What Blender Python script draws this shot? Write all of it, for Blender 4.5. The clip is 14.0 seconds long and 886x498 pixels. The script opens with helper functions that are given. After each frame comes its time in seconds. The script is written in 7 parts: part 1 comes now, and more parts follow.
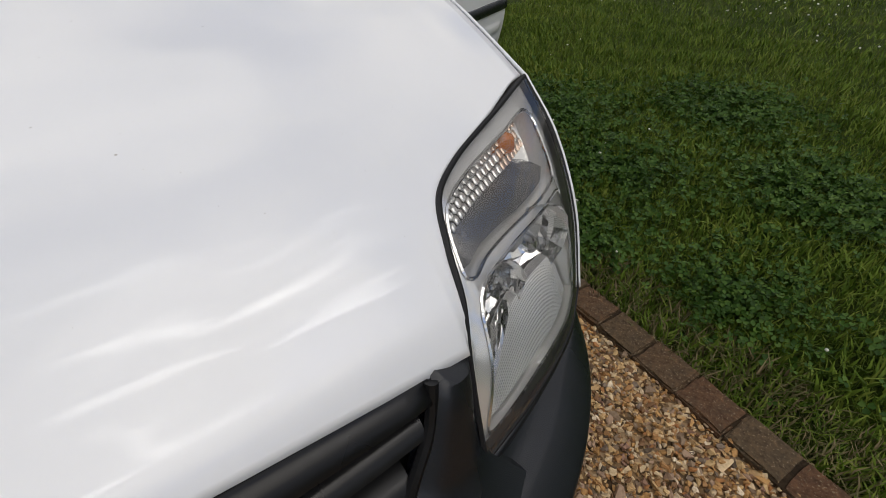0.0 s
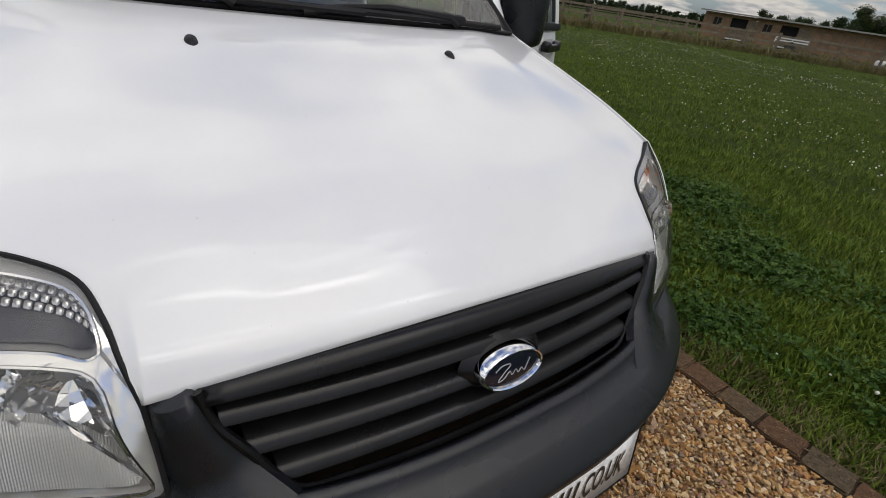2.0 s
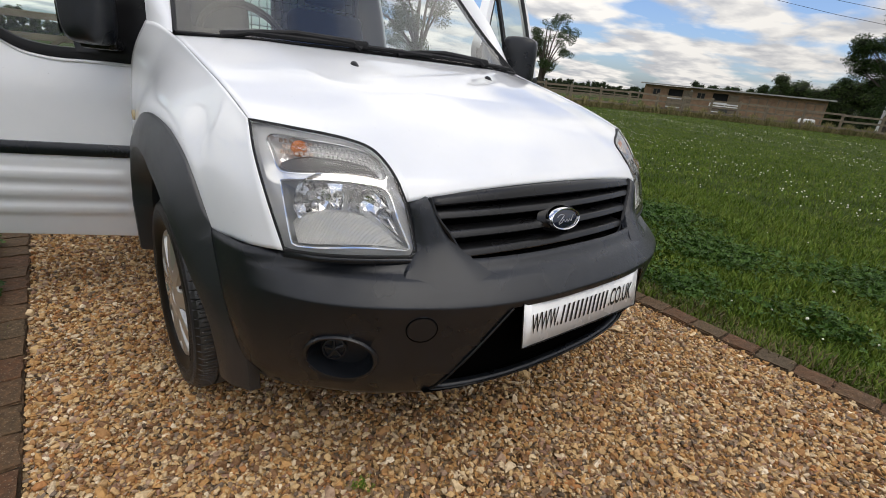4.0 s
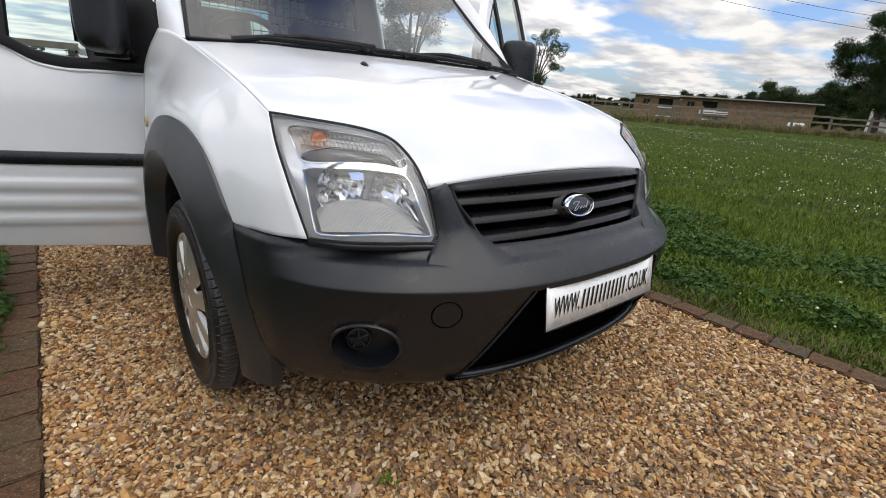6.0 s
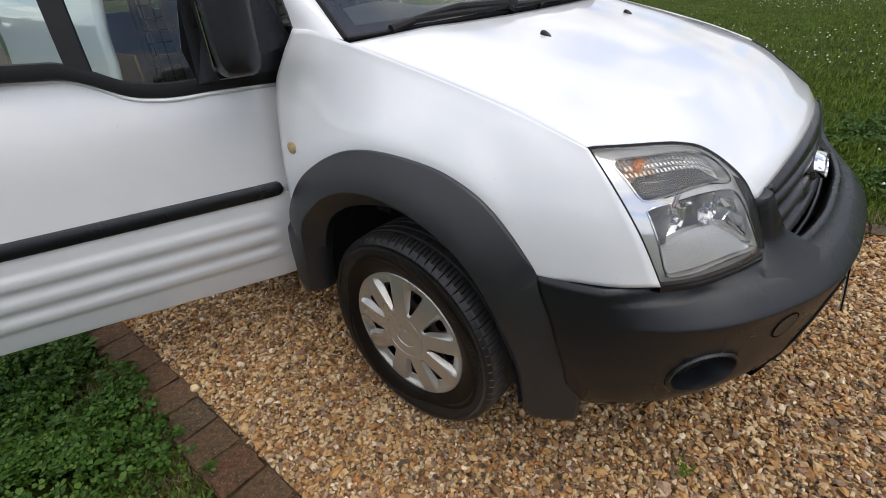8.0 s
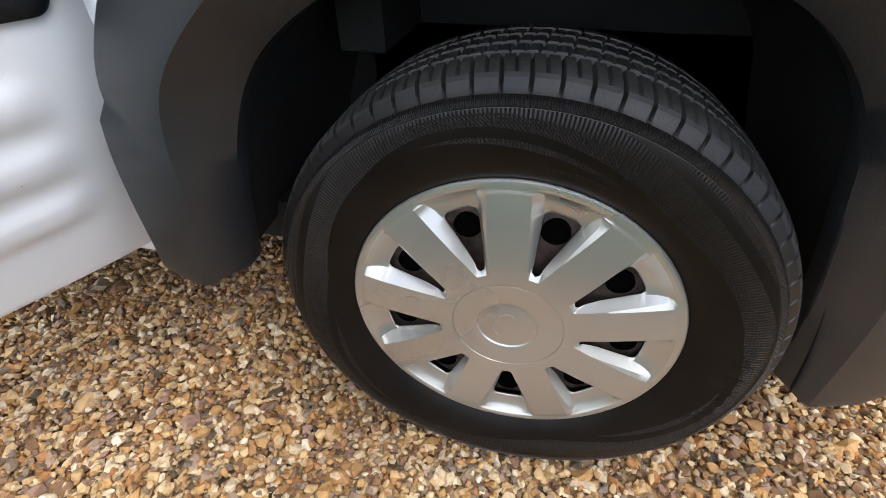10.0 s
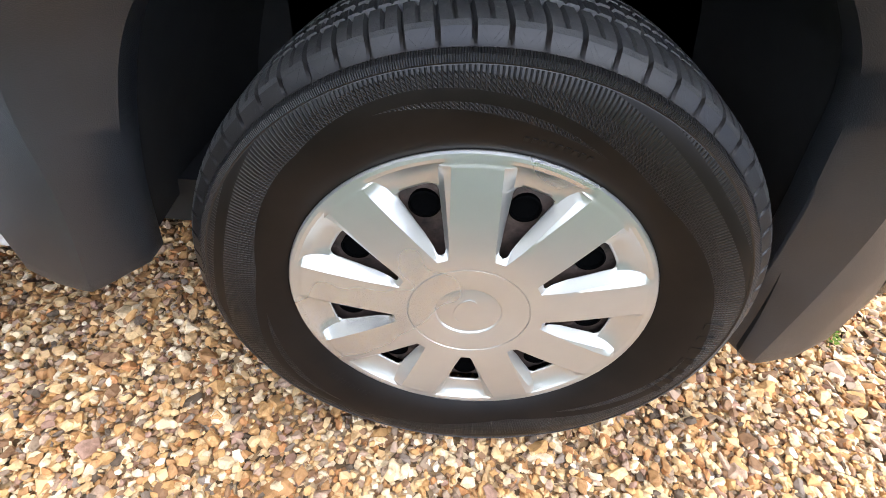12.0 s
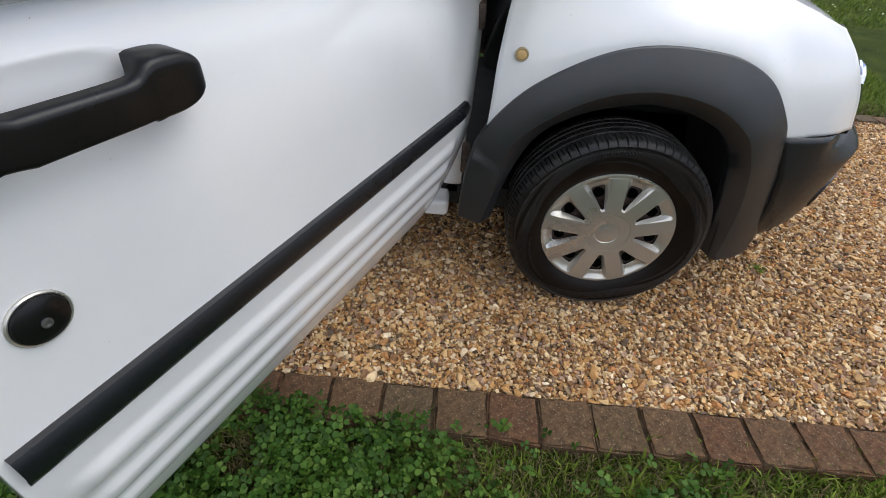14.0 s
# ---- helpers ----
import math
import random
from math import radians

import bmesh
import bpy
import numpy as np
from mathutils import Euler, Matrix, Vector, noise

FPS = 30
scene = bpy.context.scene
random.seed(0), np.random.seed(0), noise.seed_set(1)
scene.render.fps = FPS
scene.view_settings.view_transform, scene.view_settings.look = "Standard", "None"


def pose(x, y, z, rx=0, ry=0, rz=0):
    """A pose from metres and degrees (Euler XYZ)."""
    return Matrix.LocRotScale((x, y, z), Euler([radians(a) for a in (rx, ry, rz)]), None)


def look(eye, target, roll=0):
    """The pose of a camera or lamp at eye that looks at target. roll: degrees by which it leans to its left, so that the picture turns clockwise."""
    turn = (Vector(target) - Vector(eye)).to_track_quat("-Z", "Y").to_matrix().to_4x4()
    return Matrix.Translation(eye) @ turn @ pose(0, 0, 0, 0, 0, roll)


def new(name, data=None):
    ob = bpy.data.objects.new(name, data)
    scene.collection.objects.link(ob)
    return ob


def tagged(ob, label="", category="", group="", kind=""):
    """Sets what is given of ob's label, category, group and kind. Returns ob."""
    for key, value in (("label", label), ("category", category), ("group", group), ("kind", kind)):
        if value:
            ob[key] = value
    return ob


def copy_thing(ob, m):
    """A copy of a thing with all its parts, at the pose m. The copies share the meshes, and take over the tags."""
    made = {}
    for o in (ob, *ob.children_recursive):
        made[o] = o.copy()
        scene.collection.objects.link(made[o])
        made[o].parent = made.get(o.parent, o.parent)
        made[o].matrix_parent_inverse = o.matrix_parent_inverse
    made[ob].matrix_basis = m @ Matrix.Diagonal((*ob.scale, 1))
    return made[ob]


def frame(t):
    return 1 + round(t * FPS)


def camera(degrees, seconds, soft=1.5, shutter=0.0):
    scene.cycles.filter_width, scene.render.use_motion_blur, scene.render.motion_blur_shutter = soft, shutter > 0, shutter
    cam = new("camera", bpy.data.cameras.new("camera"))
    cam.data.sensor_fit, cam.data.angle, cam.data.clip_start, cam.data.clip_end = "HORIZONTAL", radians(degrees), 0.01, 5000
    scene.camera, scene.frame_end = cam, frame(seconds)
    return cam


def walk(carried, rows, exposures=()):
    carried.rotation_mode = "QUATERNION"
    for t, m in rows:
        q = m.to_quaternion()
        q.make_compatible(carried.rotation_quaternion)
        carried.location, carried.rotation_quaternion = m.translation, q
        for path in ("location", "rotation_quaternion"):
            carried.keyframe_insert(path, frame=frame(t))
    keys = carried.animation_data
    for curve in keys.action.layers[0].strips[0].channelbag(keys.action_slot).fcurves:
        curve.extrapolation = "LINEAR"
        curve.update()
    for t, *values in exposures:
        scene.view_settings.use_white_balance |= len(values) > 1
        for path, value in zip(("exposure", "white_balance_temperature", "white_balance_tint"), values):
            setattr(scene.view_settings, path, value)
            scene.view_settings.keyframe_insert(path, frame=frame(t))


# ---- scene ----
cam = camera(86.5, 14.0, 0.4)
PATH = [
    (0, (0.294, -0.019, 1.1), (1.124, 1.318, -0.135), -0.3),
    (0.5, (0.158, -0.059, 1.101), (1.05, 1.263, -0.107), 1.6),
    (1, (-0.03, -0.133, 1.148), (0.939, 1.208, 0.025), 3.5),
    (1.5, (-0.21, -0.185, 1.17), (0.812, 1.163, 0.103), 6.7),
    (2, (-0.442, -0.229, 1.184), (0.634, 1.144, 0.206), 9.0),
    (2.5, (-0.715, -0.288, 1.205), (0.452, 1.084, 0.335), 10.6),
    (3, (-0.88, -0.443, 1.212), (0.294, 0.956, 0.399), 9.8),
    (3.5, (-1.015, -0.618, 1.157), (0.168, 0.805, 0.398), 8.0),
    (3.7, (-1.043, -0.627, 1.093), (0.156, 0.797, 0.361), 7.1),
    (5.8, (-1.091, -0.624, 0.917), (0.148, 0.827, 0.315), 4.2),
    (6, (-1.115, -0.619, 0.961), (0.116, 0.826, 0.331), 4.2),
    (6.5, (-1.26, -0.589, 1.118), (-0.062, 0.832, 0.379), 3.0),
    (7, (-1.398, -0.455, 1.201), (-0.277, 0.972, 0.361), 1.2),
    (7.5, (-1.461, -0.19, 1.211), (-0.302, 1.144, 0.276), -1.9),
    (8, (-1.537, 0.124, 1.19), (-0.245, 1.264, 0.176), -3.9),
    (8.5, (-1.552, 0.396, 1.122), (-0.207, 1.362, 0.001), -5.3),
    (8.7, (-1.521, 0.5, 1.077), (-0.12, 1.354, -0.068), -5.2),
    (10.8, (-1.131, 0.929, 0.635), (0.33, 1.153, -0.713), 1.7),
    (11, (-1.121, 0.931, 0.636), (0.314, 1.104, -0.746), 2.3),
    (11.5, (-1.139, 0.937, 0.654), (0.304, 1.033, -0.727), 3.4),
    (12, (-1.178, 0.937, 0.704), (0.289, 0.947, -0.655), 5.1),
    (12.5, (-1.281, 0.963, 0.842), (0.218, 0.883, -0.479), 6.4),
    (13, (-1.503, 0.976, 1.002), (0.033, 0.932, -0.279), 5.9),
    (13.5, (-1.776, 1.101, 1.096), (-0.238, 1.097, -0.183), 5.5),
    (14, (-2.029, 1.384, 1.124), (-0.464, 1.405, -0.121), 4.9),
]
walk(cam, [(t, look(eye, target, roll)) for t, eye, target, roll in PATH],
     exposures=[(0, -0.12, 6900, 10), (1.5, -0.08, 6900, 10), (2.5, 0.01, 6880, 10), (3.0, 0.20, 6830, 10), (3.7, 0.37, 6780, 10), (6.0, 0.54, 6670, 10), (7.0, 0.49, 6600, 10), (8.0, 0.48, 6610, 10), (8.7, 0.60, 6560, 10),
                (10.8, 2.18, 6110, 10), (11.5, 2.34, 6060, 10), (12.0, 2.48, 5910, 10), (12.5, 2.62, 5610, 10), (13.0, 2.00, 5760, 10), (13.5, 1.18, 6160, 10), (14.0, 0.78, 6510, 10)])

# ---- world, sun, exposure ----
SUN_AZ, SUN_EL = 170.0, 62.0
world = bpy.data.worlds.new("sky")
scene.world = world
world.use_nodes = True
wt = world.node_tree
wt.nodes.clear()
w_out = wt.nodes.new("ShaderNodeOutputWorld")
w_bg = wt.nodes.new("ShaderNodeBackground")
w_sky = wt.nodes.new("ShaderNodeTexSky")
w_sky.sky_type, w_sky.sun_disc = "NISHITA", False
w_sky.sun_elevation, w_sky.sun_rotation = radians(SUN_EL), radians(SUN_AZ)
w_sky.dust_density = 1.5
w_co = wt.nodes.new("ShaderNodeTexCoord")
w_sep = wt.nodes.new("ShaderNodeSeparateXYZ")
wt.links.new(w_co.outputs["Generated"], w_sep.inputs[0])
w_zc = wt.nodes.new("ShaderNodeMath")
w_zc.operation = "MAXIMUM"
w_zc.inputs[1].default_value = 0.0
wt.links.new(w_sep.outputs["Z"], w_zc.inputs[0])
w_za = wt.nodes.new("ShaderNodeMath")
w_za.operation = "ADD"
w_za.inputs[1].default_value = 0.12
wt.links.new(w_zc.outputs[0], w_za.inputs[0])
w_div = wt.nodes.new("ShaderNodeVectorMath")
w_div.operation = "DIVIDE"
w_cmb = wt.nodes.new("ShaderNodeCombineXYZ")
for k in range(3):
    wt.links.new(w_za.outputs[0], w_cmb.inputs[k])
wt.links.new(w_co.outputs["Generated"], w_div.inputs[0])
wt.links.new(w_cmb.outputs[0], w_div.inputs[1])
w_map = wt.nodes.new("ShaderNodeMapping")
w_map.inputs["Location"].default_value = (1.7, 0.4, 0.0)
w_map.inputs["Rotation"].default_value = (0, 0, radians(-25))
w_map.inputs["Scale"].default_value = (1.15, 1.5, 0.0)
wt.links.new(w_div.outputs[0], w_map.inputs[0])
w_n1 = wt.nodes.new("ShaderNodeTexNoise")
w_n1.inputs["Scale"].default_value, w_n1.inputs["Detail"].default_value, w_n1.inputs["Roughness"].default_value = 1.1, 7.0, 0.48
w_n1.inputs["Distortion"].default_value = 0.1
wt.links.new(w_map.outputs[0], w_n1.inputs["Vector"])
w_r1 = wt.nodes.new("ShaderNodeValToRGB")
w_r1.color_ramp.elements[0].position, w_r1.color_ramp.elements[1].position = 0.39, 0.51
w_hi = wt.nodes.new("ShaderNodeMath")
w_hi.operation = "MULTIPLY_ADD"
w_hi.inputs[1].default_value = -0.02
wt.links.new(w_zc.outputs[0], w_hi.inputs[0])
wt.links.new(w_n1.outputs["Fac"], w_hi.inputs[2])
wt.links.new(w_hi.outputs[0], w_r1.inputs[0])
w_n2 = wt.nodes.new("ShaderNodeTexNoise")
w_n2.inputs["Scale"].default_value, w_n2.inputs["Detail"].default_value, w_n2.inputs["Roughness"].default_value = 1.9, 5.0, 0.5
wt.links.new(w_map.outputs[0], w_n2.inputs["Vector"])
w_r2 = wt.nodes.new("ShaderNodeValToRGB")
w_r2.color_ramp.elements[0].position, w_r2.color_ramp.elements[0].color = 0.34, (0.56, 0.58, 0.63, 1)
w_r2.color_ramp.elements[1].position, w_r2.color_ramp.elements[1].color = 0.62, (0.97, 0.96, 0.945, 1)
w_off = wt.nodes.new("ShaderNodeVectorMath")  # the same clouds a step towards the sun: their difference is light and shade
w_off.operation = "ADD"
w_off.inputs[1].default_value = (0.05, -0.16, 0.0)
wt.links.new(w_map.outputs[0], w_off.inputs[0])
w_n4 = wt.nodes.new("ShaderNodeTexNoise")
w_n4.inputs["Scale"].default_value, w_n4.inputs["Detail"].default_value, w_n4.inputs["Roughness"].default_value = 1.1, 7.0, 0.48
w_n4.inputs["Distortion"].default_value = 0.1
wt.links.new(w_off.outputs[0], w_n4.inputs["Vector"])
w_rel = wt.nodes.new("ShaderNodeMath")
w_rel.operation = "SUBTRACT"
wt.links.new(w_n1.outputs["Fac"], w_rel.inputs[0])
wt.links.new(w_n4.outputs["Fac"], w_rel.inputs[1])
w_sh = wt.nodes.new("ShaderNodeMath")
w_sh.operation = "MULTIPLY_ADD"
w_sh.inputs[1].default_value = 1.5
wt.links.new(w_rel.outputs[0], w_sh.inputs[0])
wt.links.new(w_n2.outputs["Fac"], w_sh.inputs[2])
wt.links.new(w_sh.outputs[0], w_r2.inputs[0])
w_sk = wt.nodes.new("ShaderNodeMix")
w_sk.data_type, w_sk.blend_type = "RGBA", "MULTIPLY"
w_sk.inputs["Factor"].default_value = 1.0
wt.links.new(w_sky.outputs[0], w_sk.inputs[6])
w_sk.inputs[7].default_value = (0.085, 0.10, 0.132, 1)
w_mix = wt.nodes.new("ShaderNodeMix")
w_mix.data_type = "RGBA"
wt.links.new(w_r1.outputs[0], w_mix.inputs["Factor"])
wt.links.new(w_sk.outputs[2], w_mix.inputs[6])
w_cie = wt.nodes.new("ShaderNodeMath")  # an overcast sky is brighter overhead
w_cie.operation = "MULTIPLY_ADD"
w_cie.inputs[1].default_value, w_cie.inputs[2].default_value = 0.62, 0.82
wt.links.new(w_zc.outputs[0], w_cie.inputs[0])
w_cl = wt.nodes.new("ShaderNodeMix")
w_cl.data_type, w_cl.blend_type = "RGBA", "MULTIPLY"
w_cl.inputs["Factor"].default_value = 1.0
wt.links.new(w_r2.outputs[0], w_cl.inputs[6])
w_grad = wt.nodes.new("ShaderNodeVectorMath")  # and on one side
w_grad.operation = "DOT_PRODUCT"
w_grad.inputs[1].default_value = (-0.26, 0.14, 0.0)
wt.links.new(w_co.outputs["Generated"], w_grad.inputs[0])
w_lum = wt.nodes.new("ShaderNodeMath")
w_lum.operation = "ADD"
wt.links.new(w_cie.outputs[0], w_lum.inputs[0])
wt.links.new(w_grad.outputs["Value"], w_lum.inputs[1])
wt.links.new(w_lum.outputs[0], w_cl.inputs[7])
wt.links.new(w_cl.outputs[2], w_mix.inputs[7])
# thin bright streaks of cloud about the veiled sun
w_dot = wt.nodes.new("ShaderNodeVectorMath")
w_dot.operation = "DOT_PRODUCT"
wt.links.new(w_co.outputs["Generated"], w_dot.inputs[0])
w_dot.inputs[1].default_value = (math.sin(radians(SUN_AZ)) * math.cos(radians(SUN_EL)), math.cos(radians(SUN_AZ)) * math.cos(radians(SUN_EL)), math.sin(radians(SUN_EL)))
w_glow = wt.nodes.new("ShaderNodeMapRange")
w_glow.interpolation_type = "SMOOTHSTEP"
w_glow.inputs["From Min"].default_value, w_glow.inputs["From Max"].default_value = 0.80, 1.0
wt.links.new(w_dot.outputs["Value"], w_glow.inputs["Value"])
w_map3 = wt.nodes.new("ShaderNodeMapping")
w_map3.inputs["Rotation"].default_value = (0, 0, radians(35))
w_map3.inputs["Scale"].default_value = (1.2, 5.5, 0.0)
wt.links.new(w_div.outputs[0], w_map3.inputs[0])
w_n3 = wt.nodes.new("ShaderNodeTexNoise")
w_n3.inputs["Scale"].default_value, w_n3.inputs["Detail"].default_value, w_n3.inputs["Distortion"].default_value = 2.2, 6.0, 0.6
wt.links.new(w_map3.outputs[0], w_n3.inputs["Vector"])
w_r3 = wt.nodes.new("ShaderNodeMapRange")
w_r3.inputs["From Min"].default_value, w_r3.inputs["From Max"].default_value = 0.53, 0.70
w_r3.inputs["To Max"].default_value = 6.0
wt.links.new(w_n3.outputs["Fac"], w_r3.inputs["Value"])
w_st = wt.nodes.new("ShaderNodeMath")
w_st.operation = "MULTIPLY"
wt.links.new(w_glow.outputs[0], w_st.inputs[0])
wt.links.new(w_r3.outputs[0], w_st.inputs[1])
w_add = wt.nodes.new("ShaderNodeMix")
w_add.data_type, w_add.blend_type = "RGBA", "ADD"
w_add.inputs["Factor"].default_value = 1.0
wt.links.new(w_mix.outputs[2], w_add.inputs[6])
wt.links.new(w_st.outputs[0], w_add.inputs[7])
wt.links.new(w_add.outputs[2], w_bg.inputs["Color"])
w_bg.inputs["Strength"].default_value = 0.99
wt.links.new(w_bg.outputs[0], w_out.inputs[0])

sun = new("sun", bpy.data.lights.new("sun", "SUN"))
sun.data.energy, sun.data.angle, sun.data.color = 0.44, radians(48), (1.0, 0.94, 0.86)
sun_dir = Vector((math.sin(radians(SUN_AZ)) * math.cos(radians(SUN_EL)), math.cos(radians(SUN_AZ)) * math.cos(radians(SUN_EL)), math.sin(radians(SUN_EL))))
sun.matrix_world = look(sun_dir * 30, (0, 0, 0))
scene.view_settings.exposure = 0.0

# ---- materials ----
def mat(name):
    m = bpy.data.materials.new(name)
    m.use_nodes = True
    t = m.node_tree
    t.nodes.clear()
    out = t.nodes.new("ShaderNodeOutputMaterial")
    b = t.nodes.new("ShaderNodeBsdfPrincipled")
    t.links.new(b.outputs[0], out.inputs[0])
    return m, t, b


def obj_coords(t, scale=1.0):
    c = t.nodes.new("ShaderNodeTexCoord")
    mp = t.nodes.new("ShaderNodeMapping")
    mp.inputs["Scale"].default_value = (scale,) * 3 if isinstance(scale, (int, float)) else scale
    t.links.new(c.outputs["Object"], mp.inputs[0])
    return mp.outputs[0]


def noise_tex(t, vec, scale, detail=4.0, rough=0.5):
    n = t.nodes.new("ShaderNodeTexNoise")
    n.inputs["Scale"].default_value, n.inputs["Detail"].default_value, n.inputs["Roughness"].default_value = scale, detail, rough
    t.links.new(vec, n.inputs["Vector"])
    return n.outputs["Fac"]


def ramp(t, fac, stops):
    r = t.nodes.new("ShaderNodeValToRGB")
    e = r.color_ramp.elements
    while len(e) < len(stops):
        e.new(0.5)
    for k, (p, c) in enumerate(stops):
        e[k].position, e[k].color = p, (*c, 1) if len(c) == 3 else c
    t.links.new(fac, r.inputs[0])
    return r.outputs[0]


def grey(v):
    return (v, v, v)


def mixed(t, fac, a, b, blend="MIX"):
    n = t.nodes.new("ShaderNodeMix")
    n.data_type, n.blend_type = "RGBA", blend
    for sock, v in ((n.inputs["Factor"], fac), (n.inputs[6], a), (n.inputs[7], b)):
        if isinstance(v, bpy.types.NodeSocket):
            t.links.new(v, sock)
        elif isinstance(v, tuple):
            sock.default_value = (*v, 1)
        else:
            sock.default_value = v
    return n.outputs[2]


def bump(t, b, height, strength=0.2, distance=0.01, base=None):
    n = t.nodes.new("ShaderNodeBump")
    n.inputs["Strength"].default_value, n.inputs["Distance"].default_value = strength, distance
    t.links.new(height, n.inputs["Height"])
    if base is not None:
        t.links.new(base, n.inputs["Normal"])
    t.links.new(n.outputs[0], b.inputs["Normal"])
    return n.outputs[0]


def plain(name, color, rough=0.5, metal=0.0, var=0.12, scale=30.0, bump_s=0.0, bump_scale=300.0, coat=0.0, spec=0.5):
    """A surface with slight variation in colour and gloss and an optional fine grain."""
    m, t, b = mat(name)
    v = obj_coords(t)
    n = noise_tex(t, v, scale, 5, 0.6)
    dark = tuple(c * (1 - var) for c in color)
    lite = tuple(min(1, c * (1 + var * 0.6)) for c in color)
    t.links.new(ramp(t, n, [(0.3, dark), (0.7, lite)]), b.inputs["Base Color"])
    t.links.new(ramp(t, noise_tex(t, v, scale * 0.37, 3), [(0.3, grey(max(0, rough - 0.07))), (0.7, grey(min(1, rough + 0.07)))]), b.inputs["Roughness"])
    b.inputs["Metallic"].default_value = metal
    b.inputs["Specular IOR Level"].default_value = spec
    b.inputs["Coat Weight"].default_value = coat
    b.inputs["Coat Roughness"].default_value = 0.04
    if bump_s:
        bump(t, b, noise_tex(t, v, bump_scale, 2), bump_s, 0.002)
    return m


def thin_glass(name, tint, rough=0.0, ribs=0.0, haze=0.0, ior=1.55):
    m, t, b = mat(name)
    t.nodes.remove(b)
    tr = t.nodes.new("ShaderNodeBsdfTransparent")
    tr.inputs[0].default_value = (*tint, 1)
    gl = t.nodes.new("ShaderNodeBsdfGlossy")
    gl.inputs["Roughness"].default_value = rough
    fr = t.nodes.new("ShaderNodeFresnel")
    fr.inputs["IOR"].default_value = ior
    mx = t.nodes.new("ShaderNodeMixShader")
    t.links.new(fr.outputs[0], mx.inputs[0])
    t.links.new(tr.outputs[0], mx.inputs[1])
    t.links.new(gl.outputs[0], mx.inputs[2])
    if ribs:
        v = obj_coords(t)
        nb = t.nodes.new("ShaderNodeBump")
        nb.inputs["Strength"].default_value, nb.inputs["Distance"].default_value = 0.05, 0.002
        t.links.new(noise_tex(t, v, 60, 2), nb.inputs["Height"])
        t.links.new(nb.outputs[0], gl.inputs["Normal"])
    last = mx.outputs[0]
    if haze:  # pale veil: milky plastic, screen dust, and reflected brightness put into the colour
        df = t.nodes.new("ShaderNodeBsdfDiffuse")
        df.inputs[0].default_value = (0.8, 0.8, 0.78, 1)
        m2 = t.nodes.new("ShaderNodeMixShader")
        m2.inputs[0].default_value = haze
        t.links.new(last, m2.inputs[1])
        t.links.new(df.outputs[0], m2.inputs[2])
        last = m2.outputs[0]
    t.links.new(last, t.nodes["Material Output"].inputs[0])
    return m


# white car paint: clear coat over a very slightly wavy base
PAINT, _t, _b = mat("white_paint")
_v = obj_coords(_t)
_t.links.new(ramp(_t, noise_tex(_t, _v, 3.0, 6, 0.6), [(0.3, (0.74, 0.75, 0.76)), (0.7, (0.80, 0.805, 0.81))]), _b.inputs["Base Color"])
_specks = ramp(_t, noise_tex(_t, _v, 160, 2, 0.5), [(0.77, (1, 1, 1)), (0.80, (0.55, 0.52, 0.47))])
_t.links.new(mixed(_t, 1.0, _b.inputs["Base Color"].links[0].from_socket, _specks, "MULTIPLY"), _b.inputs["Base Color"])
_b.inputs["Roughness"].default_value = 0.32
_b.inputs["Coat Weight"].default_value, _b.inputs["Coat Roughness"].default_value = 1.0, 0.03
bump(_t, _b, noise_tex(_t, _v, 9.0, 2), 0.02, 0.01)

BLACK_PLASTIC = plain("black_textured_plastic", (0.0072, 0.0086, 0.0112), 0.30, var=0.25, scale=18, bump_s=0.25, bump_scale=900, spec=0.50)
# Lighter, greyer than the bumper plastic: sky sheen put into the base colour.
SHEEN_PLASTIC = plain("sheen_grey_plastic", (0.0175, 0.0192, 0.0220), 0.37, var=0.25, scale=14, bump_s=0.25, bump_scale=900, spec=0.68)
GRILLE_BLACK = plain("satin_black_plastic", (0.006, 0.006, 0.0065), 0.30, var=0.2, scale=25, spec=0.33)
# Slightly lighter than the satin black of the header.
SLAT_GREY = plain("satin_slat_plastic", (0.0085, 0.0085, 0.009), 0.30, var=0.35, scale=30, spec=0.36)
GLOSS_BLACK = plain("gloss_black_plastic", (0.008, 0.008, 0.009), 0.15)
def tread_rubber():
    """Dusty worn tread rubber with pale scuffs."""
    m, t, b = mat("tyre_rubber")
    v = obj_coords(t)
    col = ramp(t, noise_tex(t, v, 16, 6, 0.65), [(0.3, (0.024, 0.023, 0.022)), (0.7, (0.046, 0.044, 0.041))])
    scuff = ramp(t, noise_tex(t, v, 70, 6, 0.75), [(0.61, (0, 0, 0)), (0.70, (0.75, 0.75, 0.75))])
    t.links.new(mixed(t, scuff, col, (0.16, 0.15, 0.135)), b.inputs["Base Color"])
    b.inputs["Roughness"].default_value, b.inputs["Specular IOR Level"].default_value = 0.48, 0.6
    bump(t, b, noise_tex(t, v, 420, 3), 0.2, 0.002)
    return m


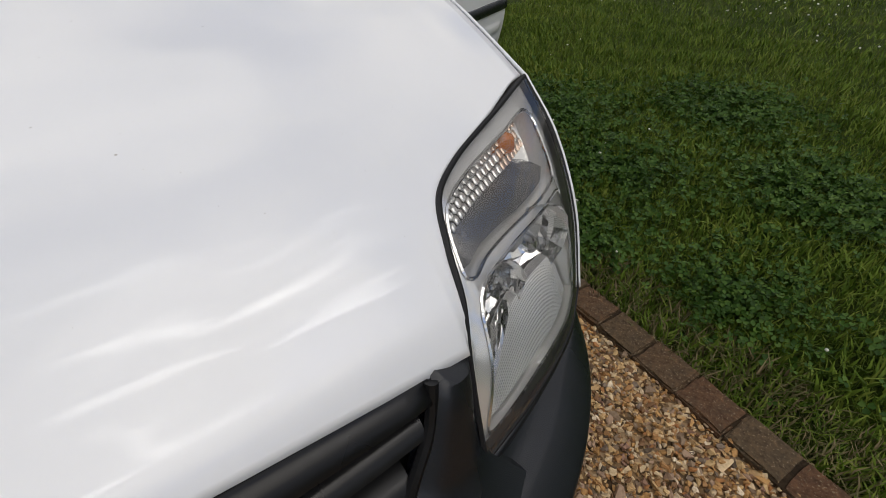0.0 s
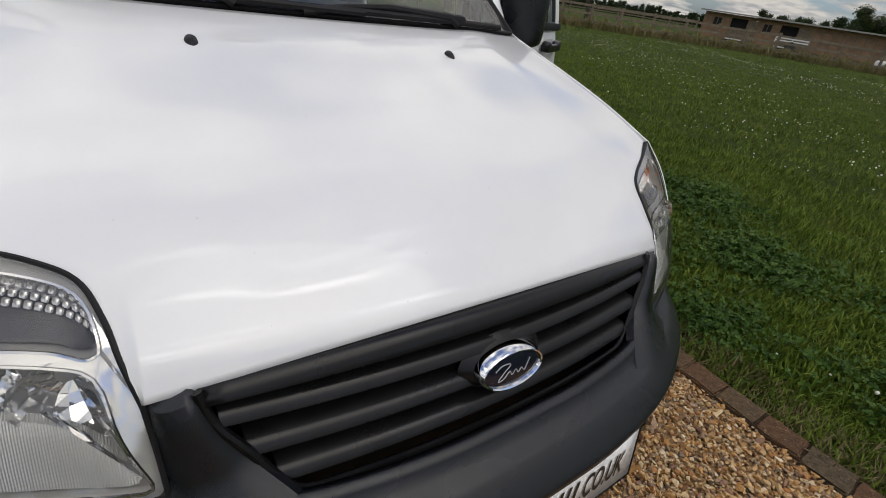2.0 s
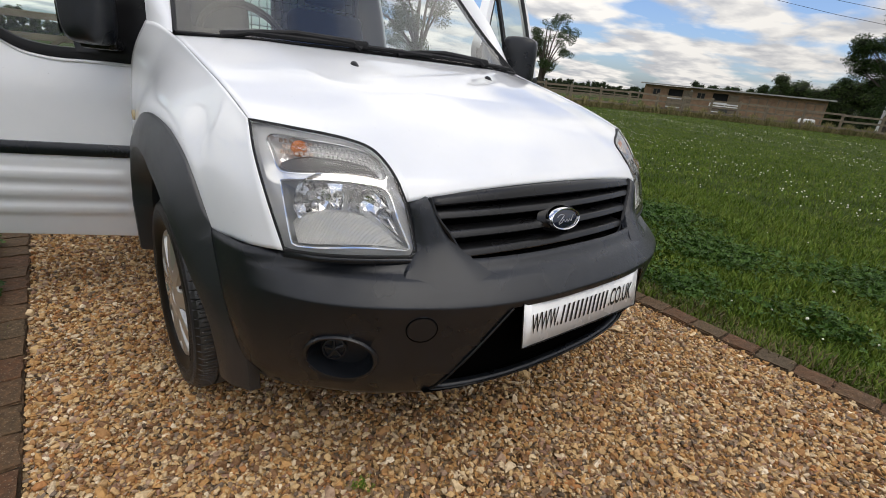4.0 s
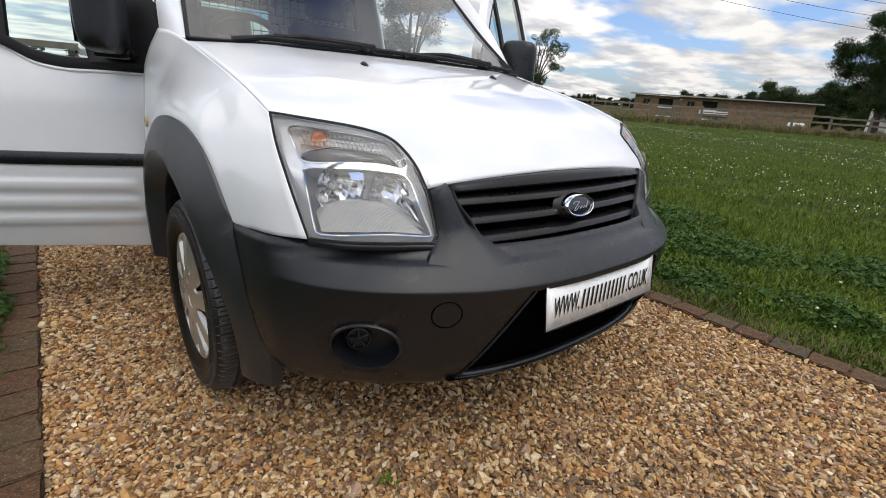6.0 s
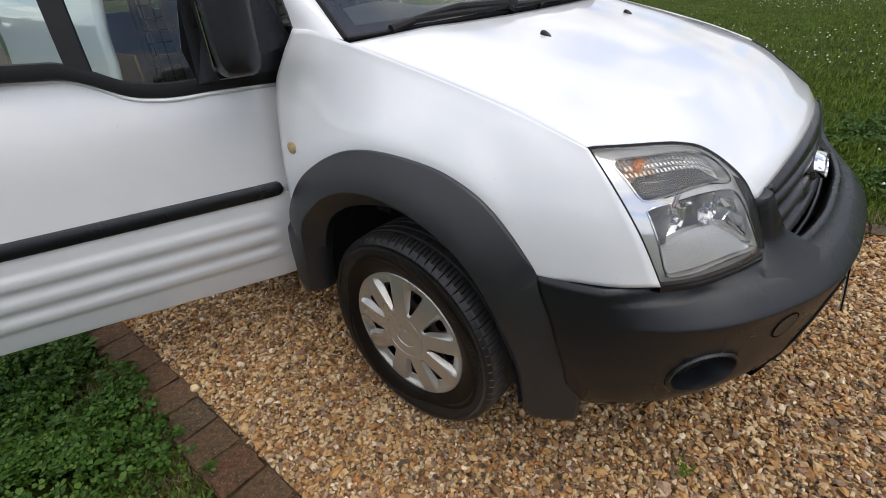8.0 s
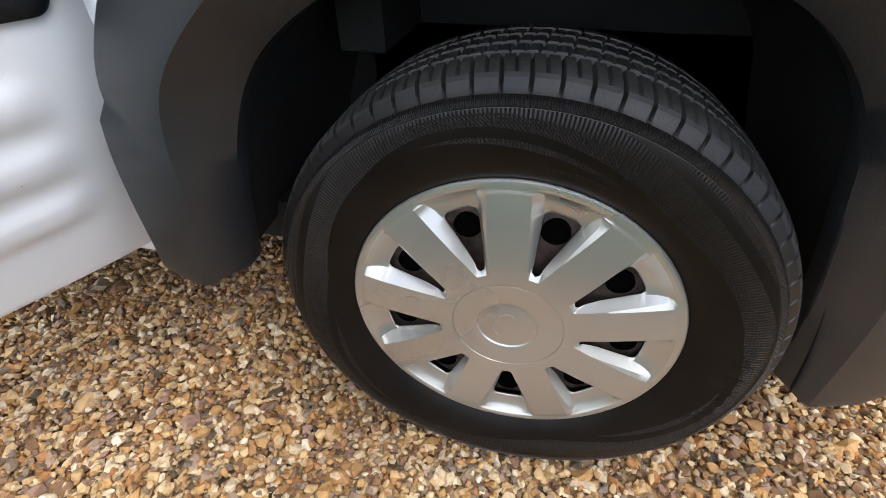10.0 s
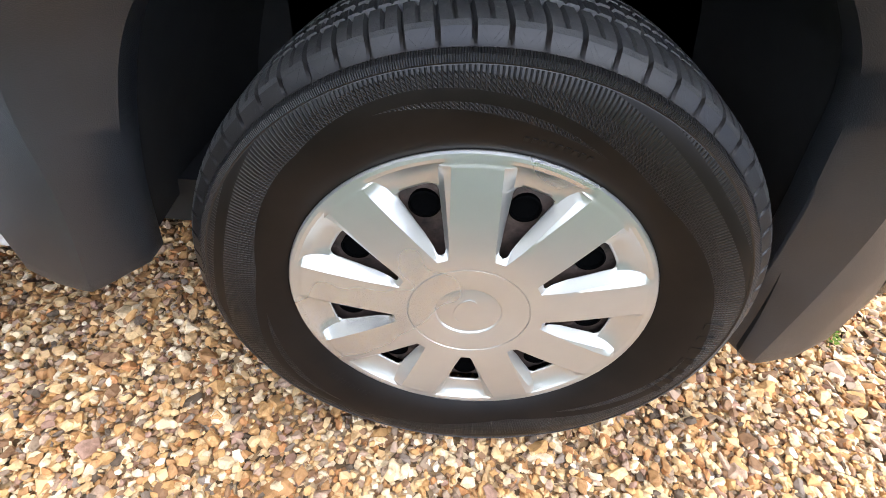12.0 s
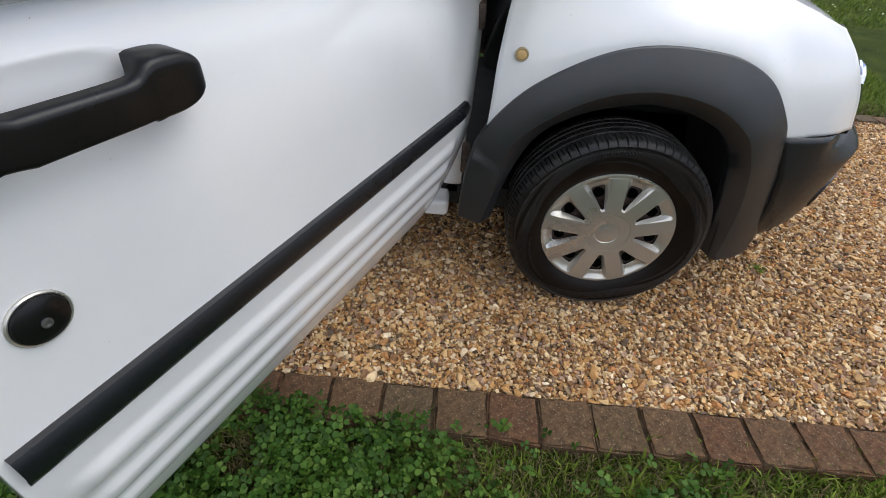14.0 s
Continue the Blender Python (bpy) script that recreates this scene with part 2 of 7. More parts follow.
RUBBER = tread_rubber()
SEAL = plain("black_rubber_seal", (0.009, 0.009, 0.010), 0.6, spec=0.3)
SILVER = plain("silver_wheel_paint", (0.52, 0.505, 0.46), 0.30, metal=0.75, var=0.06, scale=9, bump_s=0.05, bump_scale=700, coat=0.2)
CHROME = plain("chrome", (0.85, 0.85, 0.86), 0.07, metal=1.0, var=0.04)
REFLECTOR = plain("mirror_reflector", (0.92, 0.92, 0.92), 0.06, metal=0.95, var=0.04, scale=60)
BEZEL = plain("silver_bezel", (0.93, 0.93, 0.93), 0.09, metal=0.62, var=0.04)
FACET = plain("clear_facet", (0.78, 0.78, 0.77), 0.15, metal=0.7, var=0.1)
def ribbed_shelf():
    """Metallised reflector with fine parallel ribs."""
    m, t, b = mat("ribbed_lamp_shelf")
    w = t.nodes.new("ShaderNodeTexWave")
    w.wave_type, w.bands_direction = "BANDS", "X"
    w.inputs["Scale"].default_value, w.inputs["Distortion"].default_value = 120.0, 0.2
    t.links.new(obj_coords(t, (1.0, 0.25, 1.0)), w.inputs["Vector"])
    b.inputs["Base Color"].default_value = (0.78, 0.78, 0.77, 1)
    b.inputs["Metallic"].default_value, b.inputs["Roughness"].default_value = 0.6, 0.26
    bump(t, b, w.outputs["Fac"], 0.6, 0.002)
    return m


# Clear facets by the bulb: its amber glow is put into their colour.
FACET_AMBER = plain("amber_glow_facet", (0.66, 0.50, 0.40), 0.15, metal=0.6, var=0.3, scale=60)
SMOKED = plain("smoked_lamp_shelf", (0.16, 0.16, 0.165), 0.22, metal=0.55, var=0.1, scale=60, bump_s=0.2, bump_scale=500)
SHELF = ribbed_shelf()
STEEL = plain("rusty_black_steel", (0.080, 0.054, 0.042), 0.55, metal=0.0, var=0.75, scale=60, bump_s=0.4, bump_scale=220)
# Near-black without gloss: the darkness of deep openings put into the colour.
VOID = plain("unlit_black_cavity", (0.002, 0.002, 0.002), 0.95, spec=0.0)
AMBER = plain("amber_lens", (0.55, 0.15, 0.02), 0.2, var=0.5, scale=90)
BADGE_BLUE = plain("dark_blue_enamel", (0.005, 0.007, 0.020), 0.2, coat=0.6)
BADGE_GREY = plain("silver_grey_enamel", (0.42, 0.42, 0.43), 0.3)
PLATE_WHITE = plain("white_plate_acrylic", (0.84, 0.84, 0.82), 0.25, var=0.05, coat=0.5)
INK = plain("black_print", (0.012, 0.012, 0.012), 0.4)
DARK = plain("dark_cavity", (0.01, 0.01, 0.01), 0.8)
TRIM_GREY = plain("dark_grey_dashboard", (0.062, 0.068, 0.070), 0.6, var=0.2, scale=40, bump_s=0.2)
SEAT_CLOTH = plain("dark_blue_grey_cloth", (0.030, 0.034, 0.042), 0.9, var=0.3, scale=80, bump_s=0.3, bump_scale=600)
MESH_STEEL = plain("black_mesh_wire", (0.02, 0.02, 0.02), 0.5)
PLYWOOD = plain("ply_lining", (0.42, 0.25, 0.12), 0.6, var=0.25, scale=6)
GLASS = thin_glass("window_glass", (0.62, 0.72, 0.70))
SCREEN = thin_glass("windscreen_glass", (0.78, 0.84, 0.83), haze=0.015, ior=1.8)
LENS = thin_glass("headlight_lens", (0.96, 0.96, 0.95), 0.01, haze=0.02)

# ---- building tools ----
def link_mesh(name, bm, material, smooth=True):
    me = bpy.data.meshes.new(name)
    bm.normal_update()
    bm.to_mesh(me)
    bm.free()
    if smooth:
        keep = [f.index for f in me.polygons if not f.use_smooth] if any(f.use_smooth for f in me.polygons) else []
        me.shade_smooth()
        me.set_sharp_from_angle(angle=radians(38))
        for k in keep:
            me.polygons[k].use_smooth = False
    ob = new(name, me)
    for m in material if isinstance(material, (list, tuple)) else [material]:
        me.materials.append(m)
    return ob


def part(name, bm, material, parent, label="", smooth=True):
    ob = link_mesh(name, bm, material, smooth)
    ob.parent = parent
    if label:
        ob["label"] = label
    return ob


def thing(name, label, category, at=(0, 0, 0), group=""):
    ob = new(name)
    ob.empty_display_size = 0.1
    ob.location = at
    return tagged(ob, label, category, group)


def sheet(bm, P, flip=False, skip=None, material=0, close_u=False, close_v=False):
    """Quads over an array of points (nu, nv, 3)."""
    nu, nv = len(P), len(P[0])
    vs = [[bm.verts.new(tuple(P[i][j])) for j in range(nv)] for i in range(nu)]
    for i in range(nu if close_u else nu - 1):
        for j in range(nv if close_v else nv - 1):
            if skip and skip(i, j):
                continue
            a, b, c, d = vs[i][j], vs[(i + 1) % nu][j], vs[(i + 1) % nu][(j + 1) % nv], vs[i][(j + 1) % nv]
            try:
                f = bm.faces.new((a, d, c, b) if flip else (a, b, c, d))
                f.material_index = material
            except ValueError:
                pass
    return vs


def face_towards(bm, way):
    bm.normal_update()
    if sum(f.normal.dot(Vector(way)) * f.calc_area() for f in bm.faces) < 0:
        bmesh.ops.reverse_faces(bm, faces=bm.faces[:])
    return bm


def thicken(ob, depth, offset=-1.0):
    m = ob.modifiers.new("thickness", "SOLIDIFY")
    m.thickness, m.offset = depth, offset
    return ob


def round_edges(ob, width, segments=2, angle=40):
    m = ob.modifiers.new("rounded", "BEVEL")
    m.width, m.segments, m.limit_method, m.angle_limit = width, segments, "ANGLE", radians(angle)
    return ob


def spline(pts, n):
    """n points evenly along a Catmull-Rom curve through pts."""
    p = np.array(pts, float)
    d = np.r_[0, np.cumsum(np.linalg.norm(np.diff(p, axis=0), axis=1) ** 0.5 + 1e-9)]
    m = np.zeros_like(p)
    for k in range(len(p)):
        a, b = max(0, k - 1), min(len(p) - 1, k + 1)
        m[k] = (p[b] - p[a]) / (d[b] - d[a])
    t = np.linspace(0, d[-1], max(200, 8 * n))
    k = np.clip(np.searchsorted(d, t, side="right") - 1, 0, len(p) - 2)
    h = (d[k + 1] - d[k])[:, None]
    s = ((t - d[k]) / (d[k + 1] - d[k]))[:, None]
    c = (2 * s**3 - 3 * s**2 + 1) * p[k] + (s**3 - 2 * s**2 + s) * h * m[k] + (-2 * s**3 + 3 * s**2) * p[k + 1] + (s**3 - s**2) * h * m[k + 1]
    L = np.r_[0, np.cumsum(np.linalg.norm(np.diff(c, axis=0), axis=1))]
    want = np.linspace(0, L[-1], n)
    return np.stack([np.interp(want, L, c[:, q]) for q in range(p.shape[1])], 1)


def smooth_table(x, xs, ys):
    """A smooth curve through a table, monotone in x."""
    xs, ys = np.array(xs, float), np.array(ys, float)
    m = np.gradient(ys, xs)
    x = np.clip(x, xs[0], xs[-1])
    k = np.clip(np.searchsorted(xs, x, side="right") - 1, 0, len(xs) - 2)
    h = xs[k + 1] - xs[k]
    s = (x - xs[k]) / h
    return (2 * s**3 - 3 * s**2 + 1) * ys[k] + (s**3 - 2 * s**2 + s) * h * m[k] + (-2 * s**3 + 3 * s**2) * ys[k + 1] + (s**3 - s**2) * h * m[k + 1]


def coons(top, bottom, front, rear):
    """A patch between four border curves: top and bottom run front to rear, front and rear run top to bottom."""
    nu, nv = len(top), len(front)
    u, v = np.linspace(0, 1, nu)[:, None, None], np.linspace(0, 1, nv)[None, :, None]
    return ((1 - v) * top[:, None] + v * bottom[:, None] + (1 - u) * front[None] + u * rear[None]
            - ((1 - u) * (1 - v) * top[0] + u * (1 - v) * top[-1] + (1 - u) * v * bottom[0] + u * v * bottom[-1]))


def box(bm, lo, hi, m=None, material=0):
    lo, hi = Vector(lo), Vector(hi)
    g = bmesh.ops.create_cube(bm, size=1.0, matrix=(m or Matrix()) @ Matrix.Translation((lo + hi) / 2) @ Matrix.Diagonal((*(hi - lo), 1)))
    for f in {f for v in g["verts"] for f in v.link_faces}:
        f.material_index = material
    return g["verts"]


def soft_box(bm, lo, hi, r=0.01, seg=2, m=None, material=0):
    b2 = bmesh.new()
    box(b2, lo, hi, m, material)
    bmesh.ops.bevel(b2, geom=b2.edges[:], offset=r, segments=seg, affect="EDGES", profile=0.5)
    me = bpy.data.meshes.new("tmp")
    b2.to_mesh(me)
    b2.free()
    bm.from_mesh(me)
    bpy.data.meshes.remove(me)


def tube(bm, pts, radius, n=8, caps=True, closed=False, flat=1.0, material=0):
    """A round bar along pts; radius is a number or one for each point."""
    p = [Vector(q) for q in pts]
    r = radius if hasattr(radius, "__len__") else [radius] * len(p)
    rings, up = [], None
    for k, q in enumerate(p):
        a, b = (p[k - 1] if k or closed else p[k]), (p[(k + 1) % len(p)] if k + 1 < len(p) or closed else p[k])
        d = (b - a).normalized()
        if up is None:
            up = d.orthogonal().normalized()
        up = (up - d * up.dot(d)).normalized()
        s = d.cross(up)
        rings.append([bm.verts.new(q + (up * math.cos(2 * math.pi * j / n) * flat + s * math.sin(2 * math.pi * j / n)) * r[k]) for j in range(n)])
    for k in range(len(rings) if closed else len(rings) - 1):
        a, b = rings[k], rings[(k + 1) % len(rings)]
        for j in range(n):
            f = bm.faces.new((a[j], a[(j + 1) % n], b[(j + 1) % n], b[j]))
            f.material_index = material
    if caps and not closed:
        bm.faces.new(rings[0][::-1]).material_index = material
        bm.faces.new(rings[-1]).material_index = material


def lathe(bm, profile, n=48, axis="x", at=(0, 0, 0), material=0):
    """Turn a profile of (along the axis, radius) round an axis through at."""
    P = []
    for k in range(n):
        a = 2 * math.pi * k / n
        row = []
        for h, r in profile:
            q = {"x": (h, r * math.cos(a), r * math.sin(a)), "y": (r * math.cos(a), h, r * math.sin(a)), "z": (r * math.cos(a), r * math.sin(a), h)}[axis]
            row.append((q[0] + at[0], q[1] + at[1], q[2] + at[2]))
        P.append(row)
    return sheet(bm, P, close_u=True, material=material)


def strip_outline(bm, outline, depth, material=0):
    """A flat plate: an outline of 3D points, filled, and pushed out by the vector depth."""
    vs = [bm.verts.new(tuple(q)) for q in outline]
    f = bm.faces.new(vs)
    f.material_index = material
    g = bmesh.ops.extrude_face_region(bm, geom=[f])
    bmesh.ops.translate(bm, verts=[v for v in g["geom"] if isinstance(v, bmesh.types.BMVert)], vec=depth)


def carve(ob, bm):
    """Cut the closed shape bm out of ob for good."""
    cutter = link_mesh("cutter", bm, DARK)
    m = ob.modifiers.new("cut", "BOOLEAN")
    m.operation, m.object, m.solver = "DIFFERENCE", cutter, "EXACT"
    dg = bpy.context.evaluated_depsgraph_get()
    me = bpy.data.meshes.new_from_object(ob.evaluated_get(dg))
    ob.modifiers.clear()
    ob.data = me
    data = cutter.data
    bpy.data.objects.remove(cutter)
    bpy.data.meshes.remove(data)
    return ob

# ---- the van: front at y = 0, nose towards -y, driver's side at x < 0 ----
van = thing("van", "white panel van with grey plastic bumpers and front doors open", "van")
HUB_Y, HUB_Z, REAR_Y = 0.905, 0.300, 3.57
BELT = [(-0.11, 0.95), (0.11, 0.951), (0.25, 0.953), (0.31, 0.966), (0.37, 1.0), (0.42, 1.023), (0.47, 1.028), (1.05, 1.03)]


def bonnet_height(yy):
    return smooth_table(yy, [0.163, 0.185, 0.215, 0.28, 0.36, 0.5, 0.65, 0.783, 0.9, 0.97], [0.757, 0.79, 0.814, 0.858, 0.902, 0.953, 0.993, 1.026, 1.053, 1.068])


def bonnet_point(x, yy):
    """On the bonnet: yy is the distance behind its leading edge line, which bows back with x."""
    side = abs(x) / 0.745
    crease = 0.0035 * math.exp(-((abs(x) - 0.40 - 0.18 * (yy - 0.3)) / 0.09) ** 2) * min(1, max(0, (yy - 0.2) / 0.2))
    return (x, yy + 0.2 * x * x, float(bonnet_height(yy)) - 0.012 * side**4 + crease)


# outline of one headlight, outer top corner first, then round by the inner top, apex, inner bottom, outer bottom
HL_TOP = spline([(0.725, 0.465, 0.893), (0.632, 0.410, 0.881), (0.567, 0.373, 0.872), (0.520, 0.343, 0.861), (0.497, 0.318, 0.849), (0.484, 0.281, 0.826), (0.478, 0.25, 0.802), (0.473, 0.226, 0.776), (0.466, 0.210, 0.748)], 33)
HL_INNER = spline([(0.466, 0.210, 0.748), (0.462, 0.187, 0.69), (0.460, 0.165, 0.634)], 13)
HL_BOTTOM = spline([(0.715, 0.297, 0.644), (0.65, 0.248, 0.640), (0.55, 0.199, 0.637), (0.460, 0.165, 0.634)], 25)
HL_OUTER = spline([(0.725, 0.465, 0.893), (0.735, 0.405, 0.83), (0.731, 0.345, 0.745), (0.715, 0.297, 0.644)], 13)

ARC_OUT = [(1.355, 0.33), (1.345, 0.48), (1.314, 0.593), (1.235, 0.698), (1.135, 0.770), (1.03, 0.818), (0.93, 0.836), (0.82, 0.833), (0.733, 0.818), (0.65, 0.780), (0.59, 0.724), (0.526, 0.636), (0.475, 0.53), (0.440, 0.40), (0.428, 0.30), (0.428, 0.22)]
ARC_MID = [(1.305, 0.315), (1.275, 0.43), (1.24, 0.573), (1.133, 0.675), (1.03, 0.726), (0.937, 0.744), (0.888, 0.744), (0.819, 0.735), (0.739, 0.707), (0.664, 0.655), (0.625, 0.60), (0.587, 0.519), (0.547, 0.40), (0.532, 0.30), (0.527, 0.21)]
ARC_IN = [(1.275, 0.315), (1.249, 0.437), (1.199, 0.56), (1.141, 0.626), (1.047, 0.676), (0.925, 0.705), (0.86, 0.702), (0.801, 0.692), (0.725, 0.662), (0.676, 0.625), (0.634, 0.565), (0.612, 0.49), (0.575, 0.365), (0.560, 0.29), (0.552, 0.222)]


def widen(arc, k):
    """Push the upper part of an arch line out from the hub."""
    return [(HUB_Y + (y - HUB_Y) * (1 + k * min(1, max(0, (z - 0.36) / 0.22))), HUB_Z + (z - HUB_Z) * (1 + k * min(1, max(0, (z - 0.36) / 0.22)))) for y, z in arc]


ARC_MID, ARC_IN = widen(ARC_MID, 0.02), widen(ARC_IN, 0.018)


def side_x(y, z):
    """Half width of the body's flank."""
    lower = 0.10 * max(0.0, (0.60 - z) / 0.30) ** 1.6
    upper = 0.10 * max(0.0, (z - 0.72) / 0.40) ** 2.0
    nose = 0.10 * max(0.0, (1.05 - y) / 0.55) ** 2 * 0.55
    return 0.857 - lower * 0.9 - upper * 0.75 - nose


# --- bonnet ---
bm = bmesh.new()
XS = np.r_[np.linspace(0, 0.45, 19), np.linspace(0.458, 0.53, 17), np.linspace(0.545, 0.745, 13)]
XS = np.r_[-XS[:0:-1], XS]
nx, ny = len(XS), 61
P = np.zeros((nx, ny, 3))
for i in range(nx):
    x = XS[i]
    ax = abs(x)
    # the leading edge: grille top, then the headlight's upper edge
    if ax <= 0.466:
        y0 = 0.163 + 0.016 * (1 - (ax / 0.466) ** 2)
    else:
        y0 = float(np.interp(ax, HL_TOP[::-1, 0], HL_TOP[::-1, 1])) - 0.2 * ax * ax
        if ax > 0.725:
            y0 = 0.465 + (ax - 0.725) * 0.3 - 0.2 * ax * ax
    for j in range(ny):
        s = (j / (ny - 1)) ** 1.25
        yy = y0 + (0.968 - y0) * s
        P[i, j] = bonnet_point(x, yy)
        if ax > 0.466:  # meet the lamp's edge exactly
            edge = bonnet_point(x, y0)[2]
            want = float(np.interp(ax, HL_TOP[::-1, 0], HL_TOP[::-1, 2]))
            P[i, j, 2] += (want - edge) * math.exp(-(yy - y0) / 0.022)
# side seam narrows towards the front
for i in range(nx):
    x = P[i, 0, 0]
    for j in range(ny):
        lim = np.interp(P[i, j, 1], [0.465, 1.08], [0.722, 0.742])
        if abs(P[i, j, 0]) > 0.60:
            P[i, j, 0] = math.copysign(0.60 + (abs(P[i, j, 0]) - 0.60) * (lim - 0.60) / 0.145, P[i, j, 0])
sheet(bm, P)
bonnet = part("bonnet", bm, PAINT, van, "glossy white bonnet reflecting the clouds")
thicken(bonnet, 0.012, -1)

# --- front wings ---
for sx in (-1, 1):
    top = spline([(0.7275, 0.465, 0.893), (0.7315, 0.62, 0.944), (0.738, 0.80, 0.991), (0.7465, 1.075, 1.0565), (0.772, 1.17, 1.085), (0.792, 1.225, 1.09)], 61)
    front = spline([(0.7275, 0.465, 0.893), (0.738, 0.405, 0.83), (0.734, 0.345, 0.745), (0.7175, 0.297, 0.644)], 33)
    arc = [p for p in ARC_OUT if p[1] > 0.585][::-1]
    bottom = spline([(0.7175, 0.297, 0.644), (0.757, 0.365, 0.639), (0.783, 0.44, 0.637)] + [(side_x(y, z) - 0.002, y, z) for y, z in arc], 61)
    rear = spline([(0.792, 1.225, 1.09), (0.822, 1.255, 1.02), (0.836, 1.285, 0.955), (0.849, 1.305, 0.80), (0.856, 1.310, 0.68), (side_x(1.314, 0.593) - 0.002, 1.314, 0.593)], 33)
    # each rib leaves the bonnet seam outwards and turns down to the arch
    u, v = np.linspace(0, 1, 61)[:, None, None], np.linspace(0, 1, 33)[None, :, None]
    span = np.linalg.norm(bottom - top, axis=1)[:, None]
    c1 = top + (bottom - top) * (0, 0.33, 0) + span * 0.36 * np.array((0.80, 0, -0.52))
    c2 = bottom + (top - bottom) * (0, 0.33, 0) + span * 0.38 * np.array((0.05, 0, 1.0))
    P = (1 - v) ** 3 * top[:, None] + 3 * v * (1 - v) ** 2 * c1[:, None] + 3 * v * v * (1 - v) * c2[:, None] + v**3 * bottom[:, None]
    P = P + (front - P[0])[None] * (1 - u) ** 2 + (rear - P[-1])[None] * u**2.2
    P[..., 0] *= sx
    bm = bmesh.new()
    sheet(bm, P, flip=sx > 0)
    thicken(part("wing", bm, PAINT, van), 0.004, 0)

# --- bumper ---
PLAN = spline([(0.0, 0.0), (0.15, 0.004), (0.30, 0.024), (0.40, 0.052), (0.475, 0.085), (0.55, 0.125), (0.61, 0.165), (0.67, 0.218), (0.72, 0.278), (0.765, 0.36), (0.79, 0.44), (0.803, 0.526)], 81)
NORM = np.gradient(PLAN, axis=0)
NORM = np.stack([NORM[:, 1], -NORM[:, 0]], 1) / np.linalg.norm(NORM, axis=1)[:, None]
LEVELS = [0.268, 0.275, 0.29, 0.32, 0.36, 0.40, 0.44, 0.48, 0.515, 0.536, 0.5455, 0.549, 0.5525, 0.560, 0.575, 0.592, 0.596, 0.601, 0.607, 0.618, 0.630]


def bumper_point(s, z, extra=0.0):
    """s: 0 at the middle, 1 where it meets the wheel arch; extra: metres outwards."""
    k = min(80.0, max(0.0, s * 80))
    a = int(min(79, k))
    p, n = PLAN[a] + (PLAN[a + 1] - PLAN[a]) * (k - a), NORM[a] + (NORM[a + 1] - NORM[a]) * (k - a)
    d = np.interp(z, [0.268, 0.285, 0.32, 0.36, 0.42, 0.50, 0.536, 0.549, 0.5525, 0.575, 0.592, 0.596, 0.601, 0.607, 0.632, 0.75], [0.085, 0.064, 0.045, 0.030, 0.019, 0.007, 0.001, 0.000, 0.002, 0.022, 0.040, 0.046, 0.062, 0.072, 0.09, 0.13])
    side = min(1.0, max(0.0, (s - 0.66) / 0.2))
    d = d * (1 - side) + side * float(np.interp(z, [0.268, 0.32, 0.40, 0.50, 0.62, 0.64], [0.055, 0.025, 0.01, 0.0, 0.004, 0.006]))
    q = p - n * (d - 0.010 - extra)
    return (q[0], q[1], z)


def arc_y(z):
    """The bumper's rear end: the outer line of the wheel arch trim."""
    return float(np.interp(z, [0.22, 0.30, 0.40, 0.53, 0.636], [0.428, 0.428, 0.440, 0.475, 0.526]))


APER_TOP, APER_BOT = 0.535, 0.296


def aper_half(z):
    """Half width, along s, of the lower air intake."""
    return float(np.interp(z, [APER_BOT, APER_TOP], [0.435, 0.270]))


ss_in, ss_out = np.linspace(0, 1, 13), np.linspace(0, 1, 46)
bm = bmesh.new()
zs = sorted(LEVELS + [APER_TOP, APER_BOT])
rows = []
for z in zs:
    w = aper_half(min(max(z, APER_BOT), APER_TOP)) / 1.025
    end = 1.0 - max(0.0, 0.526 - arc_y(z)) / 1.02 * 0.9
    half = [w * q for q in ss_in] + [w + (end - w) * q for q in ss_out[1:]]
    line = [bumper_point(s, z + (0.006 * min(1, max(0, (s - 0.6) / 0.1)) if z > 0.62 else 0)) for s in half]
    rows.append([(-p[0], p[1], p[2]) for p in line[:0:-1]] + line)
rows = np.array(rows)
lo, hi = zs.index(APER_BOT), zs.index(APER_TOP)
mid = rows.shape[1] // 2
sheet(bm, rows, skip=lambda i, j: lo <= i < hi and mid - 12 <= j < mid + 12)
bumper = part("bumper", bm, BLACK_PLASTIC, van, "dark grey textured plastic front bumper")
thicken(bumper, 0.02, 1)

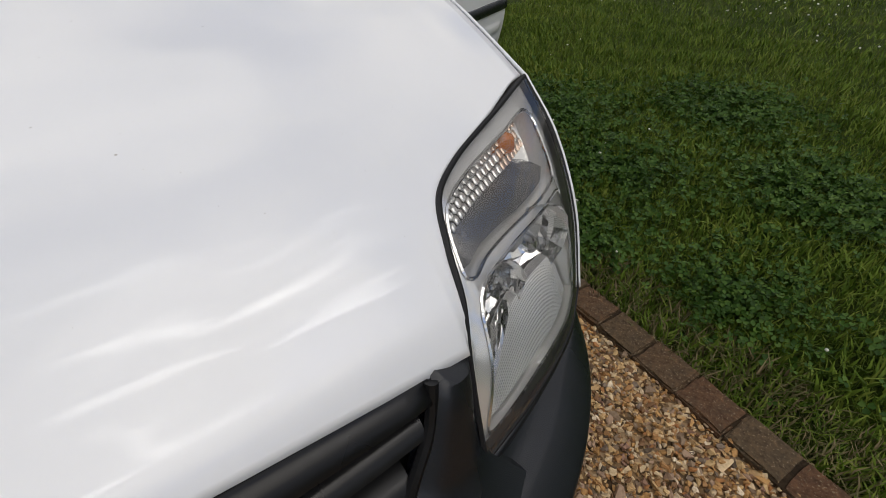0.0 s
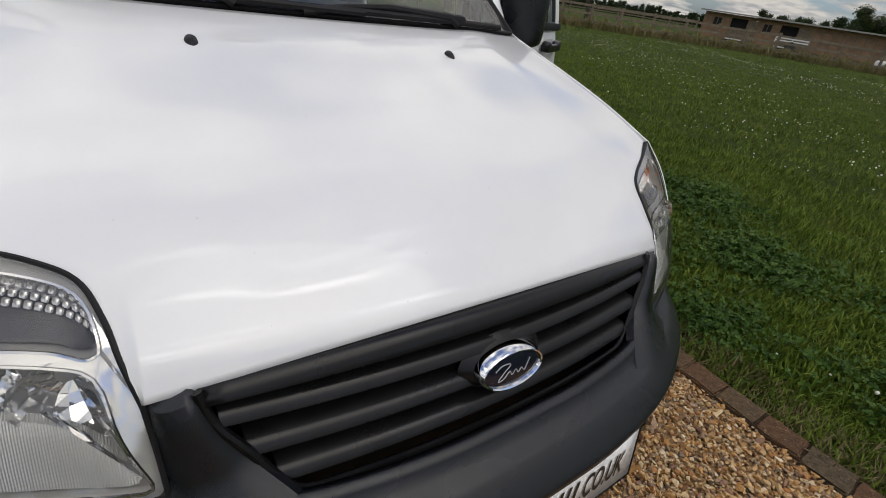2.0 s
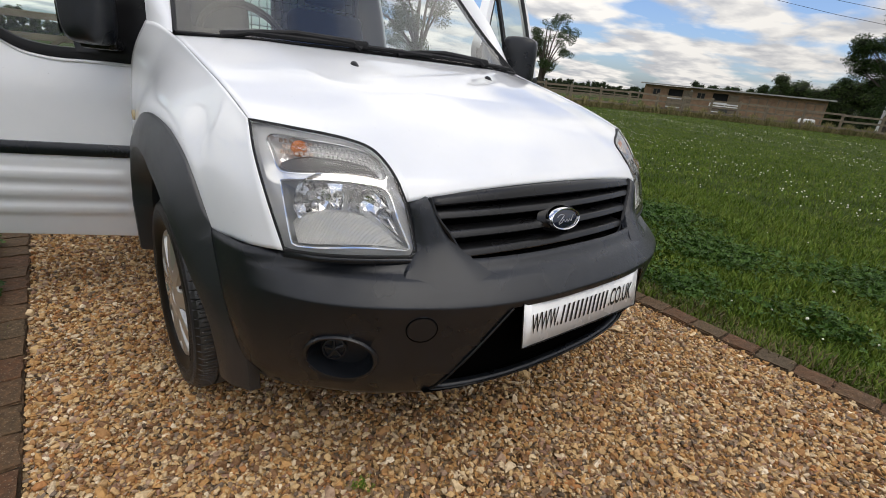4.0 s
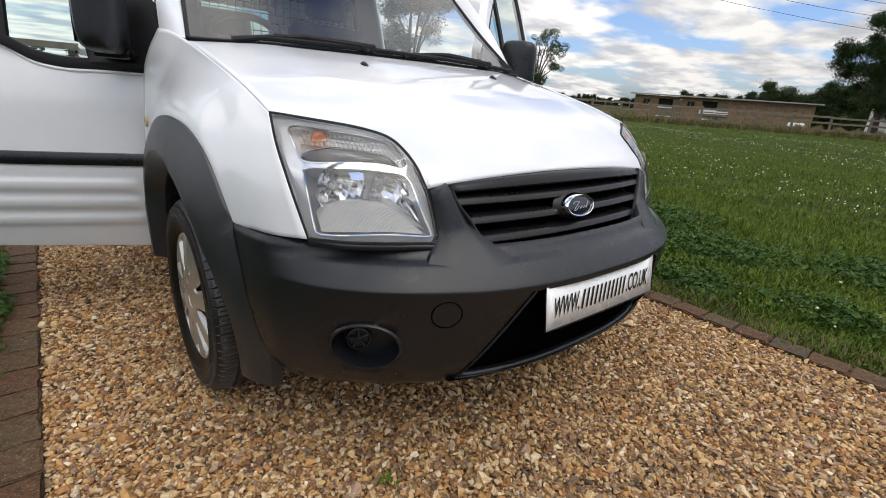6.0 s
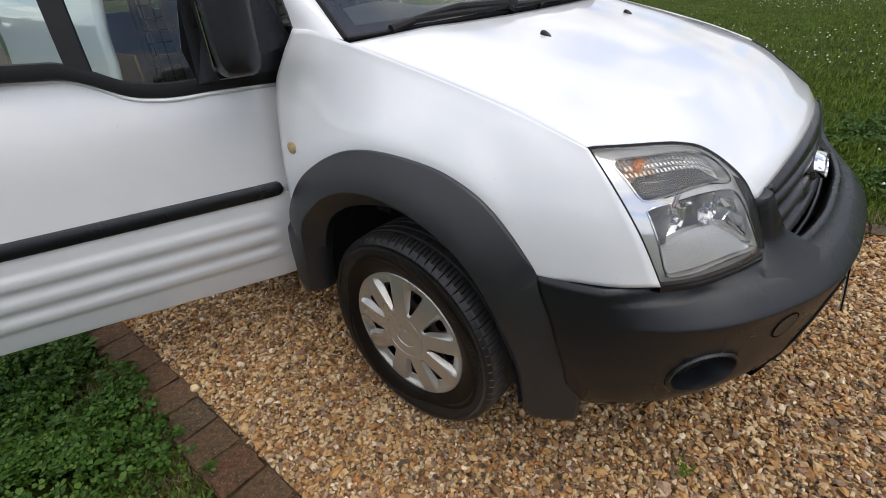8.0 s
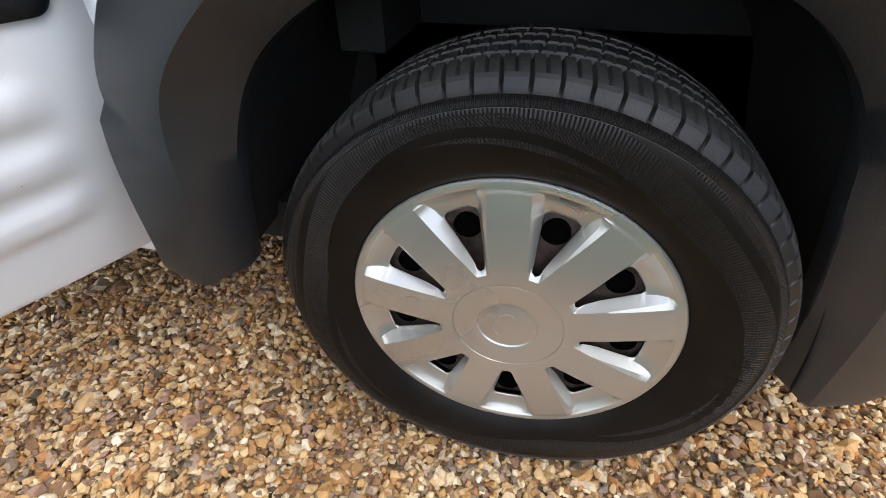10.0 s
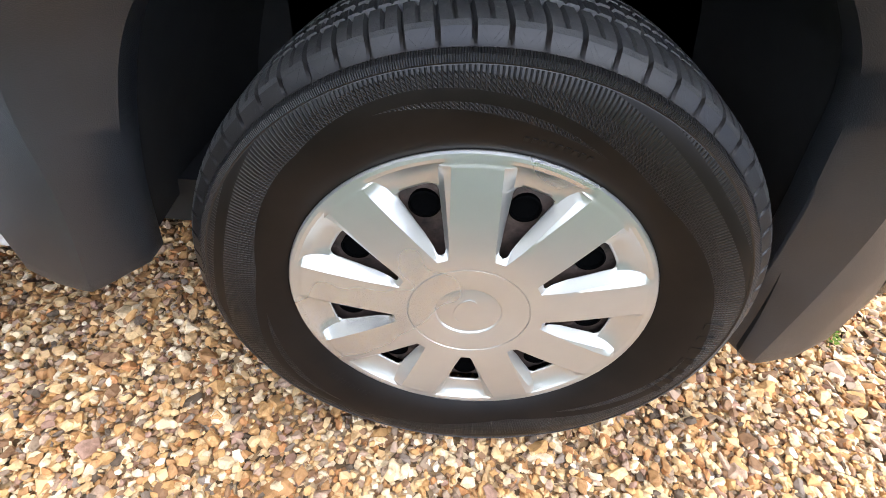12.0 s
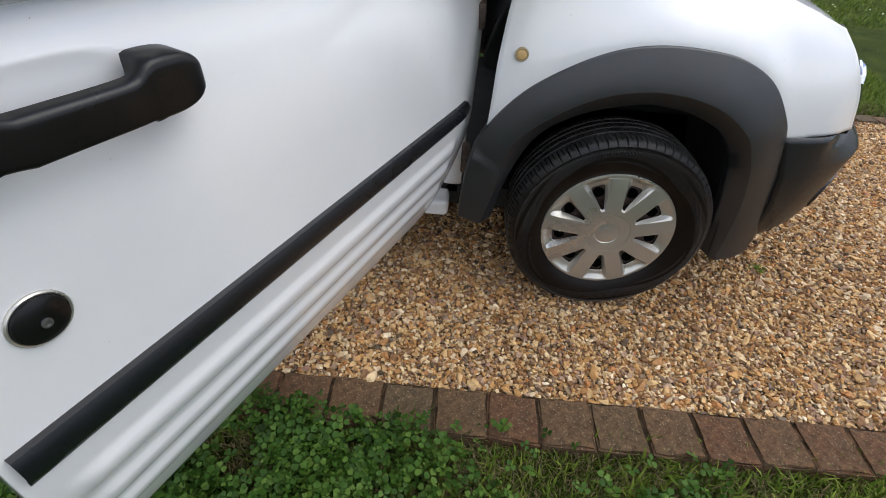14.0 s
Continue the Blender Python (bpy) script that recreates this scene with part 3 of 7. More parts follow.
# uprights between grille and lamps, running down into the bumper's shoulder
for sx in (-1, 1):
    inner = spline([(0.419, 0.224, 0.763), (0.417, 0.199, 0.762), (0.392, 0.172, 0.70), (0.352, 0.146, 0.635), (0.326, 0.122, 0.602)], 17)
    outer = spline([(0.4635, 0.236, 0.749), (0.463, 0.211, 0.748), (0.458, 0.187, 0.69), (0.457, 0.162, 0.630), (0.470, 0.120, 0.597)], 17)
    paths = []
    for w, push, x_end in ((0.0, 0.0, 0.292), (0.25, 0.015, 0.352), (0.75, 0.015, 0.452), (1.0, 0.0, 0.53)):
        a = (inner * (1 - w) + outer * w)[:10] - (0, push, 0)
        s_end = float(np.interp(x_end, PLAN[:, 0], np.arange(81))) / 80
        sunk = 0.0 if push else 0.006
        e, e_up = np.array(bumper_point(s_end, 0.572, 0.0003 - sunk)), np.array(bumper_point(s_end, 0.596, 0.002 - 1.5 * sunk))
        c1 = a[9] + (a[9] - a[7]) * 1.0
        q = np.linspace(0, 1, 13)[1:, None]
        paths.append(np.vstack([a, (1 - q) ** 3 * a[9] + 3 * q * (1 - q) ** 2 * c1 + 3 * q * q * (1 - q) * e_up + q**3 * e]))
    across = np.array([spline([p[k] for p in paths], 15) for k in range(len(paths[0]))])
    P = np.concatenate([(paths[0] + (0, 0.02, 0))[:, None], across, (paths[3] + (0, 0.03, 0))[:, None]], 1)
    P[..., 0] *= sx
    bm = bmesh.new()
    sheet(bm, P)
    part("bumper_upright", bm, BLACK_PLASTIC, van)

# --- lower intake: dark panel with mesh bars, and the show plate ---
# The panel's black stands in for the shade deep inside the intake.
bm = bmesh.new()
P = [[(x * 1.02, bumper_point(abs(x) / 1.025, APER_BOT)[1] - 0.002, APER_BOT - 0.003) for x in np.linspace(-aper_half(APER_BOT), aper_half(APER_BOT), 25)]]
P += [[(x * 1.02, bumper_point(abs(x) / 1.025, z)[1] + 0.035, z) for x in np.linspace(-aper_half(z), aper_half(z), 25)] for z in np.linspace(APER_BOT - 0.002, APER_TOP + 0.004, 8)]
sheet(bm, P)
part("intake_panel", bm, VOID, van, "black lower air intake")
bm = bmesh.new()
rim = [bumper_point(aper_half(z) / 1.025, z, 0.002) for z in np.linspace(APER_TOP, APER_BOT, 6)]
bot = [bumper_point(aper_half(APER_BOT) * q / 1.025, APER_BOT, 0.002) for q in np.linspace(1, 0, 10)][1:]
half = rim + bot
loop = [tuple(p) for p in half] + [(-p[0], p[1], p[2]) for p in half[-2::-1]]
tube(bm, loop, 0.0028, 8)
part("intake_rim", bm, GRILLE_BLACK, van)


def plate_at(x, z, out=0.0):
    return (x, -0.004 + 0.06 * x * x + 0.15 * (z - 0.484) - out, z)


plate = part("show_plate", (lambda b: (sheet(b, [[plate_at(x, z) for x in np.linspace(-0.252, 0.252, 17)] for z in (0.428, 0.540)]), b)[1])(bmesh.new()), PLATE_WHITE, van, "white plate with slanted black lettering")
thicken(plate, 0.004, 0)
bm = bmesh.new()
for x0, x1 in ((-0.254, 0.254),):
    edge = [plate_at(x, 0.428, 0.002) for x in np.linspace(x0, x1, 17)] + [plate_at(x, 0.540, 0.002) for x in np.linspace(x1, x0, 17)]
    tube(bm, edge, 0.002, 6, closed=True)
part("plate_surround", bm, GRILLE_BLACK, plate)


def lettering(text, x0, width, z0, height, shear=0.25):
    cu = bpy.data.curves.new("lettering", "FONT")
    cu.body, cu.size, cu.shear, cu.extrude = text, 0.1, shear, 0.0
    cu.offset = 0.0016
    tmp = new("lettering", cu)
    dg = bpy.context.evaluated_depsgraph_get()
    me = bpy.data.meshes.new_from_object(tmp.evaluated_get(dg))
    bpy.data.objects.remove(tmp)
    bpy.data.curves.remove(cu)
    co = np.array([v.co for v in me.vertices])
    lo2, hi2 = co.min(0), co.max(0)
    b = bmesh.new()
    b.from_mesh(me)
    bpy.data.meshes.remove(me)
    bmesh.ops.subdivide_edges(b, edges=[e for e in b.edges if e.calc_length() > 0.03], cuts=2)
    for v in b.verts:
        x = x0 + (v.co.x - lo2[0]) / (hi2[0] - lo2[0]) * width
        v.co = plate_at(x, z0 + (v.co.y - lo2[1]) / (hi2[1] - lo2[1]) * height, 0.0042)
    return b


part("lettering", lettering("WWW.", -0.222, 0.098, 0.458, 0.050), INK, plate, smooth=False)
part("lettering", lettering(".CO.UK", 0.098, 0.122, 0.458, 0.050), INK, plate, smooth=False)
for k in range(11):
    bm = bmesh.new()
    xa, w = -0.117 + k * 0.0192, 0.0080
    bm.faces.new([bm.verts.new(plate_at(xa + dx, z, 0.0042)) for dx, z in ((0, 0.458), (w, 0.458), (w + 0.012, 0.508), (0.012, 0.508))])
    part("lettering_bar", bm, INK, plate, smooth=False)

# --- grille ---
def grille_at(x, z, out=0.0):
    k = (z - 0.605) / 0.155
    return (x, 0.115 + 0.048 * k + 0.2 * x * x - out, z)


# Black sheet behind the slats: shade in the gaps put into the colour.
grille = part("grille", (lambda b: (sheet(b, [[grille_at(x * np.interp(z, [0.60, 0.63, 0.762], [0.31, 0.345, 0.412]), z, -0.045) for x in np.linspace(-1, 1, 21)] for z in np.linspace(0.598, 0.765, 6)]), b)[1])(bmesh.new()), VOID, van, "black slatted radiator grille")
bm = bmesh.new()
P = []
for x in np.linspace(-0.414, 0.414, 31):
    top = 0.7635 + 0.0175 * (1 - (x / 0.414) ** 2)
    low = 0.742 + 0.008 * (1 - (x / 0.414) ** 2)
    P.append([grille_at(x, low - 0.001, -0.03), grille_at(x, low, 0.002), grille_at(x, low + 0.005, 0.008), grille_at(x, top - 0.010, 0.007), grille_at(x, top - 0.002, 0.0), grille_at(x, top, -0.02)])
sheet(bm, P)
thicken(part("grille_header", bm, GRILLE_BLACK, grille), 0.004, -1)
for z, w in ((0.722, 0.398), (0.677, 0.374), (0.632, 0.345)):
    bm = bmesh.new()
    P = []
    for x in np.linspace(-w, w, 31):
        P.append([grille_at(x, z - 0.0105, -0.03), grille_at(x, z - 0.0095, 0.0), grille_at(x, z - 0.006, 0.004), grille_at(x, z + 0.005, 0.002), grille_at(x, z + 0.0095, -0.004), grille_at(x, z + 0.0105, -0.035)])
    sheet(bm, P, close_v=True)
    part("slat", bm, SLAT_GREY, grille)
bm = bmesh.new()
loop = [grille_at(x, z, 0.002) for x, z in ((0.415, 0.762), (0.404, 0.722), (0.375, 0.68), (0.347, 0.635), (0.325, 0.609), (0.29, 0.602), (0.15, 0.600), (0.0, 0.600))]
loop = [tuple(q) for q in spline(loop, 40)]
tube(bm, loop + [(-p[0], p[1], p[2]) for p in loop[-2::-1]], 0.0065, 8)
part("grille_surround", bm, GRILLE_BLACK, grille)
# badge seat and badge
bm = bmesh.new()
for xs_, zc, hh in (((-0.072, 0.072), 0.683, 0.036),):
    P = [[grille_at(0.084 * math.cos(a) * q, 0.686 + 0.048 * math.sin(a) * q * (1.0 if math.sin(a) > 0 else 0.75), 0.014 - 0.02 * q**4) for q in (0.2, 0.5, 0.8, 0.95, 1.0)] for a in np.linspace(0, 2 * math.pi, 33)[:-1]]
    sheet(bm, P, close_u=True)
    bm.faces.new([v for v in bm.verts][0::5][::-1])
    box(bm, grille_at(-0.055, 0.70, -0.01), tuple(np.array(grille_at(0.055, 0.729, 0.0)) + (0, 0.01, 0)))
part("badge_seat", bm, GRILLE_BLACK, grille)
badge = part("badge", (lambda b: (sheet(b, [[grille_at(0.056 * math.cos(a) * q, 0.692 + 0.0240 * math.sin(a) * q, 0.026 - 0.003 * q * q) for q in (0.0, 0.4, 0.8, 1.0)] for a in np.linspace(0, 2 * math.pi, 41)[:-1]], close_u=True), b)[1])(bmesh.new()), BADGE_BLUE, grille, "dark blue oval badge with chrome rim")
bm = bmesh.new()
P = []
for a in np.linspace(0, 2 * math.pi, 49)[:-1]:
    P.append([grille_at((0.055 + e) * math.cos(a), 0.692 + (0.0230 + e) * math.sin(a), o) for e, o in ((0.001, 0.022), (0.002, 0.027), (0.0045, 0.028), (0.007, 0.023), (0.008, 0.012), (0.008, 0.0))])
sheet(bm, P, close_u=True)
part("badge_rim", bm, CHROME, badge)
bm = bmesh.new()
tube(bm, spline([grille_at(1.05 * x, 0.691 + z, 0.0258) for x, z in ((-0.034, 0.006), (-0.022, 0.0125), (-0.006, 0.0105), (-0.018, 0.001), (-0.030, -0.010), (-0.020, -0.009), (-0.008, 0.0), (-0.004, -0.007), (0.004, 0.0), (0.008, -0.007), (0.015, -0.001), (0.020, -0.007), (0.026, 0.001), (0.032, 0.010))], 70), 0.0009, 5)
part("badge_mark", bm, BADGE_GREY, badge)

# --- headlights ---
def fine(c, n):
    return spline(c[:: max(1, len(c) // 8)].tolist() + ([c[-1].tolist()] if (len(c) - 1) % max(1, len(c) // 8) else []), n)


LU, LV = 49, 33
LAMP = coons(fine(HL_TOP, LU), fine(HL_BOTTOM, LU), fine(HL_OUTER, LV), fine(HL_INNER, LV))
_u, _v = np.linspace(0, 1, LU)[:, None], np.linspace(0, 1, LV)[None]
LAMP_OUT = np.array([0.42, -0.85, 0.30]) / np.linalg.norm([0.42, -0.85, 0.30])
LAMP = LAMP + (0.016 * np.sin(np.pi * _u) * np.sin(np.pi * _v) ** 0.8 + 0.004 * np.sin(np.pi * _u))[..., None] * LAMP_OUT
# the two windows of the bezel, in the lens's own u (outer to inner) and v (top to bottom): indicator, main lamp
CELLS = ([(0.10, 0.15), (0.125, 0.10), (0.275, 0.088), (0.458, 0.075), (0.60, 0.065), (0.675, 0.078), (0.725, 0.125), (0.733, 0.175), (0.658, 0.275), (0.392, 0.35), (0.167, 0.388), (0.133, 0.363), (0.117, 0.25)],
         [(0.133, 0.470), (0.167, 0.452), (0.38, 0.415), (0.592, 0.375), (0.715, 0.312), (0.765, 0.335), (0.825, 0.513), (0.905, 0.763), (0.908, 0.862), (0.85, 0.888), (0.50, 0.912), (0.125, 0.938), (0.10, 0.913), (0.117, 0.70)])


def lamp_pt(u, v, deep):
    i, j = min(1, max(0, u)) * (LU - 1), min(1, max(0, v)) * (LV - 1)
    a, b = int(min(LU - 2, i)), int(min(LV - 2, j))
    p = (LAMP[a, b] * (1 - i + a) + LAMP[a + 1, b] * (i - a)) * (1 - j + b) + (LAMP[a, b + 1] * (1 - i + a) + LAMP[a + 1, b + 1] * (i - a)) * (j - b)
    return p - LAMP_OUT * deep


def headlight(sx):
    def m(P):
        P = np.array(P, float)
        P[..., 0] *= sx
        return P

    bm = bmesh.new()
    sheet(bm, m(LAMP))
    face_towards(bm, LAMP_OUT * (sx, 1, 1))
    lens = part("headlight", bm, LENS, van, "clear headlight with silver bezel and amber indicator bulb")
    lens.visible_shadow = False
    # dark gasket round the lens
    bm = bmesh.new()
    rim = [*LAMP[:, 0], *LAMP[-1, 1:], *LAMP[-2::-1, -1], *LAMP[0, -2:0:-1]]
    tube(bm, m([q - LAMP_OUT * 0.002 for q in rim]), 0.0034, 6, closed=True)
    part("gasket", bm, SEAL, lens)
    # bezel with two windows
    loops = [spline([(u + (u - 0.45) * 0.07, v + (v - w) * 0.05) for u, v in c + c[:1]], 57)[:-1] for c, w in zip(CELLS, (0.2, 0.6))]
    border = [(q, 0.0) for q in np.linspace(0, 1, 30)[:-1]] + [(1.0, q) for q in np.linspace(0, 1, 20)[:-1]] + [(q, 1.0) for q in np.linspace(1, 0, 30)[:-1]] + [(0.0, q) for q in np.linspace(1, 0, 20)[:-1]]
    bm = bmesh.new()
    edges = []
    for loop in (border, *loops):
        vs = [bm.verts.new((u, v, 0)) for u, v in loop]
        edges += [bm.edges.new((vs[k], vs[(k + 1) % len(vs)])) for k in range(len(vs))]
    bmesh.ops.triangle_fill(bm, edges=edges, use_beauty=True, use_dissolve=False)
    for v in bm.verts:
        near = min(v.co.x, v.co.y, 1 - v.co.x, 1 - v.co.y)
        v.co = m(lamp_pt(v.co.x, v.co.y, 0.015 if near < 0.001 else 0.0065))
    part("bezel", bm, BEZEL, lens, "bright silver bezel")
    # bowls behind the windows
    for n, loop in enumerate(loops):
        ring = np.array([lamp_pt(u, v, 0.0) for u, v in loop])
        mid = ring.mean(0)
        bm = bmesh.new()
        depths = ((0.0062, 1.0), (0.012, 0.985), (0.034, 0.965), (0.058, 0.90), (0.074, 0.74), (0.082, 0.45), (0.084, 0.15)) if n else ((0.0062, 1.0), (0.012, 0.985), (0.030, 0.95), (0.038, 0.75), (0.041, 0.3))
        P = [m(mid + (ring - mid) * k - LAMP_OUT * dd) for dd, k in depths]
        vs = sheet(bm, P, close_v=True)
        bm.faces.new(vs[-1])
        part("reflector", bm, BEZEL, lens)
        bm = bmesh.new()
        tube(bm, m([lamp_pt(u, v, 0.0062) for u, v in loop]), 0.0022, 5, closed=True)
        part("window_lip", bm, CHROME, lens)
    # indicator: three rows of small clear facets and an amber bulb behind them
    for r in range(3):
        for k in range(22):
            u = 0.135 + 0.565 * (k + 0.5 * (r % 2)) / 22
            top, low = 0.102 - 0.03 * (u - 0.135), 0.245 - 0.10 * (u - 0.135)
            bm = bmesh.new()
            va, vb = top + (low - top) * (r + 0.06) / 3, top + (low - top) * (r + 0.86) / 3
            deep = 0.020 + 0.002 * r
            A = [lamp_pt(u, va, deep), lamp_pt(u + 0.020, va, deep), lamp_pt(u + 0.020, vb, deep), lamp_pt(u, vb, deep)]
            strip_outline(bm, m(A), tuple(m(-LAMP_OUT * 0.004)))
            bmesh.ops.bevel(bm, geom=bm.edges[:], offset=0.0014, segments=1, affect="EDGES")
            part("indicator_facet", bm, FACET if u > 0.30 else FACET_AMBER, lens)
    bm = bmesh.new()
    c0 = lamp_pt(0.235, 0.165, 0.030)
    lathe(bm, [(-0.013, 0.0), (-0.011, 0.0125), (-0.004, 0.0185), (0.003, 0.0175), (0.009, 0.010), (0.010, 0.0)], 20, "y", tuple(m(c0)))
    part("indicator_bulb", bm, AMBER, lens, "amber indicator bulb")
    # ribbed shelves with arched upper edges: under the indicator and at the foot of the main lamp
    def dome(us, low, rise, foot):
        P = []
        for u in us:
            q = (u - us[0]) / (us[-1] - us[0])
            v0, v1 = low(u) - rise * math.sin(math.pi * q) ** 0.7, foot(u)
            P.append([lamp_pt(u, v0 + (v1 - v0) * k, dd) for k, dd in ((0.0, 0.044), (0.06, 0.034), (0.3, 0.028), (0.7, 0.021), (1.0, 0.0165))])
        return m(P)

    bm = bmesh.new()
    sheet(bm, dome(np.linspace(0.125, 0.70, 33), lambda u: 0.315 - 0.19 * (u - 0.125), 0.085, lambda u: float(np.interp(u, [0.12, 0.17, 0.39, 0.66, 0.71], [0.345, 0.378, 0.342, 0.268, 0.215]))))
    part("shelf", bm, SMOKED, lens)
    bm = bmesh.new()
    sheet(bm, dome(np.linspace(0.118, 0.885, 41), lambda u: 0.765 + 0.03 * u, 0.150, lambda u: float(np.interp(u, [0.11, 0.5, 0.85, 0.9], [0.930, 0.904, 0.880, 0.85]))))
    part("lower_flute", bm, SHELF, lens)
    # main lamp: two round bowls behind the shelf, cut mirrors at the side, a bulb shield and a fin
    cb = lamp_pt(0.300, 0.555, 0.044)
    for c_, k in ((cb, 1.0), (lamp_pt(0.600, 0.520, 0.046), 0.86)):
        bm = bmesh.new()
        lathe(bm, [(h * k, r * k) for h, r in ((-0.016, 0.0600), (-0.010, 0.0565), (0.000, 0.0500), (0.012, 0.0400), (0.022, 0.0270), (0.028, 0.0120))], 15, "y", tuple(m(c_)))
        rng = random.Random(5)
        for v in bm.verts:  # cut facets
            v.co += Vector((rng.uniform(-1, 1), rng.uniform(-1, 1), rng.uniform(-1, 1))) * 0.0011
        part("bowl", bm, REFLECTOR, lens, smooth=False)
    for tri_ in (((0.72, 0.50, 0.020), (0.80, 0.52, 0.012), (0.86, 0.72, 0.020), (0.70, 0.64, 0.045)), ((0.66, 0.40, 0.018), (0.745, 0.37, 0.012), (0.785, 0.48, 0.018), (0.69, 0.47, 0.040)), ((0.60, 0.60, 0.030), (0.70, 0.62, 0.020), (0.74, 0.72, 0.030), (0.62, 0.68, 0.045))):
        bm = bmesh.new()
        strip_outline(bm, m([lamp_pt(*q) for q in tri_]), tuple(m(-LAMP_OUT * 0.004)))
        part("cut_mirror", bm, CHROME, lens, smooth=False)
    bm = bmesh.new()
    lathe(bm, [(0.030, 0.010), (-0.010, 0.0115), (-0.018, 0.009), (-0.022, 0.0)], 20, "y", tuple(m(cb)))
    part("bulb_shield", bm, CHROME, lens)
    bm = bmesh.new()
    A = [lamp_pt(0.375, 0.43, 0.020), lamp_pt(0.465, 0.415, 0.020), lamp_pt(0.455, 0.475, 0.026), lamp_pt(0.39, 0.485, 0.026)]
    strip_outline(bm, m(A), tuple(m(-LAMP_OUT * 0.012)))
    part("clip", bm, CHROME, lens, smooth=False)
    bm = bmesh.new()
    A = [lamp_pt(0.56, 0.60, 0.030), lamp_pt(0.62, 0.60, 0.018), lamp_pt(0.90, 0.80, 0.0145), lamp_pt(0.89, 0.845, 0.018), lamp_pt(0.60, 0.71, 0.050)]
    strip_outline(bm, m(A), tuple(m(-LAMP_OUT * 0.006)))
    part("fin", bm, CHROME, lens, smooth=False)


headlight(-1)
headlight(1)

# dark strip that closes the gap under each lamp
for sx in (-1, 1):
    bm = bmesh.new()
    P = []
    for k, q in enumerate(HL_BOTTOM):
        w = min(1.0, k / 5)
        P.append([(sx * q[0], q[1] + 0.02, q[2] + 0.002), (sx * q[0], q[1] - 0.003 * w, q[2] - 0.002), (sx * q[0], q[1] - 0.005 * w, q[2] - 0.004), (sx * q[0], q[1] - 0.006 * w, q[2] - 0.007), (sx * q[0], q[1] - 0.006 * w, q[2] - 0.012), (sx * q[0], q[1] - 0.003 * w, q[2] - 0.016), (sx * q[0], q[1] + 0.02, q[2] - 0.018)])
    sheet(bm, P)
    part("lamp_ledge", bm, BLACK_PLASTIC, van)
    bm = bmesh.new()
    P = [[q * (sx, 1, 1) + (0, 0, 0), q * (sx * 0.985, 1, 1) + (0, 0.06, -0.02)] for q in np.vstack([HL_TOP, HL_INNER])]
    sheet(bm, P)
    part("lamp_gap", bm, DARK, van)

# --- fog lamp recesses and tow-eye cap ---
for sx in (-1, 1):
    c = np.array(bumper_point(0.636, 0.403))
    nrm = np.array([0.50, -0.86, 0.05])
    nrm /= np.linalg.norm(nrm)
    right = np.cross(nrm, (0, 0, 1))
    right /= np.linalg.norm(right)
    upv = np.cross(right, nrm)

    def fog_at(a, rr, deep):
        q = bumper_point(0.636 - 0.0735 * rr * math.cos(a), 0.403 + 0.058 * rr * math.sin(a), -deep)
        return (q[0] * sx, q[1], q[2])

    cut = bmesh.new()
    P = [[fog_at(a, rr, dd) for rr, dd in ((1.06, -0.06), (1.0, 0.0), (0.82, 0.075))] for a in np.linspace(0, 2 * math.pi, 41)[:-1]]
    vs = sheet(cut, P, close_u=True)
    cut.faces.new([r[0] for r in vs][::-1])
    cut.faces.new([r[-1] for r in vs])
    bmesh.ops.recalc_face_normals(cut, faces=cut.faces[:])
    carve(bumper, cut)
    bm = bmesh.new()
    P = [[fog_at(a, rr, dd) for rr, dd in ((1.14, 0.006), (1.12, -0.002), (1.06, -0.006), (0.99, -0.005), (0.95, 0.006), (0.90, 0.03), (0.84, 0.048), (0.0, 0.050))] for a in np.linspace(0, 2 * math.pi, 41)[:-1]]
    sheet(bm, P, close_u=True)
    fog = part("fog_lamp_recess", bm, BLACK_PLASTIC, van, "oval black fog lamp recess with blanking hub")
    hub = np.array(fog_at(math.pi, 0.34, 0.044))
    rv, uv, nv = right * (sx, 1, 1), upv * (sx, 1, 1), nrm * (sx, 1, 1)
    bm = bmesh.new()
    P = [[hub + (rv * math.cos(a) + uv * math.sin(a)) * rr + nv * h for rr, h in ((0.030, 0.0), (0.028, 0.010), (0.024, 0.011), (0.022, 0.004), (0.0, 0.004))] for a in np.linspace(0, 2 * math.pi, 25)[:-1]]
    sheet(bm, P, close_u=True)
    part("blanking_hub", bm, BLACK_PLASTIC, fog)
    for k in range(5):
        bm = bmesh.new()
        a = 2 * math.pi * k / 5 + 0.4
        tube(bm, [hub + nv * 0.008, hub + nv * 0.008 + (rv * math.cos(a) + uv * math.sin(a)) * 0.023], [0.005, 0.004], 6)
        part("hub_rib", bm, BLACK_PLASTIC, fog)
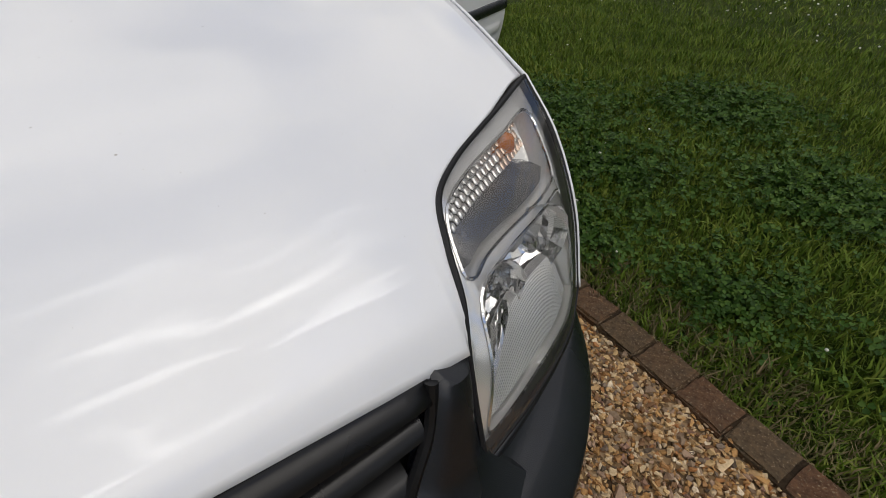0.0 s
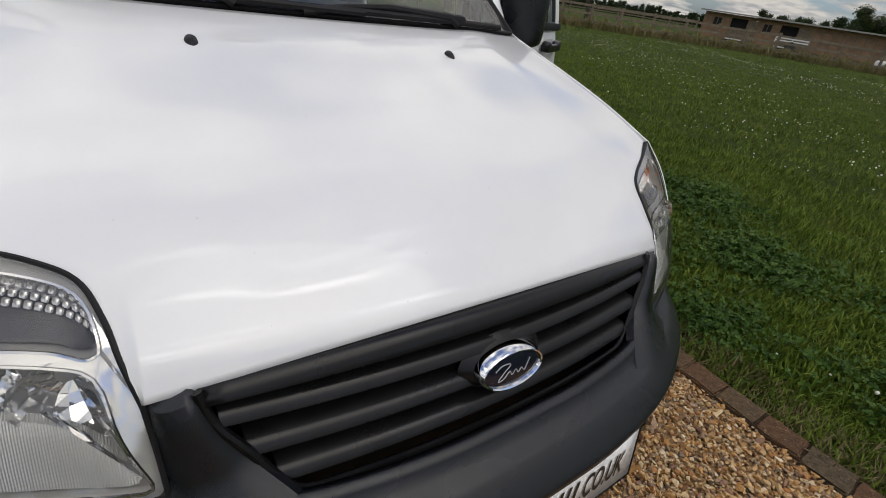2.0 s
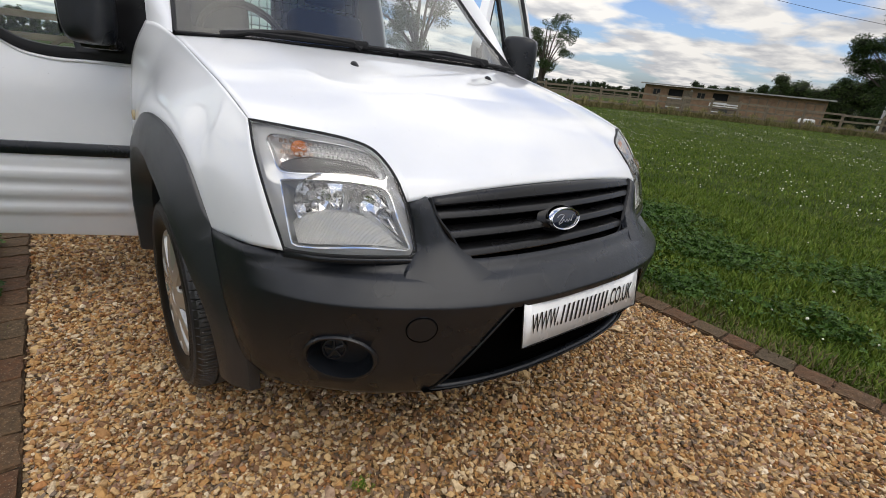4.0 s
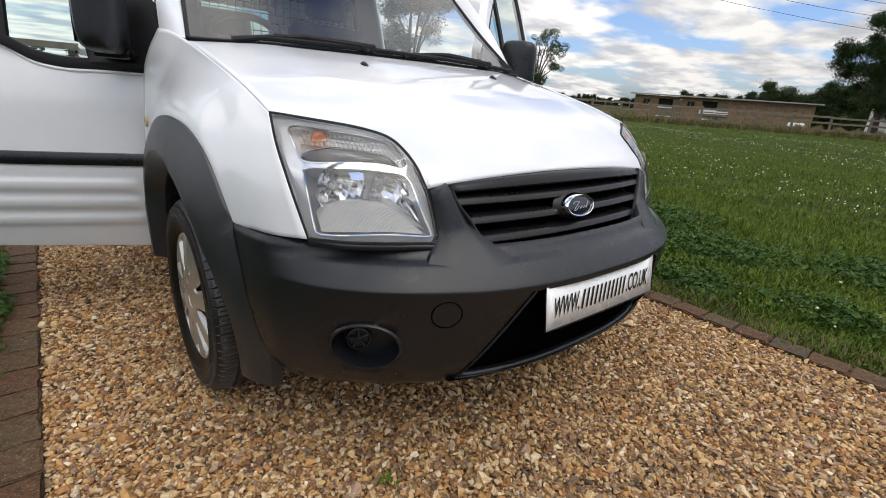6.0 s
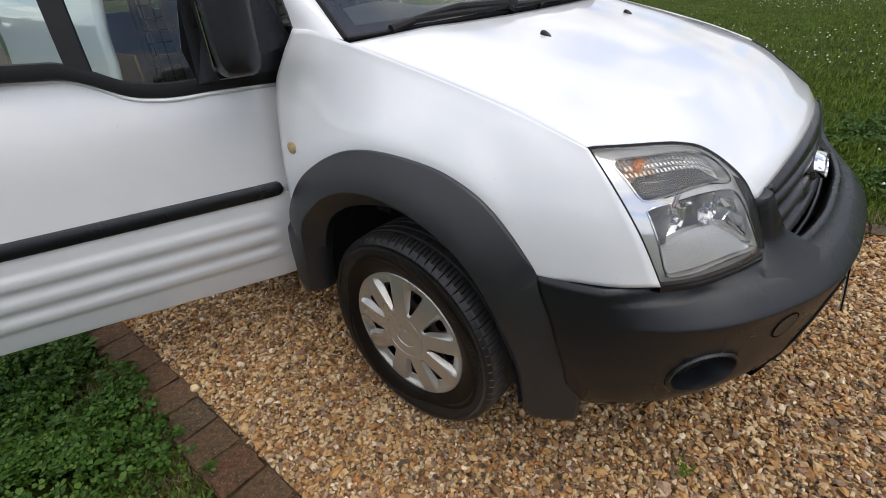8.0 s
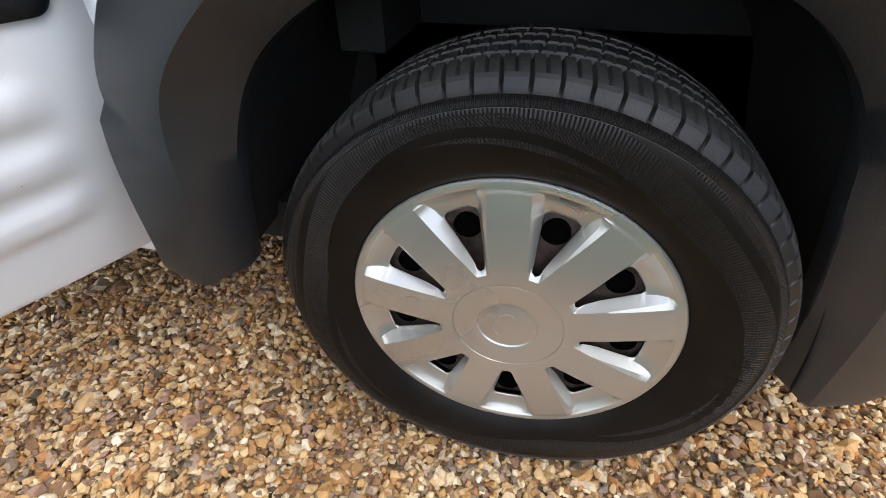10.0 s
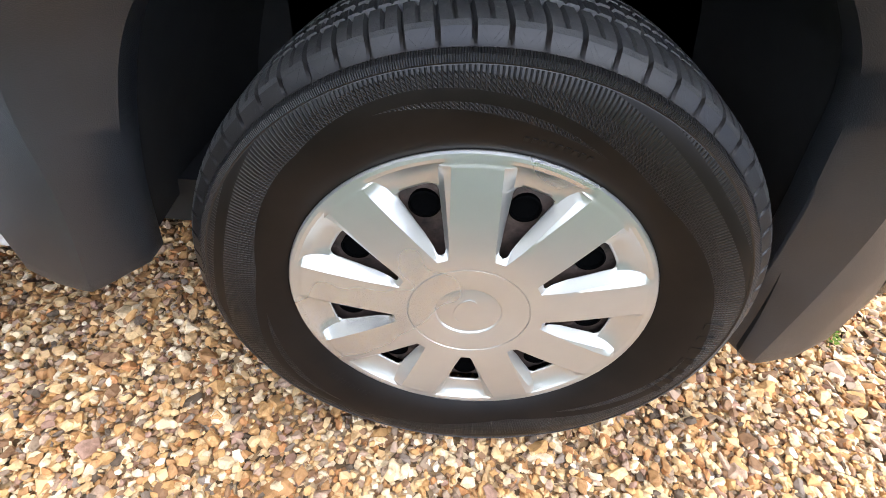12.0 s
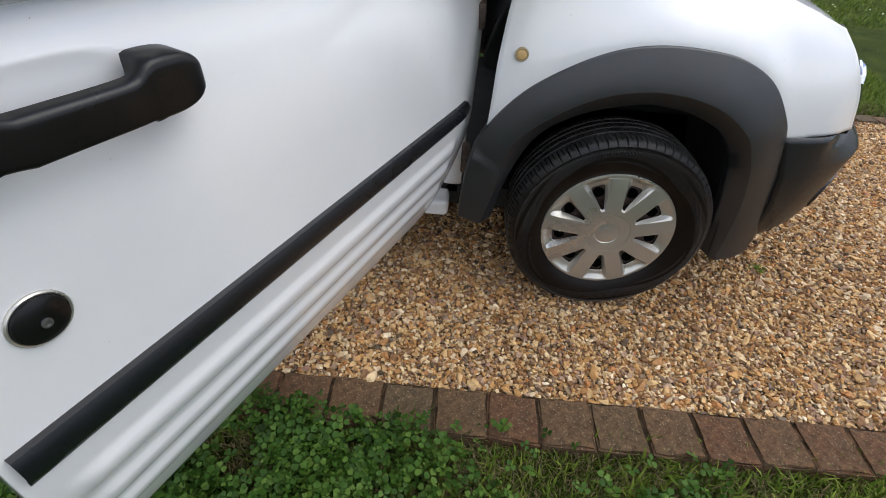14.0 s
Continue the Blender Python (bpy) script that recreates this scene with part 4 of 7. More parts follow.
for sx in (-1,):
    c = np.array(bumper_point(0.468, 0.494, 0.001))
    bm = bmesh.new()
    P = []
    for a in np.linspace(0, 2 * math.pi, 33)[:-1]:
        row = []
        for rr, o in ((0.0, 0.001), (0.8, 0.001), (0.93, 0.0015), (0.97, -0.002), (1.0, 0.001), (1.05, 0.0)):
            s = 0.468 + 0.034 * rr * math.cos(a) / 1.03
            p = bumper_point(s, 0.494 + 0.034 * rr * math.sin(a), o + 0.0008)
            row.append((-p[0], p[1], p[2]))
        P.append(row)
    sheet(bm, P, close_u=True)
    part("tow_eye_cap", bm, BLACK_PLASTIC, van)
    # Black ring drawn in place of the shade in the cap's groove.
    bm = bmesh.new()
    tube(bm, [(lambda p: (-p[0], p[1], p[2]))(bumper_point(0.468 + 0.034 * math.cos(a) / 1.03, 0.494 + 0.034 * math.sin(a), 0.0008)) for a in np.linspace(0, 2 * math.pi, 41)[:-1]], 0.0014, 5, closed=True)
    part("cap_groove", bm, VOID, van)

# --- wheel arch trims, liners ---
def flare_x(y):
    return float(np.interp(y, [0.42, 0.45, 0.49, 0.527, 0.56, 0.60, 0.65, 0.75, 1.10, 1.36], [0.770, 0.779, 0.792, 0.806, 0.828, 0.852, 0.868, 0.876, 0.877, 0.868]))


def arch_trim(sx, dy, rear):
    n = 97
    o, md, inn = spline(ARC_OUT, n), spline(ARC_MID, n), spline(ARC_IN, n)
    P = []
    for k in range(n):
        tuck = lambda z: 0.012 * max(0.0, (0.5 - z) / 0.3)
        q = 0.5 * (o[k] + md[k])
        xs4 = [flare_x(c[0]) - tuck(c[1]) for c in (o[k], q, md[k], inn[k])]
        if rear:
            xs4 = [0.852, 0.860, 0.864, 0.848]
            o_, q_, m_, i_ = [np.array([2 * HUB_Y - c[0], c[1]]) for c in (o[k], q, md[k], inn[k])]
        else:
            o_, q_, m_, i_ = o[k], q, md[k], inn[k]
            xs4[0] = min(xs4[0] - 0.006, side_x(*o_) + 0.002) if o_[1] > 0.55 else xs4[0] - 0.004
            xs4[1] = 0.35 * xs4[0] + 0.65 * xs4[2]
        P.append([(sx * x, c[0] + dy, c[1]) for x, c in ((xs4[0] - 0.02, o_), (xs4[0], o_), (xs4[1] + 0.001, q_), (0.08 * xs4[1] + 0.92 * xs4[2], m_ * 0.92 + q_ * 0.08), (xs4[2], m_), (0.94 * xs4[2] + 0.06 * (xs4[3] - 0.045), m_ * 0.94 + i_ * 0.06), (xs4[3] - 0.045, i_), (xs4[3] - 0.07, i_ + (0, 0.002)))])
    inn = np.array([(2 * HUB_Y - c[0], c[1]) for c in inn]) if rear else inn
    bm = bmesh.new()
    sheet(bm, P, flip=sx > 0)
    ob = part("wheel_arch_trim", bm, SHEEN_PLASTIC, van, "dark grey plastic wheel arch trim")
    thicken(ob, 0.012, -1)
    round_edges(ob, 0.003, 2, 50)
    # liner
    bm = bmesh.new()
    P = []
    for k in range(n):
        y, z = inn[k][0] + dy, inn[k][1]
        yc, zc = HUB_Y + dy, HUB_Z
        P.append([(sx * x, yc + (y - yc) * g, zc + (z - zc) * g) for x, g in ((0.800, 0.998), (0.775, 1.02), (0.70, 1.04), (0.55, 1.04), (0.50, 0.95), (0.50, 0.0))])
    sheet(bm, P)
    part("arch_liner", bm, DARK, van)


for sx in (-1, 1):
    arch_trim(sx, 0.0, False)
    arch_trim(sx, REAR_Y - HUB_Y, True)

# dark joint behind the seam between bumper and arch trim
for sx in (-1, 1):
    bm = bmesh.new()
    P = []
    for z in np.linspace(0.285, 0.635, 14):
        y = arc_y(z)
        x = flare_x(y) - 0.012 * max(0.0, (0.5 - z) / 0.3)
        P.append([(sx * (x - 0.05), y - 0.09, z), (sx * (x - 0.022), y - 0.02, z), (sx * (x - 0.016), y, z), (sx * (x - 0.012), y + 0.03, z)])
    sheet(bm, P)
    part("seam_backing", bm, DARK, van)

# --- wheels ---
def radial_sidewall():
    """Tyre rubber with fine radial ribbing in bands, as moulded on the sidewall."""
    m, t, b = mat("tyre_sidewall")
    c = t.nodes.new("ShaderNodeTexCoord")
    s = t.nodes.new("ShaderNodeSeparateXYZ")
    t.links.new(c.outputs["Object"], s.inputs[0])

    def math_node(op, a, bb=None):
        n = t.nodes.new("ShaderNodeMath")
        n.operation = op
        for q, val in enumerate((a, bb)):
            if val is None:
                continue
            if isinstance(val, bpy.types.NodeSocket):
                t.links.new(val, n.inputs[q])
            else:
                n.inputs[q].default_value = val
        return n.outputs[0]

    ang = math_node("ARCTAN2", s.outputs["Z"], s.outputs["Y"])
    rad = math_node("SQRT", math_node("ADD", math_node("MULTIPLY", s.outputs["Y"], s.outputs["Y"]), math_node("MULTIPLY", s.outputs["Z"], s.outputs["Z"])))
    fine_ = math_node("SINE", math_node("MULTIPLY", ang, 440.0))
    slant = math_node("SINE", math_node("ADD", math_node("MULTIPLY", ang, 440.0), math_node("MULTIPLY", rad, 1900.0)))
    # three leaf-shaped fields that overlap round the wall, with smooth swooping bands between them
    wave = math_node("SINE", math_node("MULTIPLY", math_node("ADD", ang, 0.25), 3.0))
    swoop = math_node("ADD", math_node("MULTIPLY", rad, 150.0), math_node("MULTIPLY", wave, 2.6))
    band = math_node("GREATER_THAN", math_node("SINE", swoop), -0.72)
    outer = math_node("GREATER_THAN", math_node("ADD", rad, math_node("MULTIPLY", math_node("SINE", math_node("MULTIPLY", math_node("ADD", ang, 0.5), 3.0)), 0.012)), 0.240)
    inner = math_node("LESS_THAN", rad, 0.2775)
    mask = math_node("MULTIPLY", math_node("MULTIPLY", band, outer), inner)
    hatch = math_node("LESS_THAN", math_node("ADD", rad, math_node("MULTIPLY", wave, 0.013)), 0.262)
    both = math_node("MAXIMUM", fine_, math_node("MULTIPLY", math_node("ADD", slant, 0.0), hatch))
    lines = math_node("MULTIPLY", math_node("MAXIMUM", both, -0.2), mask)
    # the raised edge of the fields, and a band of hair-fine ribs outside them
    hair = math_node("MULTIPLY", math_node("MULTIPLY", math_node("SINE", math_node("MULTIPLY", ang, 900.0)), 0.35), math_node("GREATER_THAN", rad, 0.2795))
    fine_ = math_node("ADD", lines, math_node("MULTIPLY", hair, math_node("LESS_THAN", rad, 0.2875)))
    # zigzag line moulded along the shoulder
    saw = math_node("ABSOLUTE", math_node("SUBTRACT", math_node("FRACT", math_node("MULTIPLY", ang, 36.0 / math.pi)), 0.5))
    up_ = math_node("DIVIDE", math_node("SUBTRACT", rad, 0.2885), 0.013)
    zig = math_node("MULTIPLY", math_node("LESS_THAN", math_node("ABSOLUTE", math_node("SUBTRACT", saw, math_node("MULTIPLY", up_, 0.5))), 0.085), math_node("GREATER_THAN", rad, 0.2885))
    h = math_node("SUBTRACT", fine_, math_node("MULTIPLY", zig, 2.0))
    bump(t, b, h, 1.0, 0.014)
    v = obj_coords(t)
    t.links.new(ramp(t, noise_tex(t, v, 18, 5, 0.65), [(0.3, (0.0042, 0.0031, 0.0025)), (0.7, (0.0095, 0.0070, 0.0054))]), b.inputs["Base Color"])
    b.inputs["Roughness"].default_value = 0.42
    sheen = math_node("ADD", math_node("MULTIPLY", math_node("GREATER_THAN", rad, 0.2775), 0.45), math_node("MULTIPLY", mask, 0.22))
    t.links.new(math_node("ADD", sheen, 0.17), b.inputs["Specular IOR Level"])  # glossier on the shoulder band and the ribbed fields
    return m


SIDEWALL = radial_sidewall()


def wheel(label):
    w = new("wheel")
    w.parent = van
    w["label"] = label
    # tyre: outer side towards -x here
    prof = [(-0.004, 0.194), (-0.009, 0.199), (-0.016, 0.208), (-0.022, 0.219), (-0.0275, 0.234), (-0.0305, 0.250), (-0.0305, 0.262), (-0.029, 0.272), (-0.0265, 0.278), (-0.0275, 0.2795), (-0.0255, 0.2845), (-0.0215, 0.2870), (-0.0195, 0.2885), (-0.015, 0.2935), (-0.0105, 0.2985)]
    tread = [(-0.006, 0.3015), (0.002, 0.3040), (0.014, 0.3060), (0.030, 0.3068), (0.0312, 0.2995), (0.0375, 0.2995), (0.0388, 0.307), (0.058, 0.3078), (0.0592, 0.300), (0.066, 0.300), (0.0672, 0.308), (0.088, 0.308), (0.0892, 0.300), (0.096, 0.300), (0.0972, 0.3078), (0.116, 0.307), (0.1172, 0.299), (0.124, 0.299), (0.1252, 0.3065), (0.145, 0.305), (0.158, 0.3015)]
    inner = [(0.166, 0.293), (0.176, 0.27), (0.178, 0.245), (0.170, 0.215), (0.160, 0.200)]
    bm = bmesh.new()
    n, P = 864, []
    allp = prof + tread + inner
    for k in range(n):
        a = 2 * math.pi * k / n
        row = []
        for q, (x, r) in enumerate(allp):
            if len(prof) - 3 <= q < len(prof) + 4:
                if k % 12 == 0:
                    r -= 0.0068 if q >= len(prof) else 0.0035 if q >= len(prof) - 2 else 0.001
                elif k % 12 == 6 and q > len(prof):
                    r -= 0.0045
            elif 0.0385 <= x <= 0.117 and r > 0.3065:
                r -= 0.0035 if (k + int(x * 90)) % 12 == 0 else 0.0015 if (k + int(x * 90)) % 12 == 6 else 0
            elif x > 0.125 and r > 0.30 and k % 12 == 0:
                r -= 0.004
            # slant the cross grooves
            aa = a + (0.0 if q < len(prof) else (x + 0.0105) * 0.35)
            row.append((x, r * math.sin(aa), r * math.cos(aa)))
        P.append(row)
    vs = sheet(bm, P, close_u=True)
    bm.faces.ensure_lookup_table()
    for f in bm.faces:
        cen = f.calc_center_median()
        f.material_index = 0 if math.hypot(cen.y, cen.z) < 0.2985 and cen.x < 0.0 else 1
        f.smooth = f.material_index == 0
    tyre = part("tyre", bm, (SIDEWALL, RUBBER), w, "black road tyre with ribbed sidewall")
    # raised sidewall marks, plain bars
    for a0, cnt, r0, hgt, wid in ((-1.95, 7, 0.256, 0.017, 0.008), (-0.35, 9, 0.222, 0.006, 0.004), (2.3, 10, 0.222, 0.006, 0.004)):
        for k in range(cnt):
            b2 = bmesh.new()
            a = a0 + k * (wid * (2.6 if r0 > 0.24 else 1.7)) / r0
            M = Matrix.Rotation(-a, 4, "X") @ Matrix.Translation((-0.0302 if r0 > 0.24 else -0.0225, 0, r0)) @ Matrix.Rotation(radians(-5 if r0 > 0.24 else -28), 4, "Y")
            box(b2, (-0.0012, -wid / 2, -hgt / 2), (0.002, wid / 2, hgt / 2), M)
            part("sidewall_mark", b2, SIDEWALL, tyre, smooth=False)
    # steel wheel behind the trim
    bm = bmesh.new()
    lathe(bm, [(0.155, 0.200), (0.150, 0.185), (0.06, 0.180), (0.03, 0.184), (0.014, 0.172), (0.007, 0.14), (0.012, 0.11), (0.016, 0.08), (0.010, 0.05), (0.012, 0.0)], 60)
    lathe(bm, [(-0.004, 0.196), (-0.0085, 0.2015), (-0.006, 0.2035), (0.004, 0.200)], 60)
    rim = part("rim", bm, STEEL, w, "rusty black steel rim")
    # Black plugs: the dark depth of each hole is in the colour.
    for k in range(9):
        b2 = bmesh.new()
        a = 2 * math.pi * (k + 0.5) / 9 + radians(3.4)
        lathe(b2, [(0.016, 0.0150), (0.0085, 0.0160), (0.0078, 0.0140), (0.0115, 0.0135), (0.012, 0.0)], 20, "x", (-0.005, 0.141 * math.sin(a), 0.138 * math.cos(a)))
        part("vent_hole", b2, VOID, rim)
    # nine-spoke plastic trim: flat spokes with wedge-cut edges, dished windows between them
    rs = [0.0, 0.014, 0.0335, 0.0358, 0.0372, 0.0385, 0.050, 0.062, 0.0664, 0.0670, 0.0676, 0.0682, 0.076, 0.083, 0.0860, 0.0880, 0.0888, 0.0900, 0.0918, 0.0940, 0.097, 0.103, 0.112, 0.122, 0.132, 0.142, 0.149, 0.153, 0.156, 0.1585, 0.1605, 0.1618, 0.1625, 0.166, 0.172, 0.178, 0.183, 0.1862, 0.1872, 0.190, 0.194, 0.1975, 0.1992, 0.200]
    R_IN, R_OUT, sector = 0.0880, 0.1625, radians(20)

    def trim_row(s, r):
        """One spoke and the window after it at radius r: (height, angle) across."""
        face = float(np.interp(r, [0.0, 0.0335, 0.0358, 0.0372, 0.0385, 0.062, 0.0664, 0.0670, 0.0676, 0.0682, 0.085, 0.12, 0.16, 0.183, 0.1862, 0.1872, 0.194, 0.1975, 0.1992, 0.200],
                               [-0.0120, -0.0108, -0.0103, -0.0120, -0.0124, -0.0132, -0.0134, -0.0122, -0.0122, -0.0136, -0.0140, -0.0134, -0.0108, -0.0084, -0.0081, -0.0077, -0.0072, -0.0066, -0.0045, 0.0]))
        sunk = float(np.interp(r, [0.0840, 0.0880, 0.094, 0.112, 0.150, 0.1625, 0.172, 0.183, 0.190, 0.194], [0.0, 0.0045, 0.0095, 0.0145, 0.0175, 0.0172, 0.0150, 0.0085, 0.0014, 0.0]))
        rr = max(r, 0.03)
        flat = min(math.asin(min(0.98, 0.0226 / rr)), sector - radians(2.4)) if r > 0.080 else sector - radians(2.4)
        room = sector - flat
        wedge = min(float(np.interp(r, [0.105, 0.180, 0.1862, 0.190], [0.0003, 0.0068, 0.0066, 0.0003])) / rr, room * 0.4)
        wall = min(float(np.interp(r, [0.086, 0.10, 0.165, 0.190], [0.0012, 0.0042, 0.0062, 0.0045])) / rr, room * 0.45)
        gap = room - wedge - wall
        half = gap - 0.0012 / rr
        d = min(r - R_IN, R_OUT - r)
        c = min(0.0085, 0.85 * max(half, 0.001) * rr)
        if d < c:
            half -= c * (1 - math.sqrt(max(0.0, 1 - ((c - max(d, 0.0)) / c) ** 2))) / rr
        drop = min(float(np.interp(r, [0.105, 0.182, 0.190], [0.0, 0.0040, 0.0])), sunk)
        mid, end = radians(40 * s + 3.4), radians(40 * s + 43.4)
        half = max(half, 0.0004)
        foot_a, foot_b = mid + flat + wedge + wall, end - flat - wedge - wall
        open_a, open_b = mid + sector - half, mid + sector + half
        return ([(face, mid - flat + 2 * flat * c_ / 6) for c_ in range(7)]
                + [(face + drop, mid + flat + wedge)]
                + [(face + sunk * (0.85 + 0.05 * c_), foot_a + (open_a - foot_a) * c_ / 3) for c_ in range(4)]
                + [(face + sunk, open_a + (open_b - open_a) * c_ / 4) for c_ in range(1, 5)]
                + [(face + sunk * (1.0 - 0.05 * c_), open_b + (foot_b - open_b) * c_ / 3) for c_ in range(1, 4)]
                + [(face + drop, end - flat - wedge)])

    P = []
    for s in range(9):
        rows_ = [trim_row(s, r) for r in rs]
        for c in range(19):
            P.append([(rows_[k][c][0] - 0.007, 1.005 * r * math.sin(rows_[k][c][1]), 1.005 * r * math.cos(rows_[k][c][1])) for k, r in enumerate(rs)])
    bm = bmesh.new()
    sheet(bm, P, close_u=True, skip=lambda i, j: 11 <= i % 19 <= 14 and rs[j] >= R_IN and rs[j + 1] <= R_OUT)
    bmesh.ops.remove_doubles(bm, verts=bm.verts[:], dist=0.00002)
    trim = part("wheel_trim", bm, SILVER, w, "silver nine-spoke plastic wheel trim")
    trim.data.set_sharp_from_angle(angle=radians(20))
    thicken(trim, 0.0025, 1)
    bm = bmesh.new()
    tube(bm, [(-0.0192, 0.016 * math.sin(a) * (1 - 0.25 * math.cos(a)), 0.020 * math.cos(a)) for a in np.linspace(-0.6, 2.6, 12)], 0.0006, 5)
    part("cap_mark", bm, SILVER, trim)
    # valve
    bm = bmesh.new()
    a = radians(116)
    tube(bm, [(0.006, 0.170 * math.sin(a), 0.170 * math.cos(a)), (-0.004, 0.164 * math.sin(a), 0.164 * math.cos(a))], 0.004, 8)
    part("valve", bm, SEAL, w)
    return w


w0 = wheel("front wheel with scuffed silver trim")
w0.matrix_basis = pose(-0.822, HUB_Y, HUB_Z)
for m_ in (pose(0.822, HUB_Y, HUB_Z, 0, 0, 180), pose(-0.805, REAR_Y, HUB_Z), pose(0.805, REAR_Y, HUB_Z, 0, 0, 180)):
    copy_thing(w0, m_)

# --- windscreen, pillars, roof ---
def ws_edge(k):
    """Half of the windscreen's side edge, k from 0 at the base to 1 at the roof."""
    return spline([(0.738, 1.092, 1.064), (0.712, 1.225, 1.165), (0.690, 1.345, 1.262), (0.655, 1.56, 1.452), (0.605, 1.84, 1.69)], 25)[int(round(k * 24))]


bm = bmesh.new()
P = []
for k in range(25):
    e = ws_edge(k / 24)
    bow = 0.105 - 0.02 * k / 24
    P.append([(e[0] * q, e[1] - bow * (1 - q * q), e[2] + 0.010 * (1 - q * q)) for q in np.linspace(-1, 1, 31)])
WS = np.array(P)
sheet(bm, WS)
face_towards(bm, (0, -0.6, 0.7))
windscreen = part("windscreen", bm, SCREEN, van, "laminated windscreen with dark border, reflecting trees and sky")
windscreen.visible_shadow = False
# black printed border
bm = bmesh.new()
sheet(bm, WS + (0, 0.006, -0.003), skip=lambda i, j: 1 <= i < 22 and 1 <= j < 29)
part("screen_border", bm, GLOSS_BLACK, windscreen)
bm = bmesh.new()
for sx in (0, -1):
    tube(bm, WS[:, sx], 0.007, 6)
tube(bm, WS[0], 0.006, 6)
part("screen_seal", bm, SEAL, windscreen)

# scuttle panel under the screen
bm = bmesh.new()
P = []
for x in np.linspace(-0.74, 0.74, 41):
    a = np.array(bonnet_point(x, 0.955)) + (0, 0.0, -0.012)
    b = np.array([x, np.interp(abs(x), WS[0, 15:, 0], WS[0, 15:, 1]), np.interp(abs(x), WS[0, 15:, 0], WS[0, 15:, 2])])
    P.append([a + (0, 0, -0.05), a, 0.5 * (a + b) + (0, 0, -0.016), b + (0, 0.008, -0.004)])
sheet(bm, P)
part("scuttle_panel", bm, BLACK_PLASTIC, van)

for sx in (-1, 1):
    # A-pillar: from the wing up to the roof
    inner = np.array([ws_edge(k / 24) for k in range(25)]) + (0.006, 0.004, -0.002)
    outer = spline([(0.790, 1.225, 1.088), (0.785, 1.255, 1.16), (0.768, 1.345, 1.262), (0.728, 1.56, 1.475), (0.665, 1.86, 1.735)], 25)
    grow_ = np.clip(np.arange(25) / 7.0, 0.12, 1.0)[:, None]
    mid_ = 0.5 * (inner + outer) + np.array((0.016, -0.026, 0.020)) * grow_
    back = outer + (-0.03, 0.05, -0.01)
    P = np.stack([inner, inner * 0.7 + mid_ * 0.3 + np.array((0.004, -0.008, 0.006)) * grow_, mid_, outer * 0.7 + mid_ * 0.3 + np.array((0.008, 0.0, 0.006)) * grow_, outer, back], 1)
    P[..., 0] *= sx
    bm = bmesh.new()
    sheet(bm, P, flip=sx > 0)
    part("a_pillar", bm, PAINT, van)

# roof and body behind the doors
bm = bmesh.new()
P = []
for k, (y, z, w) in enumerate(((1.84, 1.70, 0.60), (1.90, 1.735, 0.625), (2.05, 1.775, 0.655), (2.4, 1.80, 0.675), (3.0, 1.81, 0.68), (3.8, 1.80, 0.675), (4.12, 1.77, 0.66), (4.20, 1.70, 0.65))):
    P.append([(w * q, y, z - 0.05 * abs(q) ** 3.5 + (0 if k else -0.01 * (1 - q * q))) for q in np.linspace(-1, 1, 25)])
sheet(bm, P)
thicken(part("roof", bm, PAINT, van), 0.01, -1)


def flank(y, z):
    k = max(0.0, (z - 1.0) / 0.75)
    return side_x(max(y, 1.4), min(z, 0.95)) - 0.19 * k**1.4 + (0.0 if z < 0.95 else 0.0)


